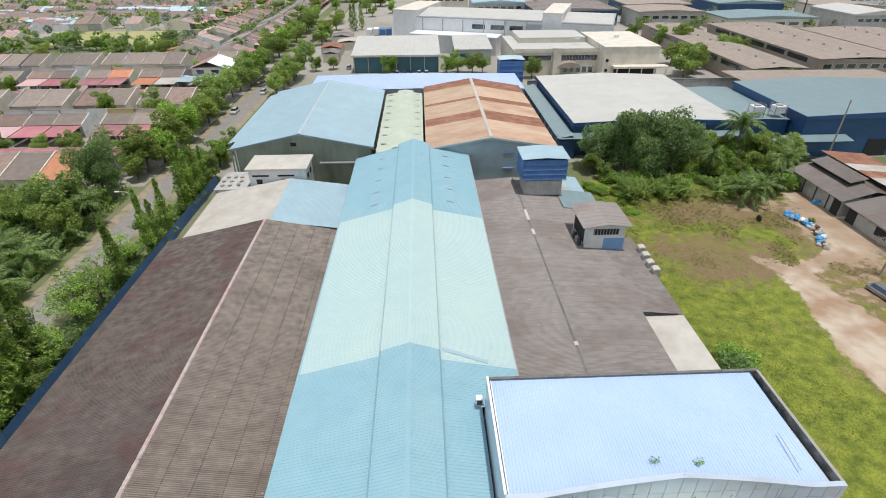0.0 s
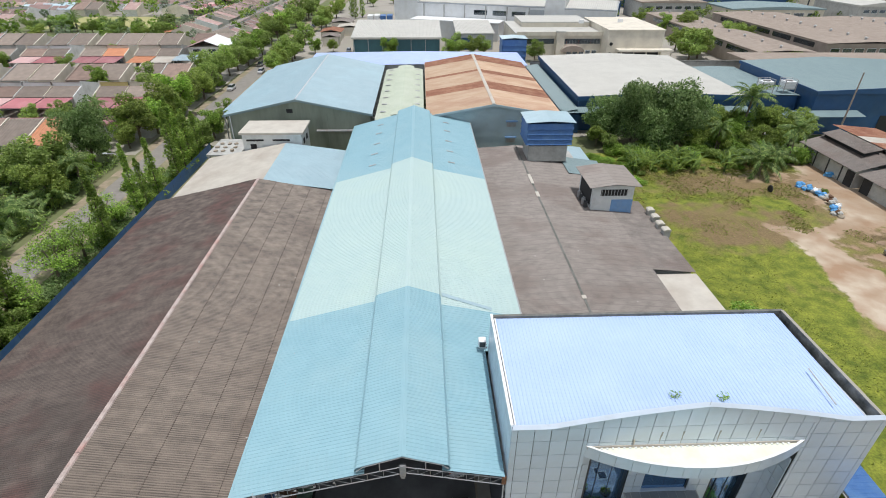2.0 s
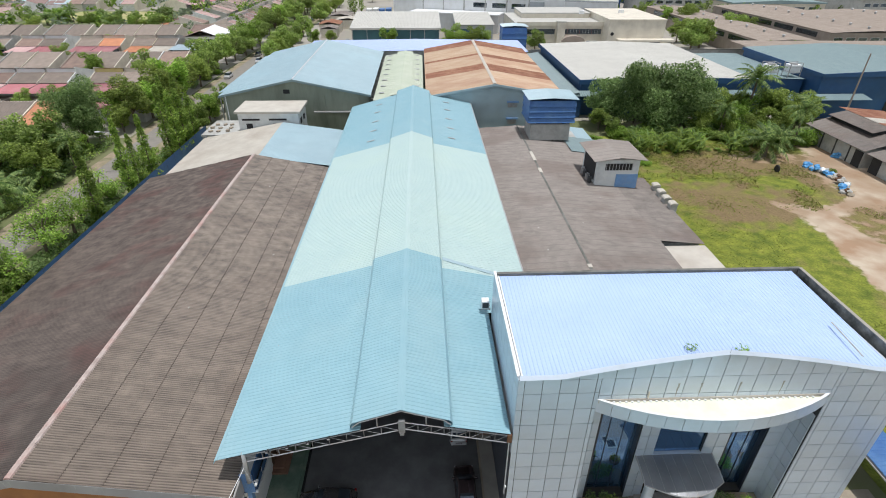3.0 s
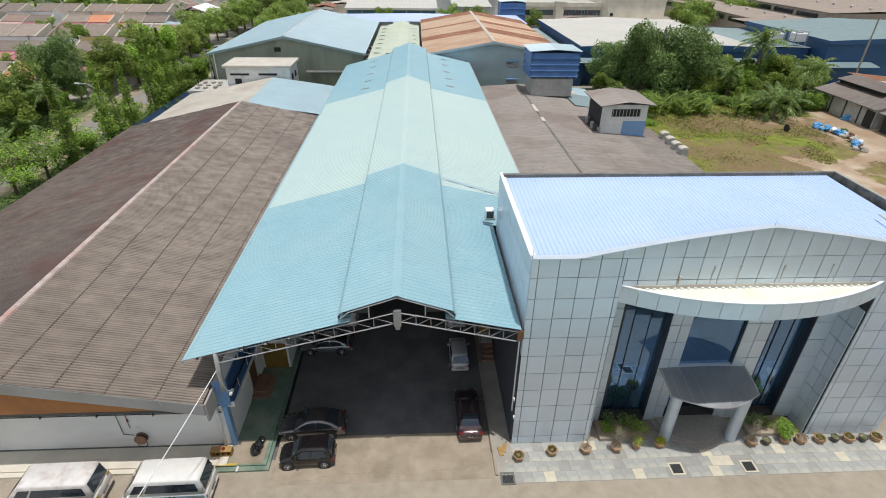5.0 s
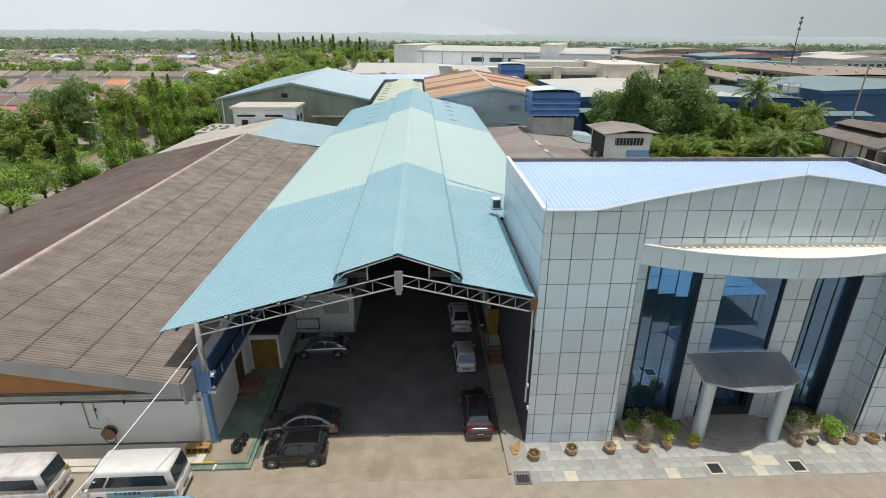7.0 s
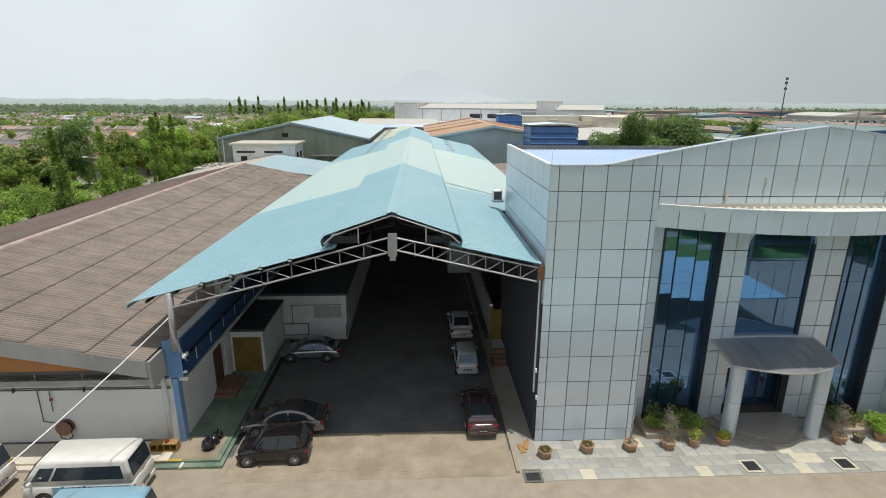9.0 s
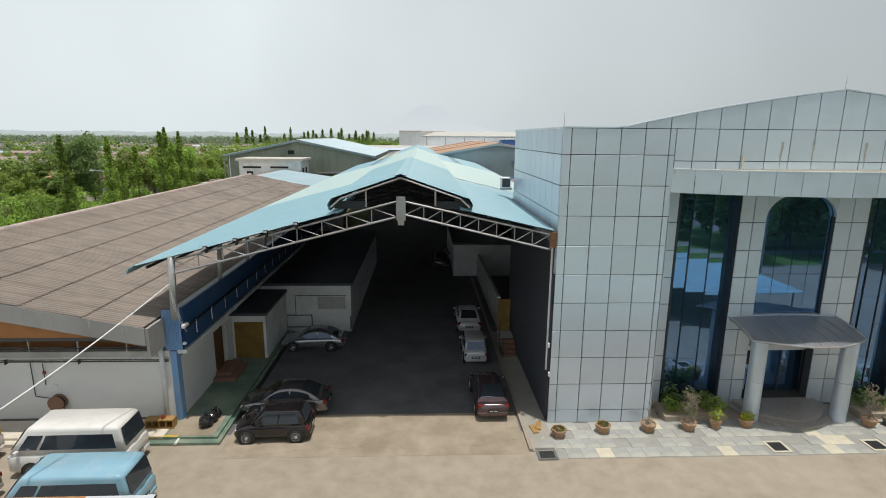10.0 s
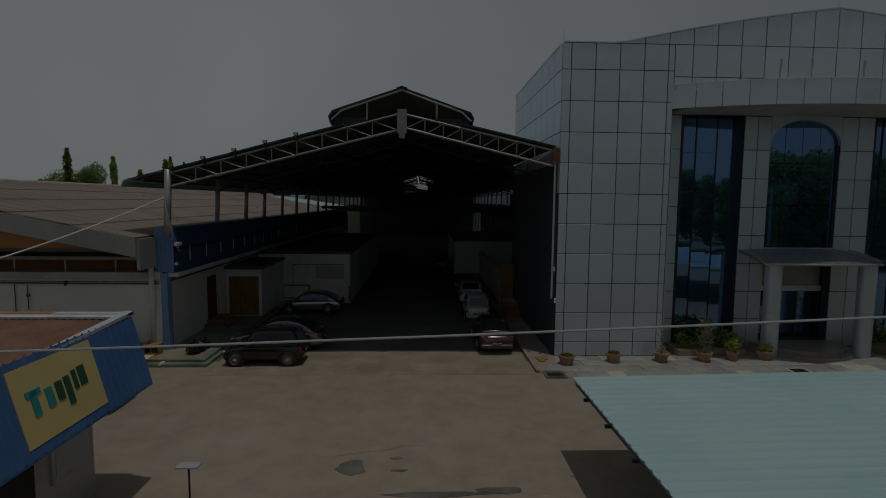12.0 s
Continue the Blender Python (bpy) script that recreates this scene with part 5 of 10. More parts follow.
part("ridge_cap", bm, M_WHITEROOF, rust)
for y0, y1 in ((106.5, 111.0), (120.5, 122.0), (133.5, 138.9)):
    for side in (0, 1):
        part("rusty_band", sheet(bmesh.new(), fall(-0.1, 9.29, 11.5, 11.28) if side == 0 else fall(12.3, 11.28, 24.45, 9.29), y0 if side == 0 else y0 - 1.5, y1, 0.4, 0.05, False), M_RUSTDARK, rust)
for z in (4.9, 7.9):
    part("window_hood", boxes((14.3, 16.4, 94.3, 94.7, z, z + 0.25)), M_LIGHTBLUE, rust)
    part("louvre", boxes((14.5, 16.2, 94.6, 94.68, z - 0.9, z)), M_STEEL, rust)
lime = thing("lime_roof_bay", 0, 0, 0, "narrow bay with a pale lime sheet roof and raised middle", "building")
part("wall", boxes((-9.2, -1.0, 95.4, 136, 0, 8.2)), M_WALLGREY, lime)
part("roof_sheet", sheet(bmesh.new(), fall(-9.6, 8.2, -6.4, 8.7), 95.3, 136, 0.4, 0.05, False), M_YELLOW, lime)
part("roof_sheet", sheet(bmesh.new(), fall(-3.0, 8.7, -0.6, 8.3), 95.3, 136, 0.4, 0.05, False), M_YELLOW, lime)
part("monitor_roof", sheet(bmesh.new(), [(-6.6, 9.1), (-4.7, 9.4), (-2.8, 9.1)], 95.3, 136, 0.4, 0.05, False), M_YELLOW, lime)
part("monitor_wall", boxes((-6.4, -3.0, 95.4, 135.9, 8.3, 9.05)), M_WALLGREY, lime)
for y in range(99, 135, 5):
    for x in (-8.3, -1.9):
        part("skylight", boxes((x - 0.5, x + 0.5, y, y + 0.5, 8.5, 8.62)), M_STEEL, lime)
gable_hall("lavender_roof_hall", "hall with a lavender blue roof", -30, 26, 139.3, 156, 8.5, 8.5, -2, 8.9, [M_LAV], M_WALLGREY, 0.2)
# white two-window block at the rear corner
blk = thing("white_store_block", 0, 0, 0, "white rendered block with small dark windows", "building")
part("wall", boxes((-31.2, -21.3, 87.6, 93.6, 0, 8.3)), M_WALLWHITE, blk)
part("roof_slab", boxes((-31.6, -20.9, 87.2, 94.0, 8.3, 8.65)), M_WHITEROOF, blk)
for x in (-30.0, -25.6):
    part("window_opening", boxes((x, x + 1.0, 87.54, 87.59, 5.75, 6.6)), M_DARK, blk)
    part("window_frame", boxes((x - 0.08, x + 1.08, 87.5, 87.56, 5.67, 5.75)), M_WALLGREY, blk)
    part("vent_slot", boxes((x - 0.6, x + 2.3, 87.54, 87.59, 7.1, 7.4)), M_DARK, blk)
for y in (88.6, 91.0):
    part("window_opening", boxes((-21.29, -21.24, y, y + 1.1, 6.2, 7.1)), M_DARK, blk)
# platform with pallets beside it
pl = thing("loading_platform", 0, 0, 0, "concrete platform with a lean-to roof beside the hall", "platform")
part("slab", boxes((-38.0, -32.4, 88, 96, 4.3, 4.6)), M_WALLGREY, pl)
for x, y in ((-37.7, 88.3), (-32.8, 88.3), (-37.7, 95.5), (-32.8, 95.5)):
    part("post", boxes((x - 0.2, x + 0.2, y - 0.2, y + 0.2, 0, 4.3)), M_WALLGREY, pl)
for i in range(9):
    t = thing("sack_pile", -37.0 + 1.4 * (i % 3) + random.uniform(-0.2, 0.2), 89.6 + 1.8 * (i // 3), 4.6, "grey sacks piled on the platform", "sack", "sacks on the platform", rz=random.uniform(0, 90))
    part("sack", bevel(boxes((-0.35, 0.35, -0.25, 0.25, 0, random.uniform(0.25, 0.5))), 0.08, 2), M_CONC, t)
# blue louvred tower on the grey roof, another one far behind


def louvre_tower(x0, x1, y0, y1, zb, z0, z1):
    t = thing("louvred_tower", (x0 + x1) / 2, (y0 + y1) / 2, zb, "blue louvred roof house with a light blue lid", "roof house")
    w, d = (x1 - x0) / 2, (y1 - y0) / 2
    part("base", boxes((-w * 0.86, w * 0.86, -d * 0.86, d * 0.86, 0, z0 - zb)), M_WALLGREY, t)
    part("core", boxes((-w * 0.9, w * 0.9, -d * 0.9, d * 0.9, z0 - zb + 0.35, z1 - zb - 0.25)), M_NAVY, t)
    n = 4
    h = (z1 - z0 - 0.6) / n
    for k in range(n):
        za = z0 - zb + 0.35 + h * k
        for s in (-1, 1):
            bm = bmesh.new()
            prism(bm, [(s * d * 1.04, za), (s * d * 0.93, za + h * 0.95), (s * d * 0.9, za + h * 0.95), (s * d * 1.0, za)], "x", -w, w)
            part("louvre", bm, M_BLUEPAINT, t)
            bm = bmesh.new()
            prism(bm, [(s * w * 1.03, za), (s * w * 0.94, za + h * 0.95), (s * w * 0.91, za + h * 0.95), (s * w * 1.0, za)], "y", -d, d)
            part("louvre", bm, M_BLUEPAINT, t)
    for i in range(8):
        x = -w * 0.95 + w * 1.9 * i / 7
        part("frame_post", boxes((x - 0.05, x + 0.05, -d * 0.98, -d * 0.95, z0 - zb, z0 - zb + 0.4)), M_STEEL, t)
    part("lid", sheet(bmesh.new(), [(-w * 1.08, z1 - zb), (0, z1 - zb + 0.25), (w * 1.08, z1 - zb)], -d * 1.08, d * 1.08, 0.4, 0.04, False), M_BLUE2, t)


louvre_tower(15.7, 23.0, 81.4, 87.0, 5.3, 7.9, 11.9)
louvre_tower(22.2, 29.2, 158.5, 164, 0, 5.0, 11.7)
# small plant room on the edge of the grey roof
hut = thing("roof_hut", 0, 0, 0, "small white roof hut with a grey corrugated roof", "hut")
part("wall", boxes((21.9, 27.5, 65.0, 71.0, 3.6, 8.45)), M_WALLWHITE, hut)
part("plinth", boxes((24.6, 27.5, 64.9, 65.0, 3.6, 6.4)), M_LIGHTBLUE, hut)
for x0, x1, z0, z1 in ((21.2, 24.7, 8.45, 8.95), (24.7, 28.2, 8.95, 8.55)):
    part("roof_sheet", sheet(bmesh.new(), fall(x0, z0, x1, z1), 64.2, 71.8, 0.18, 0.05), M_GREYROOF, hut)
part("window_band", boxes((23.0, 26.6, 64.92, 64.99, 7.0, 7.9)), M_DARK, hut)
for i in range(9):
    part("louvre", boxes((23.06 + 0.43 * i, 23.14 + 0.43 * i, 64.88, 64.92, 7.0, 7.9)), M_STEEL, hut)
part("side_opening", boxes((21.82, 21.89, 65.6, 70.4, 5.4, 8.0)), M_DARK, hut)
for k in range(4):
    bm = bmesh.new()
    tube(bm, (21.35, 65.7 + 1.1 * k, 5.0), (21.35, 65.7 + 1.1 * k, 5.85), 0.28, seg=10)
    t = thing("steel_drum", 0, 0, 0, "old steel drum beside the roof hut", "drum", "drums beside the hut")
    part("drum", bm, M_STEEL if k % 2 else M_DARKSTEEL, t)
part("lean_roof", sheet(bmesh.new(), fall(22.0, 5.1, 28.6, 4.2), 77.4, 84.5, 0.4, 0.04, False), M_TEALROOF, hut)
part("lean_roof", sheet(bmesh.new(), fall(22.5, 4.5, 27.8, 3.9), 84.6, 92, 0.4, 0.04, False), M_BLUE2, hut)
part("lean_wall", boxes((22.6, 27.8, 77.6, 91.8, 0, 3.9)), M_WALLGREY, hut)
tagged(part("flat_slab", boxes((25.2, 30.2, 40.5, 50.4, 3.6, 4.0)), M_WHITEROOF), "pale flat concrete roof slab beside the grey roof", "roof", kind="structure")
tagged(part("slab_wall", boxes((25.3, 30.0, 33.5, 50.3, 0, 3.6)), M_WALLGREY), "grey wall under the flat slab", "wall", kind="structure")
# patched ridge of the grey roof
for y0, y1 in ((72.5, 76.0), (68.0, 69.6), (44.0, 44.6)):
    part("ridge_patch", boxes((15.1, 15.55, y0, y1, 5.54, 5.6)), M_WHITEROOF, grey)
part("ridge_cap", boxes((15.18, 15.42, 33.6, 89, 5.5, 5.57)), M_MOSSY, grey)
# fence with four capped tanks by the field
for i, (x, y) in enumerate(((30.3, 64.9), (30.2, 62.9), (30.1, 61.0), (30.2, 59.3))):
    t = thing("capped_vent", x, y, 0, "pale square roof vent with a white curved lid", "roof vent", "vents on the roof edge")
    part("body", boxes((-0.42, 0.42, -0.45, 0.45, 3.5, 4.85)), M_WALLGREY, t)
    bm = bmesh.new()
    prism(bm, [(-0.52, 4.85), (0.52, 4.85), (0.4, 5.0), (0.0, 5.08), (-0.4, 5.0)], "y", -0.52, 0.52)
    part("lid", bm, M_WHITEROOF, t)


def fence(name, label, x, y0, y1, step, h, mat):
    t = thing(name, 0, 0, 0, label, "fence")
    y = y0
    while y < y1:
        part("fence_sheet", sheet(bmesh.new(), [(x, 0.05), (x + 0.01, h)], y, min(y + step, y1) - 0.05, 0.25, 0.0, False), mat, t)
        part("post", boxes((x - 0.12, x - 0.02, y - 0.05, y + 0.05, 0, h + 0.05)), M_DARKSTEEL, t)
        y += step
    return t


fence("blue_fence", "tall blue sheet fence along the road verge", -42.3, 22.0, 101, 3.2, 2.2, M_BLUEPAINT)
fence("field_fence", "dark blue sheet fence beside the field", 30.6, 50.5, 70, 3.2, 2.1, M_NAVY)
# estate further off
for x0, y0, w_, d_, mt in ((-41.0, 226, 8, 9, M_RUSTDARK), (-36.0, 238, 10, 8, M_WHITEROOF), (-40.5, 252, 9, 10, M_GREYROOF), (-38.5, 214, 6, 6, M_GREYROOF)):
    flat_hall("roadside_shop", "small roadside shop with a low sheet roof", x0, x0 + w_, y0, y0 + d_, 3.4, mt, M_CREAM, None, rise=0.8)
for i in range(4):
    t = thing("shipping_container", -24.0 + 2.9 * i, 262 + 1.5 * (i % 2), 0, "blue and white steel container stacked in the yard", "container", "containers in the yard")
    part("lower_box", boxes((-1.2, 1.2, -3, 3, 0, 2.6)), M_NAVY if i % 2 else M_WHITEPAINT, t)
    part("upper_box", boxes((-1.2, 1.2, -3, 3, 2.65, 5.2)), M_BLUEPAINT if i > 1 else M_WALLWHITE, t)
gw = thing("cream_roof_warehouse", 0, 0, 0, "warehouse with a cream roof and a teal front", "building")
part("wall", boxes((-24.8, 5.6, 196.6, 221.6, 0, 6.0)), M_TEALWALL, gw)
part("roof_sheet", sheet(bmesh.new(), [(195.6, 6.2), (222, 8.5)], -25.4, 6.2, 0.5, 0.05, False, axis="x"), M_CREAMROOF, gw)
part("fascia", boxes((-25.4, 6.2, 195.45, 195.58, 5.6, 6.25)), M_CREAMROOF, gw)
for k in range(7):
    part("post", boxes((-24.6 + 5.0 * k, -24.4 + 5.0 * k, 195.7, 195.9, 0, 5.7)), M_STEEL, gw)
sm = thing("small_cream_shed", 0, 0, 0, "small cream roofed shed in the yard", "building")
part("wall", boxes((12.4, 25.8, 207.4, 228, 0, 5.6)), M_LIGHTGREY, sm)
part("roof_sheet", sheet(bmesh.new(), [(206.6, 5.8), (229, 7.4)], 11.9, 26.3, 0.5, 0.05, False, axis="x"), M_CREAMROOF, sm)
part("shutter", boxes((14.0, 18.0, 207.25, 207.38, 0, 4.2)), M_NAVY, sm)
bw = thing("white_factory", 20, 238, 0, "long white factory with a stepped roofline", "building", rz=-20)
for x0, x1, y0, z in ((-34.5, -23.4, 0, 14.4), (-23.4, 30.5, 0, 12.0), (30.5, 38.2, -0.6, 15.3), (38.2, 58.0, 0, 11.8)):
    part("wall", boxes((x0, x1, y0, y0 + 34, 0, z)), M_WHITEPAINT, bw)
    part("roof_slab", boxes((x0 - 0.2, x1 + 0.2, y0 - 0.3, y0 + 34, z + 0.02, z + 0.4)), M_CREAM if z > 13 else M_LIGHTGREY, bw)
part("roof_sheet", sheet(bmesh.new(), [(0.4, 12.5), (16, 14.4), (33, 12.5)], -23.2, 30.3, 0.8, 0.06, False, axis="x"), M_CREAMROOF, bw)
part("roof_sheet", sheet(bmesh.new(), [(0.4, 12.3), (16, 14.2), (33, 12.3)], 38.4, 57.8, 0.8, 0.06, False, axis="x"), M_CREAMROOF, bw)
for x in range(-21, 30, 9):
    part("pilaster", boxes((x, x + 0.4, -0.3, 0, 0, 11.8)), M_WALLGREY, bw)
windows_on(bw, -0.05, 0, 24, 3, 8.4, 10.2)
windows_on(bw, -0.05, 40, 56, 3, 7.5, 9.2)
part("grey_bay", boxes((24.5, 30.3, -0.5, -0.1, 5.5, 11.2)), M_LIGHTGREY, bw)
part("low_wall", boxes((-23.0, 14, -9.5, -0.4, 0, 6.6)), M_WHITEPAINT, bw)
part("low_roof", boxes((-23.5, 14.4, -10.2, -0.4, 6.6, 7.0)), M_WHITEPAINT, bw)
for x in (-12.0, 3.5):
    part("door_opening", boxes((x, x + 0.8, -9.62, -9.52, 0, 6.0)), M_DARK, bw)
cb = thing("cream_office_factory", 0, 0, 0, "cream factory with a long strip of dark windows", "building")
for x0, x1, y0, y1, z in ((31.5, 61.0, 190, 220, 8.0), (61.0, 79.8, 183.5, 214, 10.1), (45.0, 47.6, 187.6, 190, 9.0), (35.5, 60.0, 204, 221, 9.8)):
    part("wall", boxes((x0, x1, y0, y1, 0, z)), M_CREAM, cb)
    part("roof_slab", boxes((x0 - 0.2, x1 + 0.2, y0 - 0.2, y1, z, z + 0.35)), M_CREAM if z > 10 else M_CREAMROOF, cb)
part("parapet", boxes((31.5, 61.0, 189.6, 189.9, 7.6, 8.9)), M_CREAM, cb)
part("strip_window", boxes((48.0, 60.6, 189.84, 189.98, 5.0, 6.6)), M_GLASSFAR, cb)
part("strip_window", boxes((32.5, 44.6, 189.84, 189.98, 5.0, 6.6)), M_GLASSFAR, cb)
for k in range(12):
    part("window_bar", boxes((48.9 + 1.05 * k, 48.97 + 1.05 * k, 189.78, 189.84, 5.0, 6.6)), M_REDTILE if k % 4 == 0 else M_WALLGREY, cb)
windows_on(cb, 189.95, 49, 60, 5, 0.8, 2.8)
bm = bmesh.new()
prism(bm, [(50.5 + 4.0 * math.cos(a), 3.0 + 1.9 * math.sin(a)) for a in [math.pi * i / 14 for i in range(15)]], "y", 186.5, 190)
part("entrance_hood", bm, M_BEIGE, cb)
part("side_hood", boxes((64, 82.5, 180.0, 183.5, 4.0, 4.6)), M_CREAM, cb)
part("side_opening", boxes((65, 79, 183.38, 183.46, 0.2, 3.9)), M_DARK, cb)
for k in range(5):
    part("post", boxes((65.0 + 4.2 * k, 65.25 + 4.2 * k, 180.3, 180.55, 0, 4.0)), M_CREAM, cb)
for z in (2.2, 5.4):
    bm = bmesh.new()
    tube(bm, (62.3, 183.5, z + 0.6), (62.3, 183.4, z + 0.6), 0.55, seg=14)
    part("round_window", bm, M_DARK, cb)
for i, x in enumerate((56.0, 70.0)):
    t = thing("roof_unit", x, 200, 10.15 if x < 60 else 10.45, "small white air unit on the cream roof", "air conditioner", "units on the cream roof")
    part("casing", boxes((-0.8, 0.8, -0.5, 0.5, 0, 1.1)), M_WHITEPAINT, t)
for x0, x1, y0, y1, z, la in ((104, 122, 168, 262, 6.2, "long beige hall with a ridge of vents"), (128, 158, 172, 248, 8.0, "long beige factory with dark strip windows"), (164, 200, 180, 240, 7.0, "beige hall at the edge of the estate")):
    h = flat_hall("beige_factory", la, x0, x1, y0, y1, z, M_BEIGE, M_BEIGE, None, rise=0.5)
    for k in range(5):
        y = y0 + 6 + (y1 - y0 - 12) * k / 5
        fr = part("strip_window", boxes((x0 - 0.08, x0 - 0.01, y, y + (y1 - y0) / 7, z - 2.2, z - 0.7)), M_GLASSFAR, h)
    windows_on(h, y0 - 0.02, x0 + 1, x1 - 1, 7, z - 3.0, z - 1.6)
    for k in range(9):
        y = y0 + 4 + (y1 - y0 - 8) * k / 8
        bm = bmesh.new()
        lathe(bm, [(0.35, z + 0.5), (0.35, z + 0.9), (0.55, z + 1.1), (0.3, z + 1.4)], 8, (x0 + x1) / 2, y)
        part("roof_vent", bm, M_STEEL, h)
rng = random.Random(7)
ESTATE = [(110, 285), (150, 272), (205, 262), (250, 250), (120, 330), (170, 322), (225, 310), (280, 300), (95, 380), (150, 378), (210, 365), (270, 355), (330, 340), (130, 440), (200, 430), (270, 420), (350, 410), (240, 200), (290, 215), (345, 260), (30, 330), (60, 300), (410, 330), (80, 470), (300, 480), (420, 450), (0, 380), (180, 520), (500, 420), (40, 520)]
for x, y in ESTATE:
    w, d, z = rng.uniform(26, 48), rng.uniform(22, 40), rng.uniform(6.5, 9.5)
    rm = rng.choice([M_CREAMROOF, M_BEIGE, M_GREYROOF, M_BEIGE, M_REDTILE, M_BLUE2, M_TEALROOF, M_GREYROOF])
    wm = rng.choice([M_CREAM, M_BEIGE, M_NAVY, M_WHITEPAINT, M_WALLGREY])
    h = flat_hall("far_factory", "distant factory hall among the estate roofs", x, x + w, y, y + d, z, rm, wm, rm, 0.5, 0.4, rng.uniform(0.6, 2.2), 1.2)
    if rng.random() < 0.7:
        windows_on(h, y - 0.02, x + 2, x + w - 2, 6, z - 3.4, z - 2.0)
# low sheds by the dirt track
ws = thing("workshop_shed", 0, 0, 0, "low workshop with a dark weathered roof beside the track", "shed")
part("wall", boxes((72.6, 83.2, 81.4, 95.4, 0, 3.3)), M_WALLGREY, ws)
part("roof_sheet", sheet(bmesh.new(), fall(71.8, 3.2, 77.6, 4.85), 80.8, 96.0, 0.18, 0.05), M_OLDROOF, ws)
part("roof_sheet", sheet(bmesh.new(), fall(77.6, 4.85, 83.8, 3.3), 80.8, 96.0, 0.18, 0.05), M_OLDROOF, ws)
part("monitor_roof", sheet(bmesh.new(), fall(75.2, 5.05, 78.4, 5.75), 84.4, 95.6, 0.18, 0.05), M_OLDROOF, ws)
part("monitor_wall", boxes((75.7, 78.2, 84.8, 95.2, 4.2, 5.1)), M_DARK, ws)
part("door_opening", boxes((72.5, 72.6, 81.6, 83.4, 0, 2.7)), M_DARK, ws)
part("door_opening", boxes((72.5, 72.6, 93.2, 94.6, 0, 2.2)), M_DARK, ws)
for y in (84.6, 88.0, 91.4):
    part("wall_post", boxes((72.44, 72.6, y, y + 0.16, 0, 3.2)), M_DARKSTEEL, ws)
ws2 = thing("workshop_shed", 0, 0, 0, "low workshop with a dark roof and shaded openings", "shed")
part("wall", boxes((73.0, 84.4, 65.6, 80.0, 0, 3.0)), M_WALLGREY, ws2)
part("roof_sheet", sheet(bmesh.new(), fall(72.2, 2.9, 78.6, 4.3), 65.0, 80.7, 0.18, 0.05), M_OLDROOF, ws2)
part("roof_sheet", sheet(bmesh.new(), fall(78.6, 4.3, 85.0, 2.9), 65.0, 80.7, 0.18, 0.05), M_OLDROOF, ws2)
part("door_opening", boxes((72.9, 73.0, 78.0, 79.9, 0, 2.6)), M_DARK, ws2)
part("door_opening", boxes((72.9, 73.0, 71.2, 73.6, 0.9, 2.3)), M_DARK, ws2)
ws3 = thing("rusty_lean_to", 0, 0, 0, "lean-to roof of rusty red and white sheets", "shed")
for k, mt in enumerate((M_WHITEROOF, M_WHITEROOF, M_RUSTDARK, M_WHITEROOF, M_RUSTDARK, M_RUSTDARK)):
    part("roof_sheet", sheet(bmesh.new(), fall(80.6, 5.0 + 0.02 * k, 90, 4.2), 80 + 3.4 * k, 83.3 + 3.4 * k, 0.3, 0.04, False), mt, ws3)
part("wall", boxes((84.0, 89.6, 80.4, 100.0, 0, 4.1)), M_WALLGREY, ws3)
pole = thing("light_pole", 84.7, 103.0, 0, "tall plain steel pole above the sheds", "pole")
bm = bmesh.new()
tube(bm, (0, 0, 0), (0.3, 0, 14.5), 0.2, 0.12, 8)
part("shaft", bm, M_BEIGE, pole)
mast = thing("phone_mast", 199, 290, 0, "thin steel phone mast with antenna boxes", "mast")
bm = bmesh.new()
tube(bm, (0, 0, 0), (0, 0, 29.0), 0.42, 0.16, 8)
part("shaft", bm, M_DARKSTEEL, mast)
for z in (22.5, 25.6, 27.8):
    bm = bmesh.new()
    for a in range(3):
        box(bm, 0.55 * math.cos(a * 2.1) - 0.16, 0.55 * math.cos(a * 2.1) + 0.16, 0.55 * math.sin(a * 2.1) - 0.16, 0.55 * math.sin(a * 2.1) + 0.16, z, z + 1.2)
    part("antenna", bm, M_DARKSTEEL, mast)
# distance backdrops: a hill and two belts of woodland, haze painted into their glow


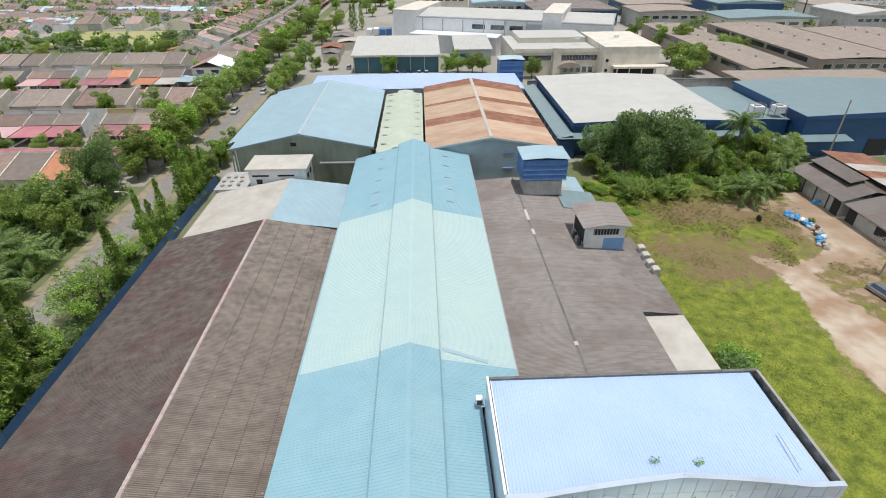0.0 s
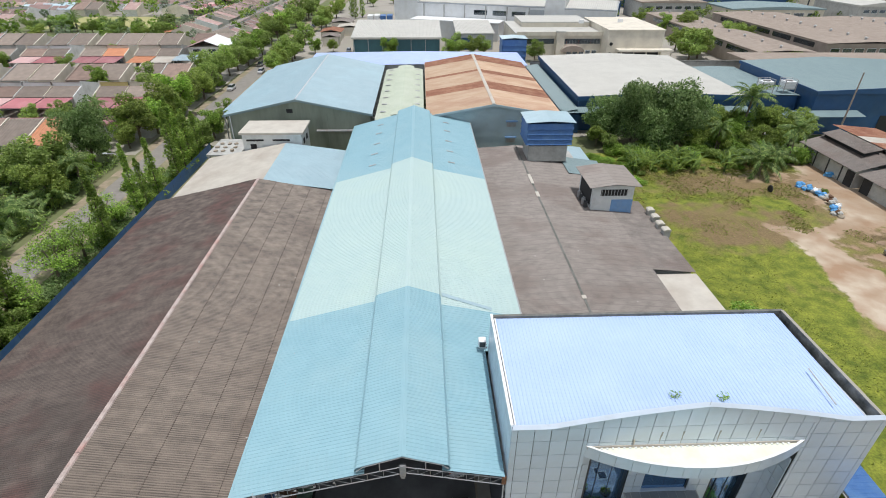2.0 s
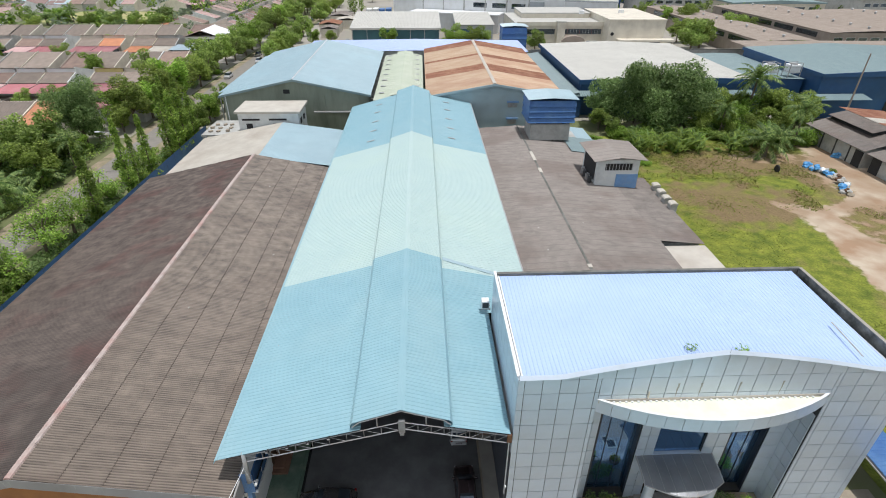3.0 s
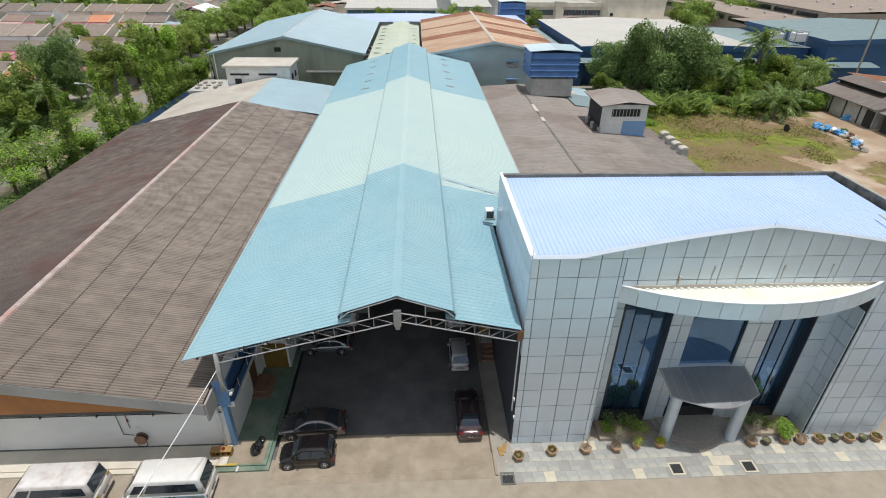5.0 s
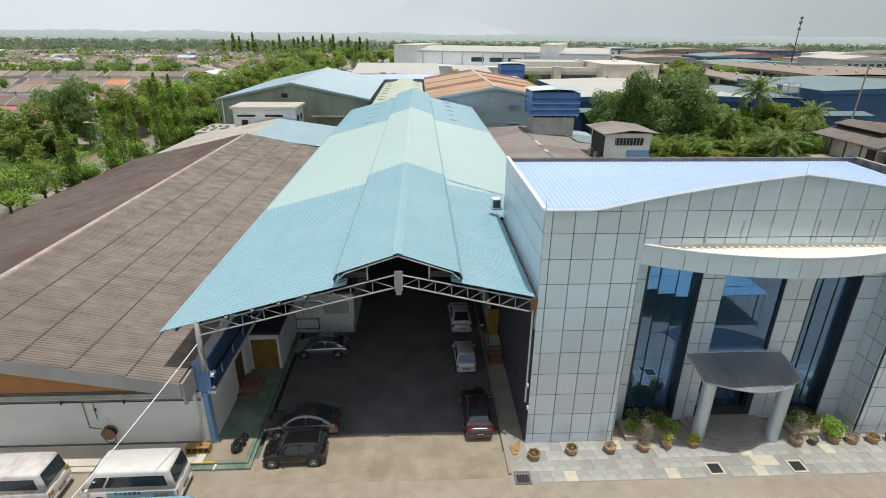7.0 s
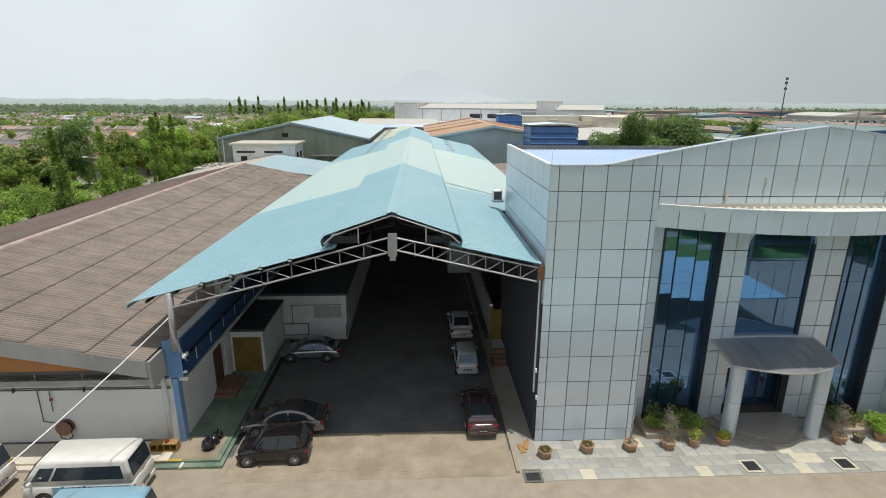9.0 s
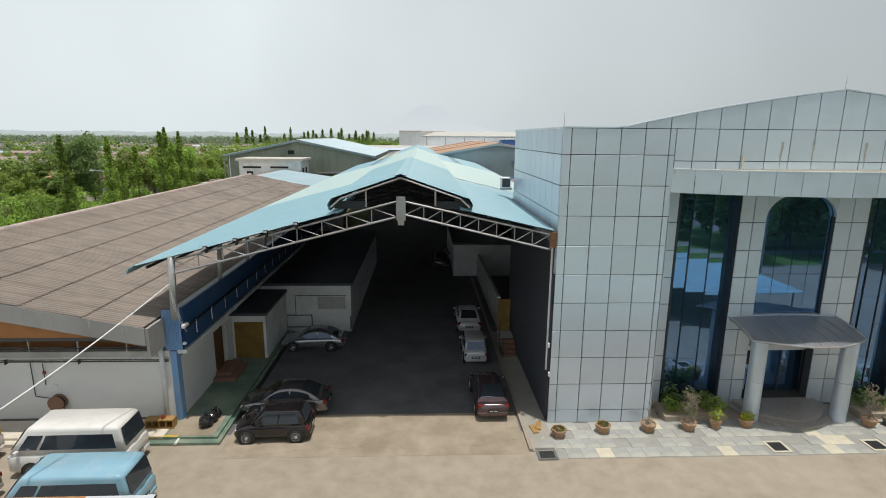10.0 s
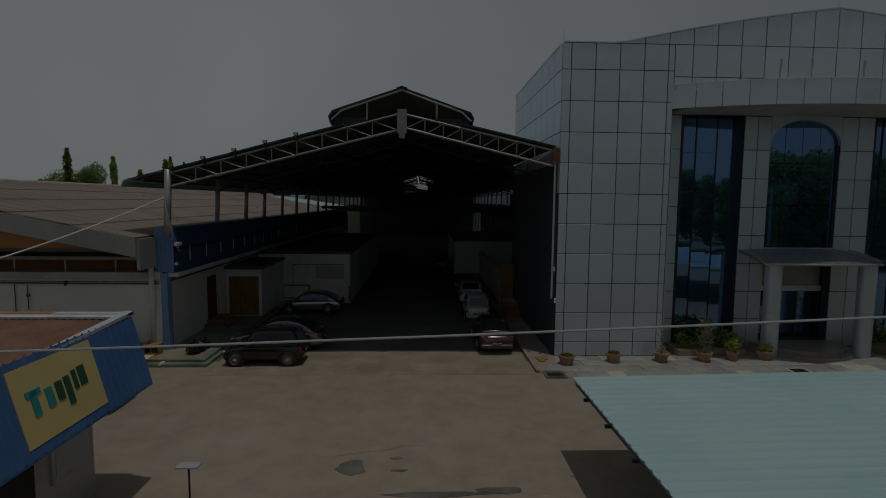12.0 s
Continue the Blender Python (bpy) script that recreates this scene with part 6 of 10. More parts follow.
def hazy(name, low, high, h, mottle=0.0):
    """Far land with the haze put into an emissive colour, palest at its foot or top as given."""
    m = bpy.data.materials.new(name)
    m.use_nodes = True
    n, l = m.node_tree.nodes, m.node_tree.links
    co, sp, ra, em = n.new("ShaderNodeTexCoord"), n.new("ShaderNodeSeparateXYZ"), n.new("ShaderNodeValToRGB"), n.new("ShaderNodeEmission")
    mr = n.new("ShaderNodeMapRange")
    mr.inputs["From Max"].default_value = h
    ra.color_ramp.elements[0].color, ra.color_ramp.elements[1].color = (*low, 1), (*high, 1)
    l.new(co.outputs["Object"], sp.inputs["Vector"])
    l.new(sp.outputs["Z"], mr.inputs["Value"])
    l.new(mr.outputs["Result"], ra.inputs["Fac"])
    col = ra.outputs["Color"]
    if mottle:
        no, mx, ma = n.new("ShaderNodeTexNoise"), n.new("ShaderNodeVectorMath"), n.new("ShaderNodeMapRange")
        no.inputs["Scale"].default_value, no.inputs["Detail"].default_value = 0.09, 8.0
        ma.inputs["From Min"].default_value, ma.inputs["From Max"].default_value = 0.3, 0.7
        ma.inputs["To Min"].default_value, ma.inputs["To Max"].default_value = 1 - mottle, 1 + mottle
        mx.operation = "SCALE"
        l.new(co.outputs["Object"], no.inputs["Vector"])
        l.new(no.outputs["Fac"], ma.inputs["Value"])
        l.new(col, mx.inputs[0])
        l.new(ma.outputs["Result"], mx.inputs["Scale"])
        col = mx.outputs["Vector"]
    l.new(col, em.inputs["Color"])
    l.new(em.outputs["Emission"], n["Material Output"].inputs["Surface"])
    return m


def skyline(label, category, x0, x1, n, y, height, mat):
    """A far silhouette whose outline follows a height function."""
    bm = bmesh.new()
    xs = [x0 + (x1 - x0) * i / n for i in range(n + 1)]
    prism(bm, [(x0, -40)] + [(x, height(x)) for x in xs] + [(x1, -40)], "y", y, y + 20)
    tagged(part("backdrop", bm, mat), label, category, kind="structure")


skyline("far hill backdrop with haze painted into its pale blue glow", "hill", -1500, 1700, 160, 4300, lambda x: 190 * math.exp(-((x - 20) / 260) ** 2) + 95 * math.exp(-((x - 330) / 420) ** 2) + 45 * math.exp(-((x + 420) / 500) ** 2) + 5 * noise.noise(Vector((x * 0.01, 0, 4))) - 10, hazy("painted_haze_hill", (0.68, 0.725, 0.745), (0.625, 0.685, 0.725), 230.0))
skyline("far woodland backdrop with haze painted into its grey-green glow", "woodland", -2600, 2600, 700, 1500, lambda x: 17 + 9 * noise.noise(Vector((x * 0.004, 0, 7))) + 4 * noise.noise(Vector((x * 0.03, 0, 2))) + 2.5 * noise.noise(Vector((x * 0.11, 0, 5))), hazy("painted_haze_woods", (0.44, 0.52, 0.49), (0.57, 0.645, 0.65), 26.0, 0.05))
skyline("green woodland backdrop beyond the last houses, haze painted into its glow", "woodland", -1700, 1700, 900, 760, lambda x: 9 + 3 * noise.noise(Vector((x * 0.006, 0, 1))) + 2.4 * noise.noise(Vector((x * 0.06, 0, 3))) + 1.6 * noise.noise(Vector((x * 0.21, 0, 8))), hazy("painted_haze_trees", (0.33, 0.40, 0.33), (0.46, 0.53, 0.48), 12.0, 0.16))

# ---- plants ----
def leaf_material(name, dark, mid, light, rough=0.55):
    """Foliage whose green changes from leaf to leaf and from plant to plant."""
    m = bpy.data.materials.new(name)
    m.use_nodes = True
    n, l = m.node_tree.nodes, m.node_tree.links
    b = n["Principled BSDF"]
    b.inputs["Roughness"].default_value = rough
    b.inputs["Specular IOR Level"].default_value = 0.3
    ge, oi = n.new("ShaderNodeNewGeometry"), n.new("ShaderNodeObjectInfo")
    ra = n.new("ShaderNodeValToRGB")
    ra.color_ramp.elements[0].color, ra.color_ramp.elements[1].color = (*dark, 1), (*light, 1)
    ra.color_ramp.elements.new(0.55).color = (*mid, 1)
    l.new(ge.outputs["Random Per Island"], ra.inputs["Fac"])
    hs = n.new("ShaderNodeHueSaturation")
    mr = n.new("ShaderNodeMapRange")
    mr.inputs["To Min"].default_value, mr.inputs["To Max"].default_value = 0.75, 1.25
    l.new(oi.outputs["Random"], mr.inputs["Value"])
    l.new(mr.outputs["Result"], hs.inputs["Value"])
    l.new(ra.outputs["Color"], hs.inputs["Color"])
    l.new(hs.outputs["Color"], b.inputs["Base Color"])
    tr = n.new("ShaderNodeBsdfTranslucent")
    l.new(hs.outputs["Color"], tr.inputs["Color"])
    mx = n.new("ShaderNodeMixShader")
    mx.inputs["Fac"].default_value = 0.52
    l.new(b.outputs["BSDF"], mx.inputs[1])
    l.new(tr.outputs["BSDF"], mx.inputs[2])
    l.new(mx.outputs["Shader"], n["Material Output"].inputs["Surface"])
    return m


M_LEAF = leaf_material("broad_leaves", (0.138, 0.209, 0.05), (0.297, 0.413, 0.099), (0.495, 0.605, 0.187))
M_LEAFB = leaf_material("bright_leaves", (0.132, 0.237, 0.039), (0.292, 0.451, 0.077), (0.473, 0.627, 0.143))
M_LEAFO = leaf_material("olive_leaves", (0.137, 0.189, 0.044), (0.26, 0.351, 0.078), (0.442, 0.527, 0.13))
M_STRAW = leaf_material("straw_blades", (0.16, 0.13, 0.05), (0.25, 0.21, 0.085), (0.36, 0.31, 0.14))
M_LEAFD = leaf_material("dark_leaves", (0.11, 0.17, 0.06), (0.215, 0.325, 0.115), (0.37, 0.48, 0.19))
M_LEAFY = leaf_material("yellow_leaves", (0.310, 0.341, 0.031), (0.496, 0.527, 0.046), (0.698, 0.682, 0.078))
M_PALM = leaf_material("palm_fronds", (0.08, 0.14, 0.045), (0.175, 0.27, 0.08), (0.37, 0.45, 0.16))
M_MAST = leaf_material("mast_tree_leaves", (0.12, 0.20, 0.04), (0.27, 0.40, 0.075), (0.46, 0.57, 0.13))
M_DRYLEAF = leaf_material("dry_twigs", (0.28, 0.24, 0.18), (0.40, 0.36, 0.28), (0.52, 0.48, 0.38))
M_GRASS = leaf_material("grass_blades", (0.12, 0.15, 0.03), (0.20, 0.235, 0.045), (0.30, 0.31, 0.085))
# far foliage: haze is mixed into these paler, greyer greens
M_LEAFFAR = leaf_material("haze_pale_leaves", (0.17, 0.22, 0.14), (0.23, 0.295, 0.185), (0.30, 0.375, 0.24))
M_ESTATE = surf("dusty_hardstanding", (0.38, 0.35, 0.31), (0.29, 0.265, 0.23), 0.12, 0.9, bump=0.2, bscale=8, stain=(0.17, 0.19, 0.09), sscale=0.03, samt=0.6)
M_BARK = surf("grey_brown_bark", (0.20, 0.16, 0.12), (0.13, 0.10, 0.075), 4.0, 0.95, bump=0.5, bscale=12)


def leaf_mesh(name, pts, size, mat, rs, droop=0.0, thin=0.55):
    """Small folded leaves at the given points, each its own island."""
    n = len(pts)
    pts = np.asarray(pts)
    d = rs.normal(size=(n, 3))
    up = rs.normal(size=(n, 3)) + np.array([0, 0, 1.3 if abs(droop) < 0.8 else 0.0])   # most leaves turn to the light
    d[:, 2] = d[:, 2] * 0.6 - droop
    if abs(droop) < 0.8:
        up /= np.linalg.norm(up, axis=1)[:, None]
        d -= up * np.sum(d * up, axis=1)[:, None]
    d /= np.linalg.norm(d, axis=1)[:, None]
    e = np.cross(d, up)
    e /= np.linalg.norm(e, axis=1)[:, None]
    s = size * rs.uniform(0.6, 1.35, size=(n, 1))
    v = np.stack([pts - d * s * 0.5, pts + e * s * thin * 0.5, pts + d * s * 0.5, pts - e * s * thin * 0.5], 1).reshape(-1, 3)
    f = np.arange(4 * n).reshape(n, 4)
    me = bpy.data.meshes.new(name)
    me.from_pydata(v.tolist(), [], f.tolist())
    me.materials.append(mat)
    return me


def crown_points(rs, blobs, per):
    """Points near the skins of several uneven clumps."""
    out = []
    for cx, cy, cz, r, sz in blobs:
        n = int(per * r * r)
        d = rs.normal(size=(n, 3))
        d /= np.linalg.norm(d, axis=1)[:, None]
        k = rs.uniform(0.35, 1.0, size=(n, 1)) ** 0.5 * (1 + 0.18 * np.sin(5 * d[:, :1] + 3 * d[:, 1:2] * 2 + cx))
        p = d * k * r
        p[:, 2] *= sz
        p += np.array([cx, cy, cz])
        out.append(p)
    return np.concatenate(out)


def limb_mesh(bm, base, tops, r):
    for t in tops:
        mid = Vector(base).lerp(Vector(t), 0.55) + Vector((0, 0, 0.3))
        tube(bm, base, mid, r * 0.6, r * 0.35, 6, False)
        tube(bm, mid, t, r * 0.35, r * 0.1, 5, False)


def make_tree(name, label, seed, h, spread, mat, leaf, nblob, per, trunk_h, flat=0.75, cat="tree"):
    rs = np.random.RandomState(seed)
    t = thing(name, 0, 0, 0, label, cat)
    blobs = []
    for i in range(nblob):
        a, q = rs.uniform(0, 2 * math.pi), rs.uniform(0.1, 1.0) ** 0.6
        z = rs.uniform(trunk_h, h * 0.88)
        lim = spread * math.sqrt(max(0.1, 1 - ((z - (trunk_h + h) * 0.5) / (h - trunk_h) * 1.5) ** 2))
        blobs.append((lim * q * math.cos(a) * 0.8, lim * q * math.sin(a) * 0.8, z, spread * rs.uniform(0.26, 0.5), flat * rs.uniform(0.75, 1.1)))
    bm = bmesh.new()
    tube(bm, (0, 0, -0.1), (0.1, 0.05, trunk_h), 0.035 * h, 0.022 * h, 8)
    limb_mesh(bm, (0.1, 0.05, trunk_h * 0.9), [b[:3] for b in blobs[:9]], 0.03 * h)
    part("trunk", bm, M_BARK, t)
    ob = new("crown", leaf_mesh("crown", crown_points(rs, blobs, per), leaf, mat, rs, 0.1))
    ob.parent = t
    return t


def make_mast_tree(seed, h, r):
    """A narrow column of drooping leaves."""
    rs = np.random.RandomState(seed)
    t = thing("mast_tree", 0, 0, 0, "tall narrow mast tree with drooping bright green leaves", "tree")
    bm = bmesh.new()
    tube(bm, (0, 0, -0.1), (0, 0, h * 0.9), 0.14, 0.03, 7)
    part("trunk", bm, M_BARK, t)
    n = int(210 * h)
    z = rs.uniform(0.5, h, n)
    prof = r * np.clip(1.15 - (z / h) ** 1.6, 0.06, 1) * np.clip(z / (0.14 * h), 0.4, 1)
    lump = 1 + 0.3 * np.sin(z * 2.3 + seed) + 0.15 * np.sin(z * 5.1)
    a = rs.uniform(0, 2 * math.pi, n)
    q = prof * lump * rs.uniform(0.35, 1.0, n) ** 0.5 * (1 + 0.25 * np.sin(3 * a + z))
    pts = np.stack([q * np.cos(a), q * np.sin(a), z], 1)
    ob = new("crown", leaf_mesh("crown", pts, 0.42, M_MAST, rs, 0.6, 0.32))
    ob.parent = t
    return t


def make_palm(name, label, seed, h, nf, fl, mat, droop=1.0, trunk_r=0.16):
    """A palm: ringed trunk and arching fronds of many leaflets."""
    rs = np.random.RandomState(seed)
    t = thing(name, 0, 0, 0, label, "palm")
    bm = bmesh.new()
    z, x = 0.0, 0.0
    while z < h:
        nx = x + 0.05 * math.sin(z)
        tube(bm, (x, 0, z - 0.02), (nx, 0, z + 0.5), trunk_r * 1.06, trunk_r * 0.94, 8, False)
        z, x = z + 0.5, nx
    part("trunk", bm, M_BARK, t)
    for k in range(nf):
        a, up = 2 * math.pi * k / nf + rs.uniform(-0.2, 0.2), 1.35 - 1.75 * rs.rand() ** 1.2
        vs, fs = [], []
        prev = None
        L = fl * rs.uniform(0.85, 1.1)
        pos, ang = Vector((x, 0, h)), up
        for s in range(22):
            u = s / 21
            ang = up - droop * 1.7 * u ** 1.4
            step = Vector((math.cos(a) * math.cos(ang), math.sin(a) * math.cos(ang), math.sin(ang))) * (L / 21)
            side = Vector((-math.sin(a), math.cos(a), 0))
            pos = pos + step
            ll = 0.2 * fl * math.sin(math.pi * min(1, u * 0.92 + 0.1)) ** 0.7 + 0.05
            for sg in (-1, 1):
                tip = pos + side * sg * ll * 0.85 + step * 2.0 + Vector((0, 0, -ll * (0.35 + 0.45 * rs.rand())))
                i = len(vs)
                vs += [pos - step * 0.1, pos + step * 1.0, tip]
                fs.append((i, i + 1, i + 2))
        me = bpy.data.meshes.new("frond")
        me.from_pydata([tuple(v) for v in vs], [], fs)
        me.materials.append(mat)
        ob = new("frond", me)
        ob.parent = t
    return t


def join_fronds(t):
    """Turns the fronds of a far palm into one crown mesh."""
    vs, fs = [], []
    for ob in [c for c in t.children if c.name.startswith("frond")]:
        base = len(vs)
        vs += [tuple(v.co) for v in ob.data.vertices]
        fs += [tuple(base + i for i in p.vertices) for p in ob.data.polygons]
        mat = ob.data.materials[0]
        bpy.data.objects.remove(ob)
    me = bpy.data.meshes.new("crown")
    me.from_pydata(vs, [], fs)
    me.materials.append(mat)
    new("crown", me).parent = t
    return t


def make_banana(seed):
    rs = np.random.RandomState(seed)
    t = thing("banana_plant", 0, 0, 0, "clump of banana plants with torn arching leaves", "plant")
    for k in range(rs.randint(18, 24)):
        a, lean = rs.uniform(0, 6.3), rs.uniform(0.7, 1.25)
        bx, by = rs.uniform(-0.8, 0.8, 2)
        L, w = rs.uniform(1.8, 3.2), rs.uniform(0.09, 0.17)
        vs, fs = [], []
        pos, z0 = Vector((bx, by, rs.uniform(0.3, 1.2))), 0
        for s in range(9):
            u = s / 8
            ang = lean - 1.5 * u ** 2
            step = Vector((math.cos(a) * math.cos(ang), math.sin(a) * math.cos(ang), math.sin(ang))) * (L / 8)
            side = Vector((-math.sin(a), math.cos(a), 0.15))
            ww = w * math.sin(math.pi * min(1, 0.12 + 0.86 * u))
            vs += [pos - side * ww, pos + Vector((0, 0, -0.06)), pos + side * ww]
            pos = pos + step
        for s in range(8):
            i = 3 * s
            fs += [(i, i + 1, i + 4, i + 3), (i + 1, i + 2, i + 5, i + 4)]
        me = bpy.data.meshes.new("leaf")
        me.from_pydata([tuple(v) for v in vs], [], fs)
        me.materials.append(M_LEAFO if k % 3 else M_PALM)
        ob = new("leaf", me)
        ob.parent = t
    bm = bmesh.new()
    tube(bm, (0, 0, 0), (0.05, 0, 1.4), 0.14, 0.08, 7)
    part("stem", bm, M_PALM, t)
    return t


def make_shrub(seed, r, h, mat, leaf=0.22, label="dense leafy green shrub growing wild", per=420):
    rs = np.random.RandomState(seed)
    t = thing("shrub", 0, 0, 0, label, "shrub")
    blobs = [(rs.uniform(-0.6, 0.6) * r, rs.uniform(-0.6, 0.6) * r, h * rs.uniform(0.3, 0.7), r * rs.uniform(0.4, 0.65), h / r * 0.55) for _ in range(7)]
    bm = bmesh.new()
    limb_mesh(bm, (0, 0, 0), [b[:3] for b in blobs], 0.06)
    part("stem", bm, M_BARK, t)
    ob = new("leaves", leaf_mesh("leaves", crown_points(rs, blobs, per), leaf, mat, rs))
    ob.parent = t
    return t


KINDS = {
    "round": [make_tree("roadside_tree", "leafy green roadside tree with a rounded crown", s, 8.0, 3.6, m, 0.42, 15, 190, 2.4) for s, m in ((1, M_LEAF), (2, M_LEAFB), (3, M_LEAF), (7, M_LEAFO))],
    "big": [make_tree("large_tree", "large dark green tree with a broad dense crown", 4, 12.5, 6.2, M_LEAFD, 0.5, 24, 120, 3.0, 0.8), make_tree("large_tree", "large dark green tree with a broad dense crown", 5, 11.5, 5.6, M_LEAFD, 0.5, 22, 120, 2.5, 0.8)],
    "open": [make_tree("open_tree", "tree with a thin open crown of light leaves", 6, 5.5, 3.0, M_LEAFB, 0.24, 12, 110, 1.6, 0.55)],
    "mast": [make_mast_tree(s, 10.0, r) for s, r in ((11, 0.9), (12, 1.15), (13, 0.72))],
    "coco": [make_palm("coconut_palm", "coconut palm with arching feathery fronds", s, 7.5, 26, 3.7, M_PALM, 0.72) for s in (21, 22)],
    "farcoco": [join_fronds(make_palm("far_palm", "coconut palm among the far houses", s, 7.5, 22, 3.7, M_PALM, 0.72)) for s in (25, 26)],
    "faroil": [join_fronds(make_palm("far_palm", "low palm with drooping fronds across the road", 27, 2.4, 24, 4.2, M_PALM, 0.72, 0.3))],
    "oil": [make_palm("oil_palm", "low palm with long drooping dark fronds", s, 2.4, 26, 4.2, M_PALM, 0.72, 0.3) for s in (23, 24)],
    "banana": [make_banana(s) for s in (31, 32, 33)],
    "yellow": [make_shrub(44, 1.5, 1.3, M_LEAFY, 0.2, "low rounded bush with yellow-green leaves")],
    "shrub": [make_shrub(41, 1.4, 1.6, M_LEAF), make_shrub(42, 1.8, 2.0, M_LEAFB), make_shrub(43, 1.6, 2.2, M_LEAFD)],
}
USED = set()


def plant(kind, x, y, s=1.0, which=None, z=0.0, sz=None):
    """Puts a plant of a kind at a place; the first of each mesh is the model itself."""
    k = rng.randrange(len(KINDS[kind])) if which is None else which
    src = KINDS[kind][k]
    m = pose(x, y, z, 0, 0, rng.uniform(0, 360)) @ Matrix.Diagonal((s, s, sz or s, 1))
    if (kind, k) in USED:
        return copy_thing(src, m)
    USED.add((kind, k))
    src.matrix_basis = m
    return src


rng = random.Random(5)
plant("round", 300, 640, 1.0, 0); plant("round", 330, 650, 1.0, 1); plant("round", 360, 640, 1.0, 2); plant("round", 390, 640, 1.0, 3)
# verge between fence and road
for x, y, s in ((-43.4, 64.2, 1.22), (-43.2, 73.0, 0.98), (-43.2, 75.6, 0.89), (-43.2, 79.6, 1.06), (-43.6, 88.0, 1.2), (-43.4, 91.0, 1.24), (-43.2, 93.6, 1.22), (-44.6, 91.8, 1.1), (-44.4, 96.4, 1.05), (-43.8, 99.0, 1.0), (-45.0, 95.0, 1.15), (-45.2, 44, 1.1), (-44.3, 40.5, 0.95), (-44.8, 67.0, 0.8)):
    plant("mast", x, y, s)
for x, y, s in ((-46.5, 57.5, 1.15), (-47.2, 60.5, 1.1), (-46, 62.5, 1.0), (-47, 71, 0.9), (-45.5, 49, 1.0), (-47, 66, 0.9)):
    plant("open", x, y, s)
for x, y, s in ((-45, 36, 0.8), (-46.5, 32, 0.9), (-45.5, 84, 0.55), (-46.5, 79, 0.6), (-46, 103, 0.8), (-46.5, 108, 0.7), (-45, 113, 0.7), (-46, 28, 0.9)):
    plant("round", x, y, s)
for k in range(34):
    plant("shrub", rng.uniform(-46.0, -43.3), rng.uniform(30, 105), rng.uniform(0.45, 0.85))
for x, y, s in ((-45.4, 45.8, 1.15), (-45.6, 48.6, 1.1), (-47.0, 51.0, 1.15), (-48.0, 48.5, 1.25), (-47.0, 46.2, 1.1), (-44.6, 42.6, 1.0), (-46.6, 43.4, 1.2), (-48.2, 45.0, 1.2), (-46.0, 40.4, 1.1), (-47.8, 41.5, 1.15)):
    plant("mast", x, y, s)
for x, y, s in ((-44.2, 46.6, 0.42), (-44.4, 44.4, 0.4), (-44.8, 40.0, 0.5), (-46.6, 72.2, 0.42), (-44.6, 50.0, 0.36)):
    plant("round", x, y, s, 0)
for k in range(22):
    plant("shrub", -43.5 + rng.uniform(-0.4, 0.3), rng.choice((rng.uniform(24, 50), rng.uniform(62, 84))), rng.uniform(0.7, 1.05), rng.choice((0, 2)))
# far side of the road
for x, y, s in ((-63.5, 85.8, 0.85), (-68.5, 88.5, 0.75), (-77, 92, 0.65), (-84, 91, 0.65), (-72, 80, 0.75), (-80, 83, 0.75), (-91, 86, 0.8), (-75, 70, 0.75), (-61, 46, 0.75), (-66, 41, 0.8), (-59.5, 37, 0.7), (-73, 50, 0.8), (-79, 60, 0.75), (-68, 54, 0.6), (-86, 72, 0.8), (-60.2, 92, 0.5), (-59.5, 104, 0.65), (-62.5, 100.5, 0.55)):
    plant("round", x, y, s)
for x, y, s in ((-44.5, 102, 0.75), (-44.8, 110, 0.8), (-44.3, 118, 0.75), (-44.5, 38, 0.6)):
    plant("round", x, y, s, rng.choice((0, 1, 1)))
for x, y, s in ((-64, 105, 0.75), (-72, 118, 0.7), (-60.5, 47, 0.8), (-70.5, 75, 0.7), (-81, 78, 0.8), (-110, 119.5, 0.7)):
    plant("farcoco", x, y, s)
plant("coco", -57.2, 83.5, 0.7, 1)
for x, y, s in ((-59.2, 62, 1.0), (-63.5, 66.5, 1.15), (-59, 56, 1.0), (-65, 60, 1.0), (-69, 64, 1.0), (-60, 70.5, 1.0), (-65.5, 73, 1.0), (-58.5, 50, 0.9), (-58.8, 77.5, 0.75), (-71, 57, 1.0)):
    plant("faroil", x, y, s)
plant("big", -61.5, 95.0, 0.66, 0, 0.0, 0.98)
plant("round", -62.5, 84.0, 1.25, 2); plant("round", -60.0, 79.0, 0.9, 3); plant("round", -65.5, 88.0, 1.05, 0)
for x, y, s in ((-88.5, 120.6, 0.6), (-82.5, 120.8, 0.64), (-97, 120, 0.65)):
    plant("round", x, y, s, 0)
for x, y, s in ((-86.0, 118.6, 1.3), (-85.0, 118.2, 1.1)):
    plant("yellow", x, y, s)
for k in range(56):
    plant("shrub", rng.uniform(-76, -57.5), rng.uniform(40, 94), rng.uniform(0.8, 1.5), rng.choice((0, 2, 2, 1)))
for x, y, s in ((-66.5, 83.5, 0.8), (-70.5, 85.5, 0.85), (-61.0, 88.5, 0.7), (-74.5, 87, 0.75), (-66, 91.5, 0.65), (-60.0, 81, 0.6)):
    plant("round", x, y, s, rng.choice((0, 2, 3)))
for k in range(9):
    plant("banana", rng.uniform(-68, -58), rng.uniform(74, 98), rng.uniform(0.7, 1.0))
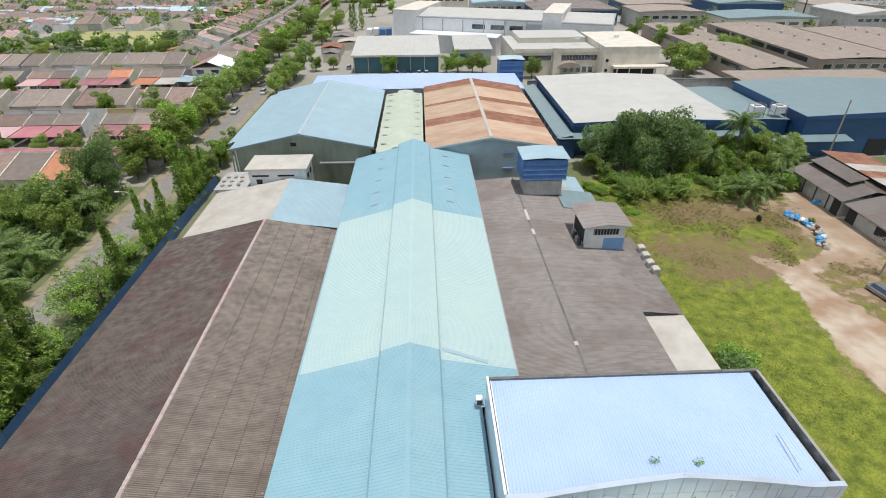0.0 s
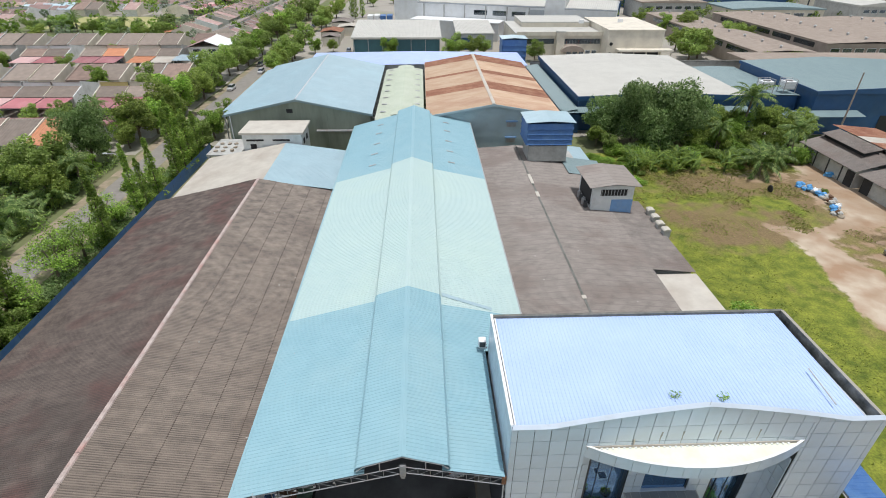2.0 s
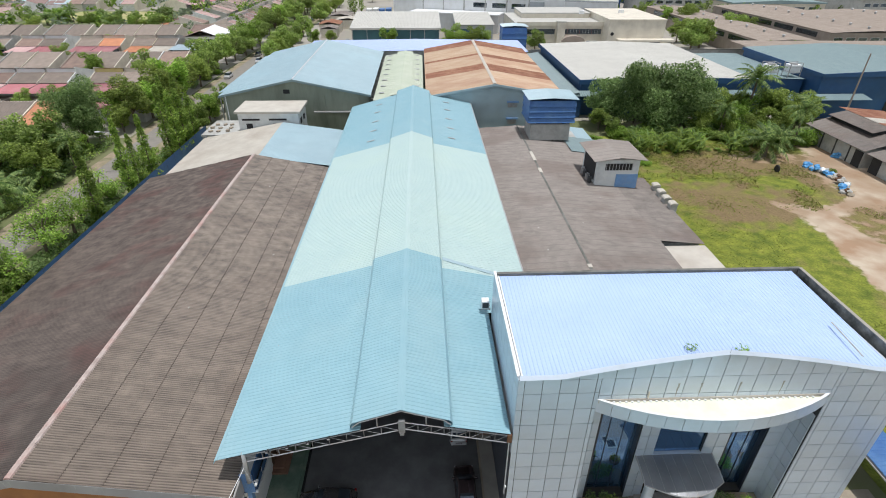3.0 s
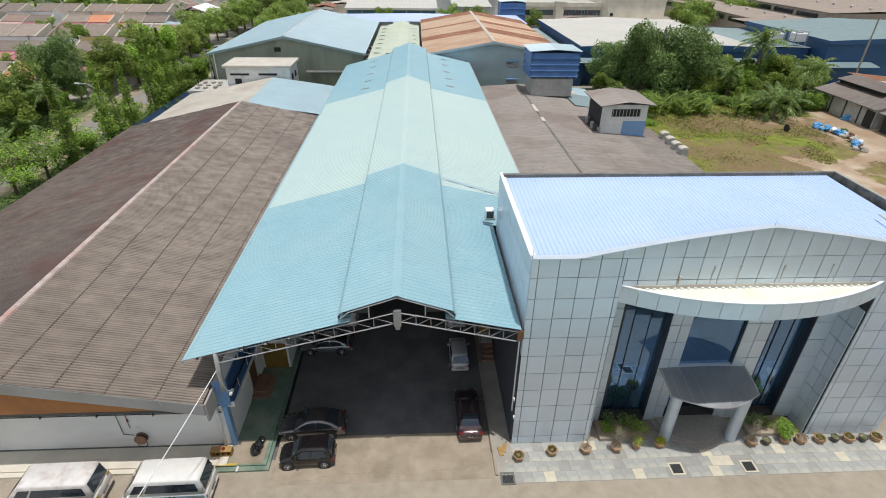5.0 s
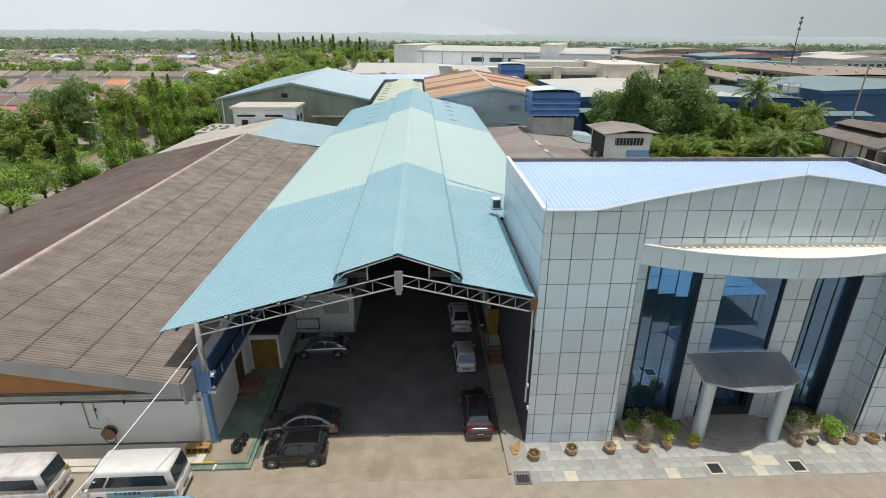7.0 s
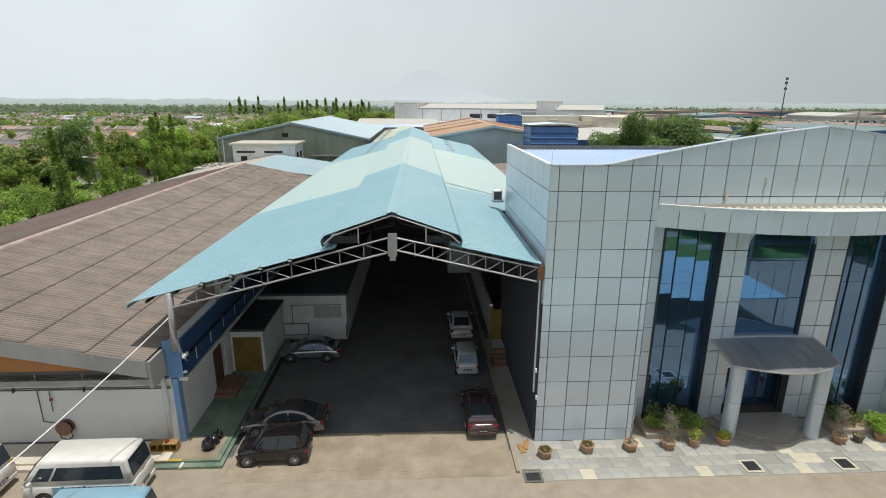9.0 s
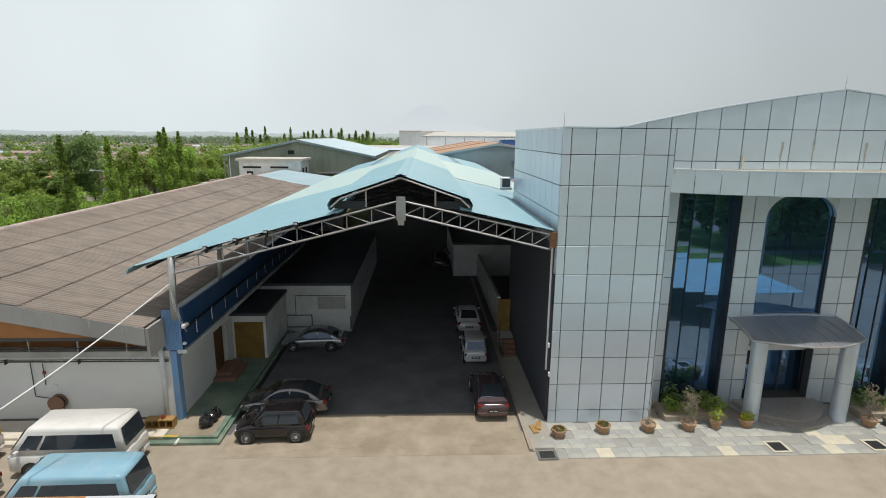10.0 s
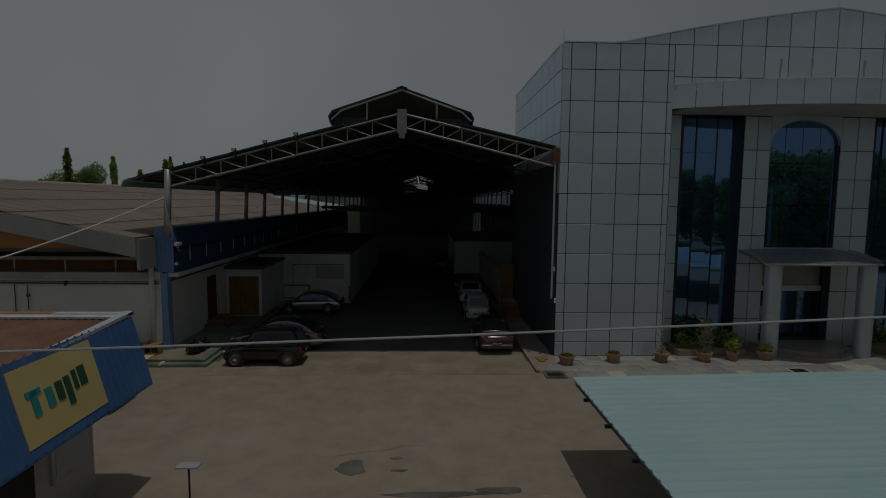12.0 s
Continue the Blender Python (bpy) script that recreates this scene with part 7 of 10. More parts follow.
# palms and trees before the pasture
for k in range(16):
    plant("farcoco" if k % 3 else "faroil", rng.uniform(-190, -104), rng.uniform(226, 254), rng.uniform(0.9, 1.3))
for k in range(18):
    plant("round", rng.uniform(-190, -106), rng.uniform(224, 254), rng.uniform(0.5, 0.95))
plant("mast", -34.0, 290, 1.5, 1); plant("mast", -31.0, 295, 1.4, 0); plant("mast", -36.5, 297, 1.35, 1)
y = 108.0
while y < 330:
    plant("round", -58.4 + rng.uniform(-1.6, 1.4), y, rng.uniform(0.95, 1.4))
    if rng.random() < 0.4:
        plant("round", -63.5 + rng.uniform(-1.5, 1.5), y + 2, rng.uniform(0.7, 1.05))
    if y > 165 and rng.random() < 0.7:
        plant("round", -45.0 + rng.uniform(-1.2, 1.2), y + 1, rng.uniform(0.8, 1.2))
    y += rng.uniform(5.0, 8.0) * (1 if y < 200 else 1.7)
for k in range(18):
    plant("shrub", rng.uniform(-61, -57.5), rng.uniform(106, 160), rng.uniform(0.8, 1.3))
# grove beside the field
plant("big", 41.0, 102.0, 1.0, 0, 0.0, 1.12); plant("big", 49.0, 102.5, 1.0, 1, 0.0, 1.12); plant("big", 46, 107, 1.0, 0); plant("big", 36.5, 105, 0.75, 1); plant("big", 56.5, 106, 0.8, 0); plant("big", 45, 99, 0.7, 1)
for x, y, s in ((57, 104, 0.8), (61, 107, 0.85), (54, 108, 0.9), (72, 103, 0.95), (75, 107, 0.9), (66, 102, 0.65), (36, 99.5, 0.5), (34.5, 103, 0.6), (79, 106, 0.8), (58, 99, 0.6), (63, 97.5, 0.55), (70, 99.5, 0.6)):
    plant("round", x, y, s, rng.choice((3, 3, 2)))
plant("coco", 65.0, 104.0, 1.28, 0); plant("coco", 68.0, 92.2, 1.36, 1); plant("coco", 57.0, 98.5, 0.55, 0)
plant("oil", 59.6, 87.2, 1.05, 0); plant("oil", 64.5, 91.0, 0.9, 1); plant("oil", 58.0, 94.0, 0.6, 1)
for x, y, s in ((60, 101, 0.8), (65, 105, 0.9), (70, 104.5, 1.0), (68, 99, 0.7), (73.5, 101, 0.8), (53, 100, 0.65), (63, 108, 0.85)):
    plant("round", x, y, s, rng.choice((3, 1, 3)))
for k in range(30):
    plant("banana", rng.uniform(37, 62), rng.uniform(88.5, 94.0), rng.uniform(1.0, 1.6))
for x, y, s in ((66, 94, 1.6), (69, 93, 1.5), (62, 93.5, 1.6), (72, 92.5, 1.3), (67.5, 96.5, 1.9), (64, 97, 1.9), (60.5, 96.5, 1.7)):
    plant("shrub", x, y, s)
for k in range(44):
    plant("shrub", rng.uniform(35, 73), rng.uniform(93.5, 104), rng.uniform(1.0, 2.0))
for k in range(26):
    plant("shrub", rng.uniform(31.6, 38.5), rng.uniform(84, 96), rng.uniform(0.5, 1.0), rng.choice((0, 1)))
for k in range(14):
    plant("shrub", rng.uniform(40, 58), rng.uniform(89, 91.5), rng.uniform(0.4, 0.75), rng.choice((0, 1)))
for x, y, s in ((34.0, 44.2, 2.1), (35.6, 46.0, 1.7), (31.4, 53, 0.7), (31.6, 56, 0.6), (9.2, 36.8, 0.35), (66.5, 79.5, 0.8)):
    plant("shrub", x, y, s)
# scattered trees over the estate and the houses
for x, y, s in ((8.5, 194, 0.85), (12.5, 195, 1.0), (17.5, 194, 0.95), (21, 193.5, 0.8), (37.5, 186, 0.95), (-12, 192, 0.95), (-39, 200, 0.75), (-33, 203, 0.6), (96, 190, 1.3), (99, 197, 1.2), (94, 204, 1.1), (104, 161.8, 0.9), (112, 163, 1.0), (119, 163, 0.9), (127, 164, 0.7), (135, 165, 0.8), (160, 166, 0.8), (178, 170, 0.8), (108, 232, 1.2), (113, 238, 1.3), (104, 240, 1.2), (120, 214, 1.2), (124, 211, 1.1), (90, 184, 1.3), (93, 190, 1.2)):
    plant("round", x, y, s)
for k in range(30):
    x, y = rng.uniform(-200, -68), rng.choice((118.8, 120.5, 145.9, 146.4, 170, 172.5, 196, 197.5, 222, 226, 230)) + rng.uniform(-0.8, 0.8)
    plant("round", x, y, rng.uniform(0.55, 1.05))
for k in range(16):
    plant("round", rng.uniform(60, 280), rng.uniform(210, 330), rng.uniform(0.6, 1.1))
for k in range(26):
    plant("mast", -150 + k * 4.4 + rng.uniform(-1, 1), 428 + rng.uniform(-12, 12), rng.uniform(1.8, 2.6), None, 0.0, rng.uniform(1.1, 1.6))
for k in range(24):
    plant("round", rng.uniform(-120, 0), rng.uniform(340, 430), rng.uniform(0.9, 1.3))


def woods(name, label, x0, x1, y0, y1, n, seed, h, mat, per=26, leaf=0.38):
    """Far woodland: many crowns of coarse leaves in one mesh."""
    rs = np.random.RandomState(seed)
    pts = []
    for k in range(n):
        x, y, r = rs.uniform(x0, x1), rs.uniform(y0, y1), rs.uniform(0.6, 1.2) * h * 0.5
        if -178 < x < -118 and 252 < y < 300:
            continue
        d = rs.normal(size=(per, 3))
        d /= np.linalg.norm(d, axis=1)[:, None]
        pts.append(d * r * rs.uniform(0.6, 1, (per, 1)) + np.array([x, y, h * rs.uniform(0.35, 0.75)]))
    ob = new(name, leaf_mesh(name, np.concatenate(pts), h * leaf, mat, rs, 0.0, 0.8))
    tagged(ob, label, "woodland", kind="stuff")


woods("far_woods", "distant belt of green woodland beyond the houses", -700, -60, 430, 752, 1100, 71, 9.0, M_LEAFFAR, 60, 0.2)
woods("far_woods", "distant belt of green woodland beyond the estate", -60, 800, 560, 752, 700, 73, 9.0, M_LEAFFAR, 50, 0.22)
woods("house_gardens", "green gardens between the terraced houses", -300, -66, 224, 430, 260, 74, 5.5, M_LEAFFAR, 90, 0.2)
woods("house_gardens", "lighter bushes between the terraced houses", -330, -66, 224, 430, 220, 75, 6.5, M_LEAFB, 80, 0.2)
woods("estate_trees", "scattered trees between the estate buildings", 70, 480, 205, 560, 330, 76, 6.5, M_LEAF, 90, 0.18)

def undergrowth(label, x0, x1, y0, y1, n, seed, h, mat):
    """Low tangled scrub in uneven clumps, one mesh."""
    rs = np.random.RandomState(seed)
    pts = np.stack([rs.uniform(x0, x1, n), rs.uniform(y0, y1, n), np.zeros(n)], 1)
    lift = np.array([noise.noise(Vector((p[0] * 0.28, p[1] * 0.28, seed))) + 0.35 for p in pts])
    pts[:, 2] = 0.1 + np.clip(lift, 0, 1) * h * rs.uniform(0.3, 1.0, n)
    tagged(new("undergrowth", leaf_mesh("undergrowth", pts[lift > 0.05], 0.42, mat, rs, 0.0, 0.6)), label, "undergrowth", kind="stuff")


undergrowth("tangled dark undergrowth below the roadside palms", -84, -57.6, 36, 96, 26000, 91, 2.2, M_LEAFD)
undergrowth("lighter weeds between the roadside palms", -84, -57.6, 36, 96, 15000, 92, 1.6, M_LEAF)
undergrowth("weeds along the foot of the blue fence", -47.6, -42.8, 26, 104, 9000, 93, 1.2, M_LEAFD)

# grass tufts over the field, longer by the grove
rs = np.random.RandomState(81)
pts = np.stack([rs.uniform(31, 74, 26000), rs.uniform(28, 97, 26000), np.full(26000, 0.08)], 1)
keep = []
for p in pts:
    keep.append(noise.noise(Vector((p[0] * 0.09, p[1] * 0.09, 3))) > -0.12 and (p[0] < 46 + 7 * noise.noise(Vector((p[1] * 0.05, 0, 9))) or 66 < p[1] < 78 and p[0] < 62 or p[1] > 90 and p[0] < 64))
pts = pts[np.array(keep)]
ob = new("field_grass", leaf_mesh("field_grass", pts, 0.34, M_GRASS, rs, 0.1, 0.22))
tagged(ob, "rough bright grass growing over the field", "grass", kind="stuff")

# taller tufts between the field and the grove
for label, seed, mat, n in (("tall rough green grass in front of the grove", 82, M_GRASS, 9000), ("tall straw-coloured dry grass in the field", 83, M_STRAW, 9000)):
    rs = np.random.RandomState(seed)
    pts = np.stack([rs.uniform(31.5, 63, n), rs.uniform(62, 94, n), np.full(n, 0.16)], 1)
    keep = [noise.noise(Vector((p[0] * 0.17, p[1] * 0.17, seed))) > 0.05 - (p[1] - 80) * 0.02 for p in pts]
    tagged(new("tall_grass", leaf_mesh("tall_grass", pts[np.array(keep)], 0.55, mat, rs, 0.1, 0.16)), label, "grass", kind="stuff")

# ---- terraced houses ----
def house(porch_mat, roof_mat, wall_mat, w=7.0, far=False, band=None):
    """A terraced house: deep porch roof, low front slope, upright band of wall, long rear slope."""
    t = thing("terraced_house", 0, 0, 0, "terraced house with a dark tiled roof and a coloured porch", "house", "terraced houses")
    part("wall", boxes((-w / 2 + 0.13, w / 2 - 0.13, 0.3, 12.6, 0, 3.1)), wall_mat, t)
    part("roof", sheet(bmesh.new(), [(-0.3, 3.2), (4.2, 4.7)], -w / 2 + 0.13, w / 2 - 0.13, 0.6, 0.05, True, axis="x"), roof_mat, t)
    part("roof", sheet(bmesh.new(), [(4.1, 5.65), (12.9, 3.2)], -w / 2 + 0.13, w / 2 - 0.13, 0.6, 0.05, True, axis="x"), roof_mat, t)
    part("upper_wall", boxes((-w / 2 + 0.13, w / 2 - 0.13, 4.2, 4.4, 4.3, 5.6)), band or wall_mat, t)
    for x, mt in ((-w / 2, M_CREAM), (w / 2, wall_mat)):
        bm = bmesh.new()
        prism(bm, [(-0.45, 0.0), (12.95, 0.0), (12.95, 3.4), (4.35, 5.9), (4.0, 5.9), (4.0, 4.85), (-0.45, 3.4)], "x", x - 0.12, x + 0.12)
        part("party_wall", bm, mt, t)
    part("porch_roof", sheet(bmesh.new(), [(-6.9, 2.45), (-0.1, 3.05)], -w / 2 + 0.15, w / 2 - 0.15, 0.7 if far else 0.35, 0.05, False, axis="x"), porch_mat, t)
    if far:
        return t
    for x in (-w / 2 + 0.4, w / 2 - 0.4):
        part("porch_post", boxes((x - 0.12, x + 0.12, -6.7, -6.46, 0, 2.45)), wall_mat, t)
    part("door", boxes((-2.4, -1.3, 0.22, 0.29, 0, 2.1)), M_BROWNWOOD, t)
    wdw = part("window", boxes((0.2, 2.4, 0.22, 0.29, 0.9, 2.2)), M_WHITEPAINT, t)
    part("pane", boxes((0.3, 2.3, 0.19, 0.215, 1.0, 2.1)), M_GLASSFAR, wdw)
    part("yard_wall", boxes((-w / 2 + 0.2, w / 2 - 0.2, 13.0, 13.15, 0, 1.7)), wall_mat, t)
    return t


M_TILE = surf("dark_roof_tile", (0.265, 0.218, 0.185), (0.195, 0.16, 0.135), 0.7, 0.9, bump=0.3, stain=(0.20, 0.16, 0.13), sscale=0.3, rnd=0.25)
M_TILEB = surf("brown_roof_tile", (0.28, 0.20, 0.165), (0.205, 0.145, 0.12), 0.7, 0.9, bump=0.3, stain=(0.12, 0.09, 0.075), sscale=0.3, rnd=0.25)
M_TILEO = surf("orange_roof_tile", (0.52, 0.24, 0.13), (0.42, 0.18, 0.10), 0.7, 0.9, bump=0.3, rnd=0.2)
# two paler tiles for far roofs, the haze is put into their colour
M_HAZERED = surf("haze_pale_red_tile", (0.36, 0.245, 0.225), (0.29, 0.195, 0.18), 0.7, 0.9, bump=0.3, stain=(0.40, 0.33, 0.30), sscale=0.3, rnd=0.3)
M_ASHTILE = surf("haze_pale_grey_tile", (0.36, 0.32, 0.29), (0.29, 0.255, 0.23), 0.7, 0.9, bump=0.3, stain=(0.24, 0.19, 0.17), sscale=0.3, rnd=0.3)
M_SKYSHEET = surf("pale_blue_sheet", (0.42, 0.52, 0.58), (0.36, 0.46, 0.52), 0.5, 0.6, rnd=0.2)
M_PINK = surf("pink_porch_sheet", (0.42, 0.185, 0.20), (0.35, 0.15, 0.165), 0.5, 0.7, stain=(0.48, 0.30, 0.29), sscale=0.3, rnd=0.2)
M_PALEPINK = surf("pale_pink_sheet", (0.54, 0.37, 0.36), (0.48, 0.32, 0.315), 0.5, 0.7, rnd=0.2)
M_ROSE = surf("rose_sheet", (0.46, 0.185, 0.20), (0.40, 0.155, 0.175), 0.5, 0.7, stain=(0.46, 0.26, 0.26), sscale=0.3, rnd=0.15)
HOUSES = [house(M_PINK, M_TILE, M_CREAM), house(M_PINK, M_TILE, M_WALLGREY, band=M_SIGNYELLOW), house(M_PALEPINK, M_TILEB, M_WALLWHITE), house(M_TILEO, M_TILE, M_CREAM), house(M_PINK, M_TILEB, M_BEIGE), house(M_WHITEROOF, M_TILE, M_WALLGREY), house(M_PINK, M_TILEO, M_CREAM), house(M_ROSE, M_TILE, M_WALLWHITE, band=M_WHITEPAINT)]
FAR_FROM = len(HOUSES)
HOUSES += [house(M_PINK, M_ASHTILE, M_CREAM, far=True), house(M_PALEPINK, M_HAZERED, M_WALLWHITE, far=True), house(M_TILEO, M_TILEB, M_CREAM, far=True), house(M_PINK, M_HAZERED, M_WALLWHITE, far=True), house(M_WHITEROOF, M_SKYSHEET, M_WALLWHITE, far=True), house(M_PALEPINK, M_TILE, M_WALLGREY, far=True)]
WEIGHT = (0, 0, 1, 1, 2, 2, 3, 4, 4, 5, 6, 7, 7)
FAR_WEIGHT = (0, 1, 1, 2, 3, 3, 5, 5, 4)
first = set()


def put_house(k, x, y, rz=0):
    m = pose(x, y, 0, 0, 0, rz)
    if k in first:
        copy_thing(HOUSES[k], m)
    else:
        first.add(k)
        HOUSES[k].matrix_basis = m


rng = random.Random(9)
# the first rows stand back to back, front to the street
for y0, rz, lead, xe in ((131.3, 0, (0, 1, 7, 7, 2, 1, 0), -69.5), (160.8, 180, (2, 0, 0, 4, 0, 5), -68.5), (180.6, 0, (5, 3, 6, 0, 7, 2), -82.5), (212.8, 180, (0, 4, 0, 3, 7, 0), -72.0), (110.2, 180, (6, 0, 4, 0, 2, 0), -71.7)):
    x = xe
    for n in range(22):
        k = lead[n] if n < len(lead) else rng.choice(WEIGHT)
        if x < -150:
            k = FAR_FROM + rng.choice(FAR_WEIGHT)
        if n < len(lead) or rng.random() > 0.05:
            put_house(k, x, y0, rz)
        x -= 7.0 if n % 2 == 0 else rng.choice((10.0, 11.5, 7.0))
# long rows that run with the road, further off
for x0, rz in ((-71.5, 90), (-100.5, -90), (-121.5, 90)):
    y = 226.0 if x0 > -110 else 304.0
    while y < 420:
        if rng.random() > 0.07:
            put_house(FAR_FROM + rng.choice((1, 2, 3, 3, 1, 5)), x0, y, rz)
        y += 7.0 if rng.random() < 0.9 else 15.0
for y0, xa, xb, rz in ((236.0, -182, -290, 0), (265.5, -184, -300, 180), (284.0, -184, -310, 0), (312.0, -150, -320, 180), (332.0, -150, -330, 0), (361.5, -150, -340, 180), (392.0, -150, -330, 0)):
    x = xa
    while x > xb:
        if rng.random() > 0.22:
            put_house(FAR_FROM + rng.choice(FAR_WEIGHT), x, y0, rz)
        x -= rng.choice((7.0, 7.0, 7.0, 12.0))
# roofs of the town beyond, row on row
def far_town(seed, rows, roof, wall, label):
    """Many small gabled houses in one mesh: too far off to tell apart."""
    rs = random.Random(seed)
    vs, fs, kinds = [], [], []
    for y, xa, xb in rows:
        x = xa
        while x > xb:
            w, d, h = rs.uniform(7, 15), rs.uniform(7, 10), rs.uniform(2.9, 3.6)
            if rs.random() < 0.62:
                y0, y1, r, b = y + rs.uniform(-1, 1), y + d, h + rs.uniform(1.2, 2.0), len(vs)
                vs += [(x - w, y0, 0), (x, y0, 0), (x, y1, 0), (x - w, y1, 0), (x - w, y0, h), (x, y0, h), (x, y1, h), (x - w, y1, h), (x - w, (y0 + y1) / 2, r), (x, (y0 + y1) / 2, r)]
                for f, k in (((0, 1, 5, 4), 1), ((2, 3, 7, 6), 1), ((1, 2, 6, 9, 5), 1), ((3, 0, 4, 8, 7), 1), ((4, 5, 9, 8), 0), ((6, 7, 8, 9), 0)):
                    fs.append([b + i for i in f])
                    kinds.append(k)
            x -= w + rs.choice((0.4, 0.4, 4.0))
    me = bpy.data.meshes.new("far_town")
    me.from_pydata(vs, [], fs)
    me.materials.append(roof)
    me.materials.append(wall)
    me.polygons.foreach_set("material_index", kinds)
    tagged(new("far_town", me), label, "houses", kind="stuff")


TOWN = [(252, -188, -330), (299, -182, -340), (322, -128, -340), (346, -126, -340), (376, -126, -350), (406, -126, -350), (419, -66, -360), (432, -64, -360), (452, -62, -380), (474, -62, -380)]
far_town(31, TOWN, M_HAZERED, M_WALLWHITE, "distant low houses with brown roofs paled for haze")
far_town(32, [(y + 3.5, a - 4, b) for y, a, b in TOWN], M_TILEB, M_CREAM, "distant low houses with dark brown roofs")
far_town(33, [(y + 1.5, a - 2, b) for y, a, b in TOWN[1::2]], M_SKYSHEET, M_CREAM, "distant low houses with pale blue roofs")
tagged(part("house_yards", boxes((-340, -57, 100.5, 232, -0.1, -0.012), (-350, -184, 232, 440, -0.1, -0.012), (-184, -62, 299, 440, -0.1, -0.012)), M_ESTATE), "dusty concrete yards between the terraced houses", "yard", kind="structure")
for y0 in (120.6, 171.0, 221.0):
    tagged(part("street", boxes((-300, -56.5, y0 - 2.6, y0 + 2.6, -0.1, 0.01)), M_ASPHALT), "narrow street between rows of terraced houses", "road", kind="structure")
for y0 in (146.1, 197.4):
    tagged(part("back_lane", boxes((-300, -58, y0 - 1.2, y0 + 1.2, -0.1, 0.008)), M_ESTATE), "concrete back lane between the terraced houses", "road", kind="structure")
# two-storey house at the end of a row
wh = thing("two_storey_house", -70.5, 187, 0, "two-storey corner house with a white and a brown roof slope", "house")
part("wall", boxes((-5.6, 5.6, -5, 6, 0, 5.6)), M_CREAM, wh)
part("roof", sheet(bmesh.new(), fall(-6.6, 5.3, 0.2, 7.6), -6, 7, 0.4, 0.05, False), M_HAZERED, wh)
part("roof", sheet(bmesh.new(), fall(0.2, 7.6, 6.6, 5.3), -6, 7, 0.4, 0.05, False), M_WHITEPAINT, wh)
part("porch_roof", sheet(bmesh.new(), [(-11.5, 2.7), (-5, 3.3)], -9.0, 5.0, 0.4, 0.05, False, axis="x"), M_SKYSHEET, wh)
for x in (-8.6, -2.0, 4.6):
    part("porch_post", boxes((x - 0.12, x + 0.12, -11.2, -10.96, 0, 2.7)), M_CREAM, wh)
for x in (-4.2, 0.6):
    wdw = part("window", boxes((x, x + 2.6, -5.06, -5.0, 3.6, 5.0)), M_WHITEPAINT, wh)
    part("pane", boxes((x + 0.1, x + 2.5, -5.09, -5.065, 3.7, 4.9)), M_GLASSFAR, wdw)

GOLD = surf("dry_pasture", (0.40, 0.36, 0.17), (0.33, 0.31, 0.13), 0.2, 0.95, stain=(0.28, 0.32, 0.10), sscale=0.08, samt=0.6)
tagged(part("pasture", boxes((-172, -124, 258, 297, -0.1, 0.015)), GOLD), "dry golden pasture between the houses", "field", kind="structure")
tagged(part("estate_yard", boxes((-47, 440, 159.9, 560, -0.1, -0.012), (-47, -31, 102, 159.9, -0.1, -0.012), (26.2, 130, 109, 159.9, -0.1, -0.012)), M_ESTATE), "dusty concrete and gravel between the estate buildings", "yard", kind="structure")

pk = thing("pink_roof_house", 0, 0, 0, "low house under a wide faded pink sheet roof", "house")
part("wall", boxes((-67.0, -58.0, 110.2, 119.4, 0, 2.8)), M_WALLGREY, pk)
part("roof", sheet(bmesh.new(), [(110.0, 2.85), (121.4, 3.3)], -67.8, -57.4, 0.35, 0.05, False, axis="x"), M_PINK, pk)
for x in (-67.4, -62.6, -57.8):
    part("post", boxes((x - 0.1, x + 0.1, 120.9, 121.1, 0, 3.2)), M_CREAM, pk)
part("door", boxes((-63.4, -62.4, 110.13, 110.19, 0, 2.1)), M_BROWNWOOD, pk)

# ---- vehicles ----
def paint(name, c, rough=0.22, metal=0.3, dust=(0.24, 0.22, 0.19), damt=0.12):
    m = surf(name, c, tuple(x * 0.92 for x in c), 1.5, rough, metal, stain=dust, sscale=1.2, samt=damt)
    m.node_tree.nodes["Principled BSDF"].inputs["Coat Weight"].default_value = 0.35
    return m


M_CARGLASS = glazing("car_glass", (0.004, 0.005, 0.006), 0.04, 0.06)
M_CARGLASS.node_tree.nodes["Principled BSDF"].inputs["Transmission Weight"].default_value = 0.1
M_RED = surf("red_lamp", (0.24, 0.012, 0.012), (0.19, 0.01, 0.01), 5.0, 0.2)
M_CHROME = surf("bright_alloy", (0.72, 0.72, 0.73), (0.6, 0.6, 0.62), 6.0, 0.35, 0.4)
M_PLATE = surf("black_plate", (0.02, 0.02, 0.02), None, 3.0, 0.4)
M_PLATEBAR = surf("plate_bars", (0.6, 0.6, 0.6), None, 3.0, 0.5)


def ring(x, hw, z0, z1, r=0.12, top=0.86):
    """One rounded section across a car body, from under the left sill over the top to the right."""
    h = z1 - z0
    side = [(hw * 0.9, z0), (hw * 0.99, z0 + 0.14 * h), (hw, z0 + 0.5 * h), (hw * 0.985, z0 + 0.8 * h), (hw * top + 0.02, z1 - 0.02 * h), (hw * top * 0.6, z1 + 0.012)]
    return [(x, -y, z) for y, z in side] + [(x, y, z) for y, z in side[::-1]]


def loft(bm, rings):
    vs = [[bm.verts.new(p) for p in r] for r in rings]
    k = len(rings[0])
    for a, b in zip(vs[:-1], vs[1:]):
        for i in range(k):
            bm.faces.new([a[i], a[(i + 1) % k], b[(i + 1) % k], b[i]])
    bm.faces.new(vs[0][::-1])
    bm.faces.new(vs[-1])
    bmesh.ops.recalc_face_normals(bm, faces=list(bm.faces))


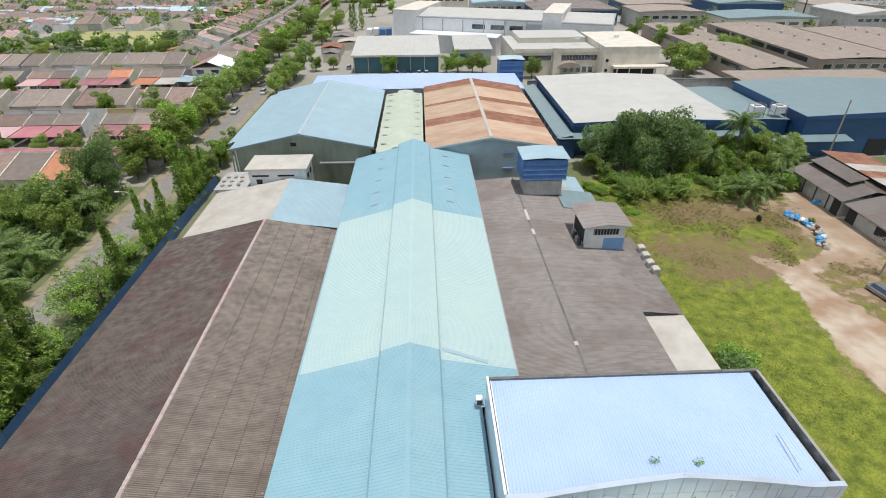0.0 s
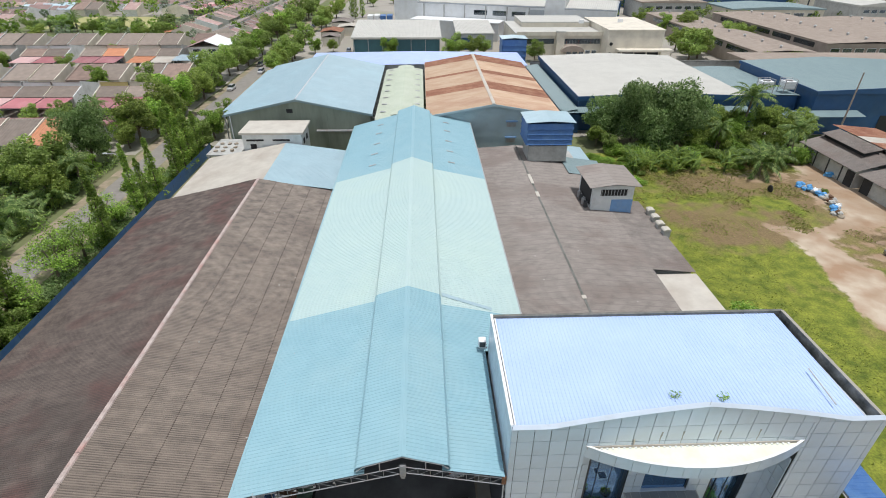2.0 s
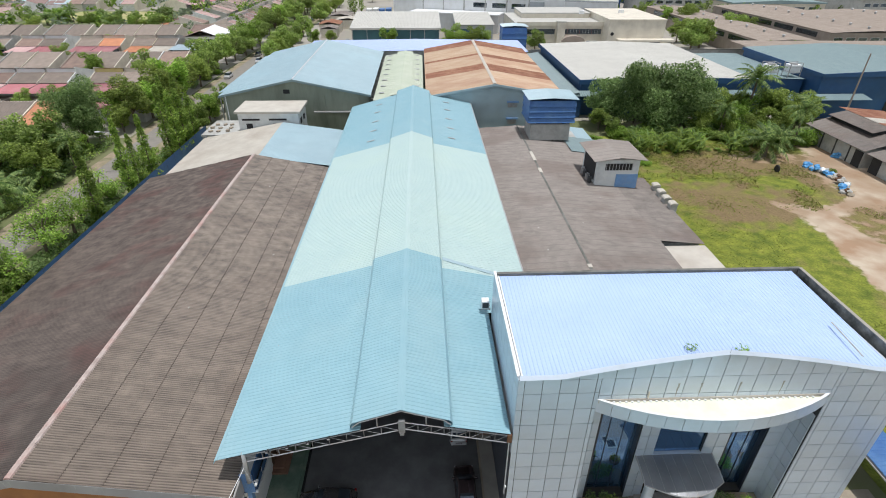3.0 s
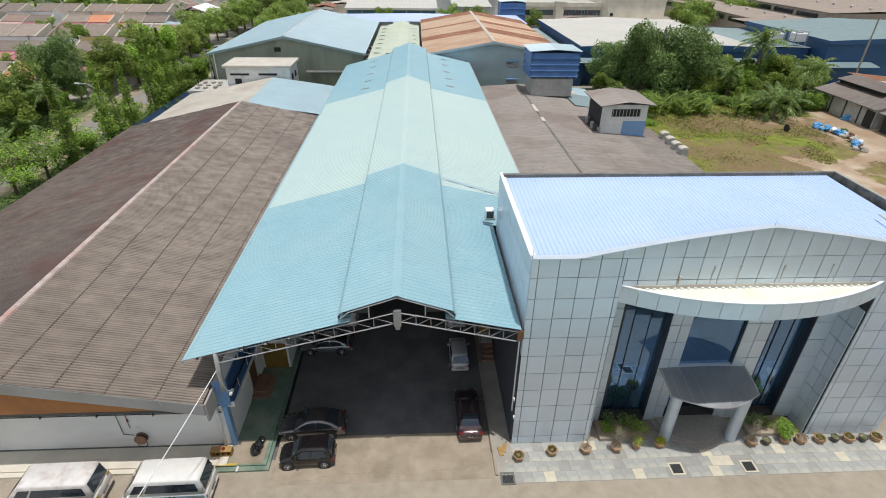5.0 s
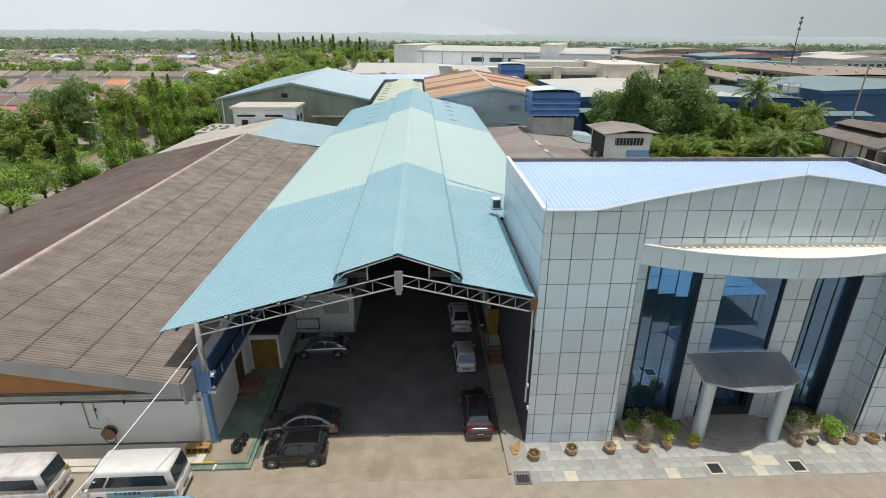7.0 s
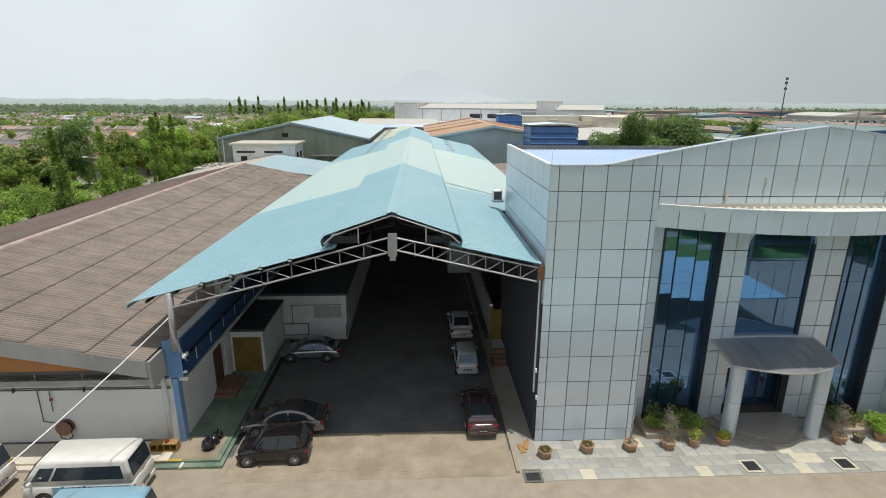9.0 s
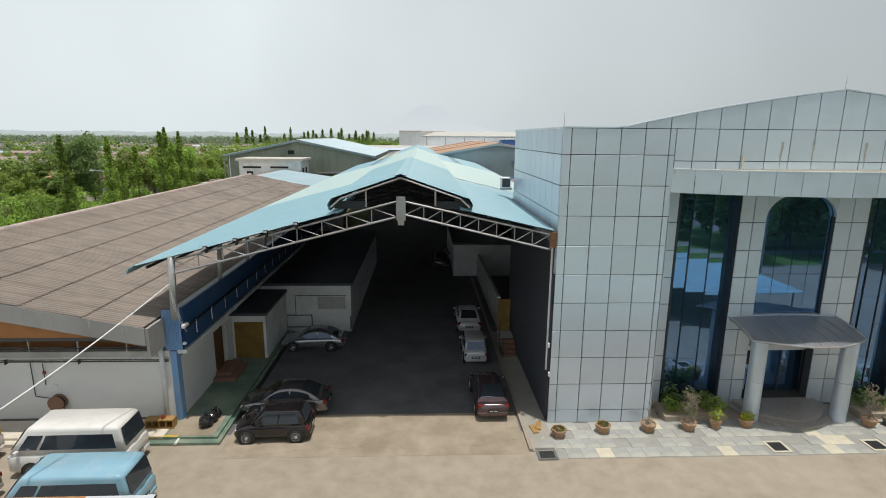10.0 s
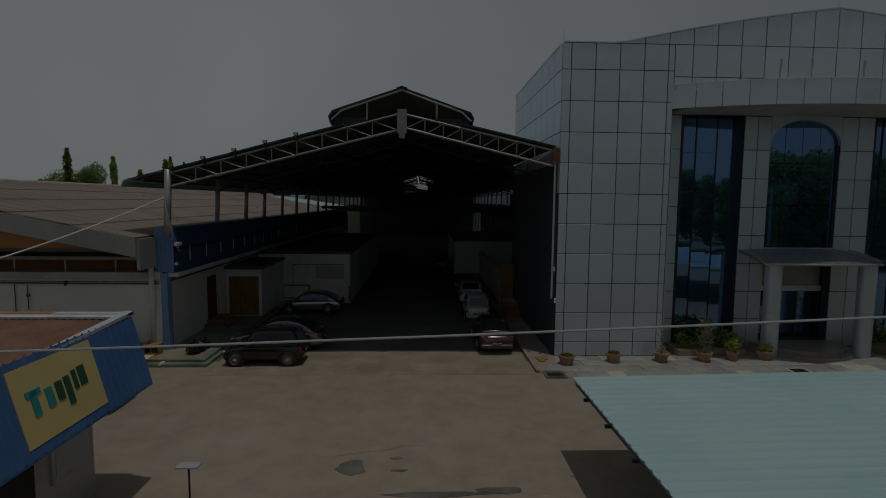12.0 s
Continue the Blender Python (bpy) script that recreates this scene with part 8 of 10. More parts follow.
def quad(bm, a, b, c, d, out):
    """A pane: a thin slab on four corners, pushed out along a direction."""
    o = Vector(out) * 0.012
    lo = [bm.verts.new(Vector(p) + o * 0.2) for p in (a, b, c, d)]
    hi = [bm.verts.new(Vector(p) + o) for p in (a, b, c, d)]
    for i in range(4):
        bm.faces.new([lo[i], lo[(i + 1) % 4], hi[(i + 1) % 4], hi[i]])
    bm.faces.new(lo[::-1])
    bm.faces.new(hi)


def wheel(t, x, y, r, w, s):
    wh = new("wheel")
    wh.parent = t
    wh.matrix_local = pose(x, y, r)
    bm = bmesh.new()
    lathe(bm, [(r * 0.62, -w / 2), (r * 0.94, -w / 2), (r, -w * 0.3), (r, w * 0.3), (r * 0.94, w / 2), (r * 0.62, w / 2)], 22)
    bmesh.ops.rotate(bm, verts=bm.verts, matrix=Matrix.Rotation(math.pi / 2, 3, "X"))
    part("tyre", bm, M_BLACK, wh, smooth=True)
    bm = bmesh.new()
    yo = s * (w / 2 - 0.02)
    for k in range(7):
        a = 2 * math.pi * k / 7
        tube(bm, (0, yo, 0), (r * 0.6 * math.cos(a), yo, r * 0.6 * math.sin(a)), 0.03, 0.022, 5)
    for i in range(20):
        a, b = 2 * math.pi * i / 20, 2 * math.pi * (i + 1) / 20
        tube(bm, (r * 0.62 * math.cos(a), yo, r * 0.62 * math.sin(a)), (r * 0.62 * math.cos(b), yo, r * 0.62 * math.sin(b)), 0.025, seg=4, caps=False)
    part("rim", bm, M_CHROME, wh)


ARCH = ((0.235, 0.0), (0.29, 0.27), (0.35, 0.57), (0.41, 0.81), (0.46, 0.93), (0.53, 1.0), (0.61, 0.995), (0.68, 0.93), (0.75, 0.79), (0.81, 0.6), (0.87, 0.36), (0.925, 0.1))


def arched_cabin(t, f, L, bw, rw, zb, zr, mat):
    """A sedan's rounded greenhouse: arched shell, side windows that follow the arch, curved screens."""
    us, hs = [a for a, _ in ARCH], [b for _, b in ARCH]
    def cross(u):
        h = float(np.interp(u, us, hs))
        return f + u * L, zb + (zr - zb) * h, bw + (rw - bw) * h
    bm = bmesh.new()
    rings = []
    for u in us:
        x, z, w = cross(u)
        rings.append([(x, -bw, zb - 0.06), (x, -w, z - 0.05), (x, -w * 0.8, z), (x, 0, z + 0.015), (x, w * 0.8, z), (x, w, z - 0.05), (x, bw, zb - 0.06)])
    loft(bm, rings)
    part("cabin", bm, mat, t, smooth=True)
    def strip(name, low, high):
        b2 = bmesh.new()
        rows = [[b2.verts.new(p) for p in row] for row in zip(*(low, high))] if high else [[b2.verts.new(p) for p in row] for row in low]
        for r0, r1 in zip(rows, rows[1:]):
            for i in range(len(r0) - 1):
                b2.faces.new((r0[i], r0[i + 1], r1[i + 1], r1[i]))
        bmesh.ops.recalc_face_normals(b2, faces=b2.faces)
        part(name, b2, M_CARGLASS, t)
    for s in (-1, 1):
        for ua, ub in ((0.335, 0.565), (0.585, 0.80)):
            low, high = [], []
            for i in range(9):
                x, z, w = cross(ua + (ub - ua) * i / 8)
                for row, zz in ((low, zb + 0.06), (high, max(zb + 0.08, zb + (z - 0.05 - zb) * 0.86))):
                    row.append((x, s * (bw + (w - bw) * (zz - zb + 0.06) / max(0.06, z - 0.05 - zb + 0.06) + 0.008), zz))
            strip("side_window", low, high)
    for name, ua, ub, sg in (("windscreen", 0.26, 0.44, -1), ("rear_window", 0.71, 0.885, 1)):
        rows = []
        for i in range(9):
            x, z, w = cross(ua + (ub - ua) * i / 8)
            rows.append([(x + sg * 0.012, -w * 0.79, z + 0.012), (x + sg * 0.012, 0, z + 0.027), (x + sg * 0.012, w * 0.79, z + 0.012)])
        strip(name, rows, None)


def car(label, x, y, rz, L, W, H, mat, kind="sedan", wb=2.4, cat="car"):
    """A car that looks along its own -x: lofted body, cabin with panes, wheels, lamps."""
    t = thing("parked_" + ("van" if kind == "van" else "car"), x, y, 0, label, cat, "parked vehicles", rz=rz)
    hw, f = W / 2, -L / 2
    zs = 0.24
    if kind == "sedan":
        belt = 0.62 * H
        st = [(0.0, 0.80, 0.36, 0.42 * H), (0.02, 0.92, 0.25, 0.47 * H), (0.10, 0.985, zs, 0.53 * H), (0.26, 1.0, zs, 0.60 * H), (0.32, 1.0, zs, belt), (0.76, 1.0, zs, 0.655 * H), (0.90, 0.99, zs, 0.65 * H), (0.97, 0.95, 0.27, 0.60 * H), (1.0, 0.86, 0.36, 0.56 * H)]
        cab = (0.24, 0.45, 0.67, 0.90)
    elif kind == "hatch":
        belt = 0.60 * H
        st = [(0.0, 0.82, 0.34, 0.40 * H), (0.025, 0.94, 0.24, 0.46 * H), (0.10, 0.99, zs, 0.52 * H), (0.24, 1.0, zs, 0.59 * H), (0.30, 1.0, zs, belt), (0.92, 0.99, zs, 0.61 * H), (0.98, 0.95, 0.27, 0.60 * H), (1.0, 0.88, 0.34, 0.50 * H)]
        cab = (0.24, 0.40, 0.88, 0.965)
    else:
        belt = 0.52 * H
        st = [(0.0, 0.84, 0.36, 0.36 * H), (0.02, 0.95, 0.26, 0.45 * H), (0.06, 0.99, zs, 0.50 * H), (0.12, 1.0, zs, belt), (0.96, 1.0, zs, belt), (0.99, 0.97, 0.28, belt * 0.98), (1.0, 0.92, 0.36, belt * 0.9)]
        cab = (0.03, 0.20, 0.94, 0.985)
    bm = bmesh.new()
    loft(bm, [ring(f + u * L, hw * w, z0, z1) for u, w, z0, z1 in st])
    body = part("body", bm, mat, t, smooth=True)
    # cabin shell
    x0, x1, x2, x3 = [f + u * L for u in cab]
    bw, rw = hw * 0.955, hw * (0.72 if kind == "sedan" else 0.80 if kind == "hatch" else 0.87)
    zb, zr = belt - 0.03, H
    if kind == "sedan":
        arched_cabin(t, f, L, bw, rw, zb, zr, mat)
    bm = bmesh.new()
    def level(k):
        z = zb + (zr - zb) * k
        a, b, w = x0 + (x1 - x0) * k, x3 + (x2 - x3) * k, bw + (rw - bw) * k
        return [(a, -w * 0.93, z), (a - 0.06 * (1 - k), 0, z), (a, w * 0.93, z), (a + 0.12, w, z), ((a + b) / 2, w * 1.01, z), (b - 0.1, w, z), (b, w * 0.93, z), (b + 0.04, 0, z), (b, -w * 0.93, z), (b - 0.1, -w, z), ((a + b) / 2, -w * 1.01, z), (a + 0.12, -w, z)]
    loft(bm, [level(0), level(0.5), level(0.93 if kind != "van" else 0.86)] + ([[(q[0], q[1] * 0.975, q[2]) for q in level(0.95)]] if kind == "van" else []) + [[(x0 + (x1 - x0) * 0.98 + (p[0] - x1) * 0.93 + (x1 - x0) * 0.05, p[1] * 0.9, zr + 0.012) for p in level(1.0)]])
    if kind != "sedan":
        part("cabin", bm, mat, t, smooth=True)
    def at(u, k, s):
        z = zb + (zr - zb) * k
        a, b, w = x0 + (x1 - x0) * k + 0.10, x3 + (x2 - x3) * k - 0.10, bw + (rw - bw) * k
        return (a + (b - a) * u, s * w * 1.012, z)
    cuts = {"sedan": ((0.06, 0.5), (0.53, 0.94)), "hatch": ((0.05, 0.45), (0.48, 0.93)), "van": ((0.04, 0.205), (0.235, 0.955))}[kind]
    for s in (-1, 1) if kind != "sedan" else ():
        for a, b in cuts:
            bm = bmesh.new()
            low, up = (0.18, 0.74) if kind == "van" else (0.12, 0.86)
            quad(bm, at(a, low, s), at(b, low, s), at(b, up, s), at(a, up, s), (0, s, 0))
            part("side_window", bm, M_CARGLASS, t)
    for xa, xb, sg, nm in ((x0, x1, -1, "windscreen"), (x3, x2, 1, "rear_window")) if kind != "sedan" else ():
        bm = bmesh.new()
        def fp(k, s):
            return (xa + (xb - xa) * k + sg * 0.035, s * (bw + (rw - bw) * k) * 0.86, zb + (zr - zb) * k)
        k0 = 0.12 if nm == "windscreen" else 0.2
        quad(bm, fp(k0, -1), fp(k0, 1), fp(0.9, 1), fp(0.9, -1), (sg * 2.4, 0, 0.8))
        part(nm, bm, M_CARGLASS, t)
    for s in (-1, 1):
        zl = {"sedan": 0.53, "hatch": 0.47, "van": 0.40}[kind] * H
        part("tail_lamp", bevel(boxes((L / 2 - 0.16, L / 2 - 0.005, min(s * hw * 0.7, s * hw * 0.95), max(s * hw * 0.7, s * hw * 0.95), zl - (0.09 if kind != "van" else 0.2), zl + 0.09)), 0.02), M_RED, t)
        part("headlamp", bevel(boxes((f + 0.03, f + 0.22, min(s * hw * 0.55, s * hw * 0.9), max(s * hw * 0.55, s * hw * 0.9), 0.36 * H, 0.45 * H)), 0.02), M_CHROME, t)
        part("mirror", bevel(boxes((x0 + 0.3, x0 + 0.42, min(s * (hw - 0.02), s * (hw + 0.16)), max(s * (hw - 0.02), s * (hw + 0.16)), belt + 0.02, belt + 0.16)), 0.02), mat, t)
        for u in ((L - wb) / 2 / L * 0.96, 1 - (L - wb) / 2 / L * 1.04):
            wheel(t, f + u * L, s * (hw - 0.055), 0.29 if kind != "van" else 0.32, 0.19, s)
            bm = bmesh.new()
            r = 0.36 if kind != "van" else 0.38
            lathe(bm, [(r * 0.3, -0.012), (r, -0.012), (r, 0.012), (r * 0.3, 0.012)], 20)
            bmesh.ops.rotate(bm, verts=bm.verts, matrix=Matrix.Rotation(math.pi / 2, 3, "X"))
            bmesh.ops.translate(bm, verts=bm.verts, vec=(f + u * L, s * (hw + 0.002), r * 0.83))
            part("wheel_arch", bm, M_BLACK, t)
    part("bumper", bevel(boxes((L / 2 - 0.14, L / 2 + 0.03, -hw * 0.9, hw * 0.9, 0.28, 0.46)), 0.03), mat, t)
    pl = part("number_plate", boxes((L / 2 + 0.025, L / 2 + 0.035, -0.24, 0.24, 0.47, 0.58)), M_PLATE, t)
    for y0 in (-0.18, 0.02):
        part("plate_bar", boxes((L / 2 + 0.036, L / 2 + 0.04, y0, y0 + 0.16, 0.5, 0.55)), M_PLATEBAR, pl)
    return t


P_BLACK = paint("dusty_black_paint", (0.012, 0.010, 0.011), 0.12, 0.0, (0.06, 0.052, 0.046), 0.25)
P_GREY = paint("bronze_grey_paint", (0.20, 0.19, 0.195), 0.2, 0.75)
P_SILVER = paint("silver_grey_paint", (0.36, 0.37, 0.39), 0.22, 0.75)
P_MAROON = paint("plum_paint", (0.13, 0.088, 0.095), 0.2, 0.7)
P_WHITE = paint("old_white_paint", (0.56, 0.56, 0.57), 0.3, 0.2)
P_VANWHITE = paint("white_van_paint", (0.74, 0.73, 0.70), 0.35, 0.0, (0.5, 0.46, 0.4), 0.3)
P_STAINED = paint("stained_white_paint", (0.70, 0.68, 0.66), 0.45, 0.0, (0.42, 0.33, 0.30), 0.75)
P_SKY = paint("sky_blue_paint", (0.24, 0.44, 0.56), 0.4, 0.0, (0.42, 0.52, 0.56), 0.4)
car("dusty black small hatchback parked by the walkway", -7.72, 21.42, 1.5, 3.05, 1.38, 1.36, P_BLACK, "hatch", 2.0)
car("bronze grey sedan parked in the shed shade", -7.75, 23.5, 0.5, 3.85, 1.55, 1.32, P_GREY, "sedan", 2.3)
car("silver grey old sedan before the white room", -7.95, 30.8, 0.3, 3.6, 1.48, 1.25, P_SILVER, "sedan", 2.2)
car("plum sedan parked along the office kerb", 1.62, 24.05, -89.5, 3.75, 1.46, 1.34, P_MAROON, "sedan", 2.2)
car("small white hatchback in the shade of the shed", 1.42, 29.45, -90, 3.1, 1.28, 1.38, P_WHITE, "hatch", 2.0)
car("old white sedan in the shade of the shed", 1.5, 34.55, -90.5, 3.9, 1.52, 1.32, P_WHITE, "sedan", 2.4)
car("dark sedan deep inside the shed", 0.3, 51.5, -90, 4.0, 1.6, 1.36, P_GREY, "sedan", 2.45)
v1 = car("white van with pale blue side graphics by the hall wall", -14.5, 19.5, 1.0, 4.3, 1.64, 1.98, P_VANWHITE, "van", 2.45, "van")
v0 = car("old white van with a stained roof by the hall wall", -20.15, 19.5, 1.0, 4.45, 1.66, 1.92, P_STAINED, "van", 2.6, "van")
car("sky blue van parked behind the guard house", -12.9, 16.9, 1.0, 4.2, 1.62, 1.8, P_SKY, "van", 2.45, "van")
# graphics on the van sides, as plain shapes
for s in (-1,):
    bm = boxes((-0.9, 2.0, -0.842, -0.836, 0.42, 0.92))
    part("side_graphic", bm, P_SKY, v1, "pale blue painted panel")
    for i in range(6):
        part("graphic_bar", boxes((-0.55 + 0.2 * i, -0.42 + 0.2 * i, -0.85, -0.843, 0.78, 0.92 + (0.03 if i in (0, 4) else 0))), M_SIGNTEAL if i < 2 else M_NAVY, v1)
    part("graphic_splash", boxes((1.1, 1.75, -0.85, -0.843, 0.55, 0.8)), M_BEIGE, v1)
    for i in range(9):
        part("graphic_bar", boxes((-0.75 + 0.13 * i, -0.66 + 0.13 * i, -0.85, -0.838, 0.72, 0.8)), M_NAVY, v0)
    part("reflector", boxes((2.2, 2.235, -0.72, -0.5, 0.66, 0.86)), M_YELLOWPAINT, v0)
    part("reflector", boxes((2.2, 2.235, 0.5, 0.72, 0.98, 1.12)), M_YELLOWPAINT, v0)
car("beige car parked beyond the guard house", -18.2, 17.2, 1.0, 4.0, 1.6, 1.4, paint("beige_car_paint", (0.36, 0.33, 0.29)), "sedan", 2.4)
# cars far away on the road and in the estate
rng = random.Random(3)
M_FARCAR = [P_WHITE, P_SILVER, P_GREY, P_WHITE]


def far_car(x, y, rz, k, z=0.02):
    t = thing("far_car", x, y, 0.02, "small car parked along the distant road", "car", "cars far off", rz=rz)
    t.location.z = z
    bm = bmesh.new()
    loft(bm, [ring(-2 + u * 4, 0.8 * w, 0.2, z) for u, w, z in ((0, 0.85, 0.6), (0.1, 1, 0.75), (0.3, 1, 0.85), (0.9, 1, 0.88), (1, 0.9, 0.75))])
    part("body", bm, M_FARCAR[k % 4], t)
    bm = bmesh.new()
    box(bm, -1.0, 1.5, -0.72, 0.72, 0.84, 1.35, 0.22)
    part("cabin", bm, M_CARGLASS, t)
    part("roof", boxes((-0.7, 1.2, -0.5, 0.5, 1.35, 1.38)), M_FARCAR[k % 4], t)
    for wx in (-1.25, 1.25):
        for wy in (-0.7, 0.7):
            bm = bmesh.new()
            tube(bm, (wx, wy - 0.09, 0.3), (wx, wy + 0.09, 0.3), 0.3, seg=10)
            part("wheel", bm, M_BLACK, t)


for k in range(12):
    far_car(-50.4 + rng.uniform(-0.3, 0.3), 170 + 9.5 * k + rng.uniform(-3, 3), 90, k)
for k in range(12):
    far_car(-27.5 + 2.6 * k, 203.5 - 10.5 * (k > 6), 90, k + 1, -0.03)
for k in range(4):
    far_car(-53.5, 150 + 31 * k, 90, k)

# ---- guard house ----
kio = thing("guard_house", 0.08, -0.28, 0, "small guard house with a rusty roof and blue sheet awning", "guard house")
part("wall", boxes((-14.6, -8.75, 8.9, 12.35, 0, 2.6)), M_WALLGREY, kio)
part("roof_sheet", sheet(bmesh.new(), [(8.3, 3.62), (12.55, 3.87)], -15.0, -8.1, 0.15, 0.035, True, axis="x"), M_RUSTBROWN, kio)
for k in range(14):
    x = -15.0 + 0.5 * k
    part("flashing", boxes((x, x + 0.49, 12.3, 12.55, 3.895, 3.93)), M_FLASH, kio)
part("flashing", boxes((-15.0, -9.6, 12.55, 12.75, 3.86, 3.95)), M_RUSTORANGE, kio)
part("flashing", boxes((-9.6, -7.98, 12.55, 12.75, 3.86, 3.95)), M_FLASH, kio)
bm = bmesh.new()
prism(bm, [(8.3, 3.63), (12.75, 3.9), (12.75, 3.97), (8.3, 3.7)], "x", -8.16, -7.98)
part("flashing", bm, M_FLASH, kio)
part("awning", sheet(bmesh.new(), [(-7.6, 2.35), (-8.0, 3.88)], 8.2, 12.7, 0.2, 0.03, False), M_BLUEPAINT, kio, "blue corrugated awning sheet")
part("awning", sheet(bmesh.new(), [(12.76, 3.86), (12.8, 2.5)], -15, -8.3, 0.2, 0.03, False, axis="x"), M_BLUEPAINT, kio, "blue corrugated awning sheet")
bm = bmesh.new()
prism(bm, [(-7.67, 2.52), (-7.99, 3.75), (-7.95, 3.76), (-7.63, 2.53)], "y", 9.12, 11.12)
sg = part("sign_board", bm, M_SIGNYELLOW, kio, "cream yellow sign board with plain coloured shapes")
for i, (a, b, z0, z1, mt) in enumerate(((9.42, 9.56, 2.95, 3.35, 0), (9.34, 9.66, 3.27, 3.37, 0), (9.74, 9.9, 2.98, 3.3, 0), (9.98, 10.14, 3.0, 3.32, 1), (10.2, 10.34, 2.85, 3.34, 1), (10.42, 10.52, 3.05, 3.38, 1), (10.58, 10.76, 3.06, 3.4, 1))):
    k0, k1 = (3.75 - z0) / 1.23, (3.75 - z1) / 1.23
    bm = bmesh.new()
    prism(bm, [(-7.945 + 0.32 * k0, z0), (-7.945 + 0.32 * k1, z1), (-7.93 + 0.32 * k1, z1), (-7.93 + 0.32 * k0, z0)], "y", a, b)
    part("sign_shape", bm, M_SIGNTEAL if mt == 0 else M_SIGNGREEN, sg)
part("notice_board", boxes((-8.75, -8.68, 11.0, 12.2, 0.9, 1.9)), M_STEEL, kio)
part("notice_sheet", boxes((-8.68, -8.67, 11.1, 12.1, 1.0, 1.8)), M_LIGHTGREY, kio)
part("window_opening", boxes((-8.76, -8.72, 9.2, 10.6, 0.9, 2.2)), M_DARK, kio)
part("awning_strut", boxes((-8.7, -7.75, 12.5, 12.56, 2.5, 2.56)), M_STEEL, kio)
stand = thing("stand_sign", -6.33, 11.4, 0, "thin black stand with a small grey board", "sign")
part("foot", boxes((-0.18, 0.18, -0.18, 0.18, 0, 0.03)), M_BLACK, stand)
bm = bmesh.new()
tube(bm, (0, 0, 0.03), (0, 0, 0.92), 0.022, seg=6)
part("stem", bm, M_BLACK, stand)
part("board", boxes((-0.22, 0.22, -0.12, 0.12, 0.92, 0.95)), M_LIGHTGREY, stand)
# carport in the yard
cp = thing("carport", 0, 0, 0, "low carport with a wide pale blue sheet roof", "carport")
part("roof_sheet", sheet(bmesh.new(), [(2.32, 2.02), (24.0, 2.42)], 4.2, 13.6, 0.3, 0.03, False), M_PALEBLUE, cp)
part("edge_beam", boxes((2.37, 2.47, 4.3, 13.5, 1.86, 1.98)), M_DARKSTEEL, cp)
for x in (3.9, 8, 13.5, 19, 23.5):
    for y in (4.6, 13.2):
        bm = bmesh.new()
        tube(bm, (x, y, 0), (x, y, 2.0 + 0.0183 * (x - 2.1)), 0.06, seg=8)
        part("post", bm, M_STEEL, cp)
for y in (12.3, 10.9, 9.5):
    part("bracket", boxes((2.22, 2.34, y, y + 0.06, 1.9, 1.97)), M_BLACK, cp)
# blue lean-to on the far side of the office
lt = thing("blue_lean_to", 0, 0, 0, "low blue sheet roof on posts between office and field", "shelter")
part("roof_sheet", sheet(bmesh.new(), fall(29.2, 2.85, 32.2, 2.55), 16.5, 29.0, 0.3, 0.03, False), M_BLUEPAINT, lt)
part("gutter", boxes((29.08, 29.2, 16.5, 29.0, 2.68, 2.82)), M_DARKSTEEL, lt)
part("gutter_lip", boxes((29.0, 29.08, 16.5, 29.0, 2.72, 2.8)), M_WALLGREY, lt)
for x in (29.4, 32.0):
    for y in (16.8, 20.8, 24.8, 28.7):
        part("post", boxes((x - 0.05, x + 0.05, y - 0.05, y + 0.05, 0, 2.54)), M_STEEL, lt)
# cable from the shed post to the guard house
cab = thing("white_cable", 0, 0, 0, "slack white cable from the shed post to the guard house", "cable")
bm = bmesh.new()
A, B = Vector((-11.71, 21.85, 6.5)), Vector((-14.67, 12.45, 3.95))
strand(bm, [tuple(A.lerp(B, i / 12) + Vector((0, 0, -0.22 * math.sin(math.pi * i / 12)))) for i in range(13)], 0.024, 6)
part("cable", bm, M_WHITEPAINT, cab)
tw = thing("loose_wires", 0, 0, 0, "tangle of loose white wires on the shed post", "wires")
for i in range(3):
    bm = bmesh.new()
    strand(bm, [(-11.7, 21.85, 6.4 - 0.05 * i), (-11.62 + 0.05 * i, 21.8, 5.6), (-11.5 + 0.08 * i, 21.95, 4.9 - 0.1 * i), (-11.45 + 0.03 * i, 22.3, 4.3)], 0.006, 4)
    part("wire", bm, M_WHITEPAINT, tw)
cctv = thing("security_camera", -11.45, 22.3, 4.62, "small white security camera on the blue fascia", "camera")
part("arm", boxes((-0.15, 0.0, -0.03, 0.03, -0.03, 0.03)), M_WHITEPAINT, cctv)
part("housing", bevel(boxes((-0.02, 0.12, -0.34, 0.1, -0.06, 0.08)), 0.02), M_WHITEPAINT, cctv)
sp = thing("flood_lamp", -11.5, 22.2, 3.75, "round white lamp bent from the fascia", "lamp")
bm = bmesh.new()
lathe(bm, [(0.02, 0.0), (0.08, 0.03), (0.09, 0.08), (0.03, 0.13)], 12)
part("shade", bm, M_WHITEPAINT, sp)
for z, y, x in ((3.7, 22.0, 3.9), (2.4, 21.9, 3.97)):
    t = thing("wall_box", x, y, z, "small white box wired to the office corner", "box", "wall boxes")
    part("casing", boxes((-0.06, 0.02, -0.06, 0.06, -0.09, 0.09)), M_WHITEPAINT, t)
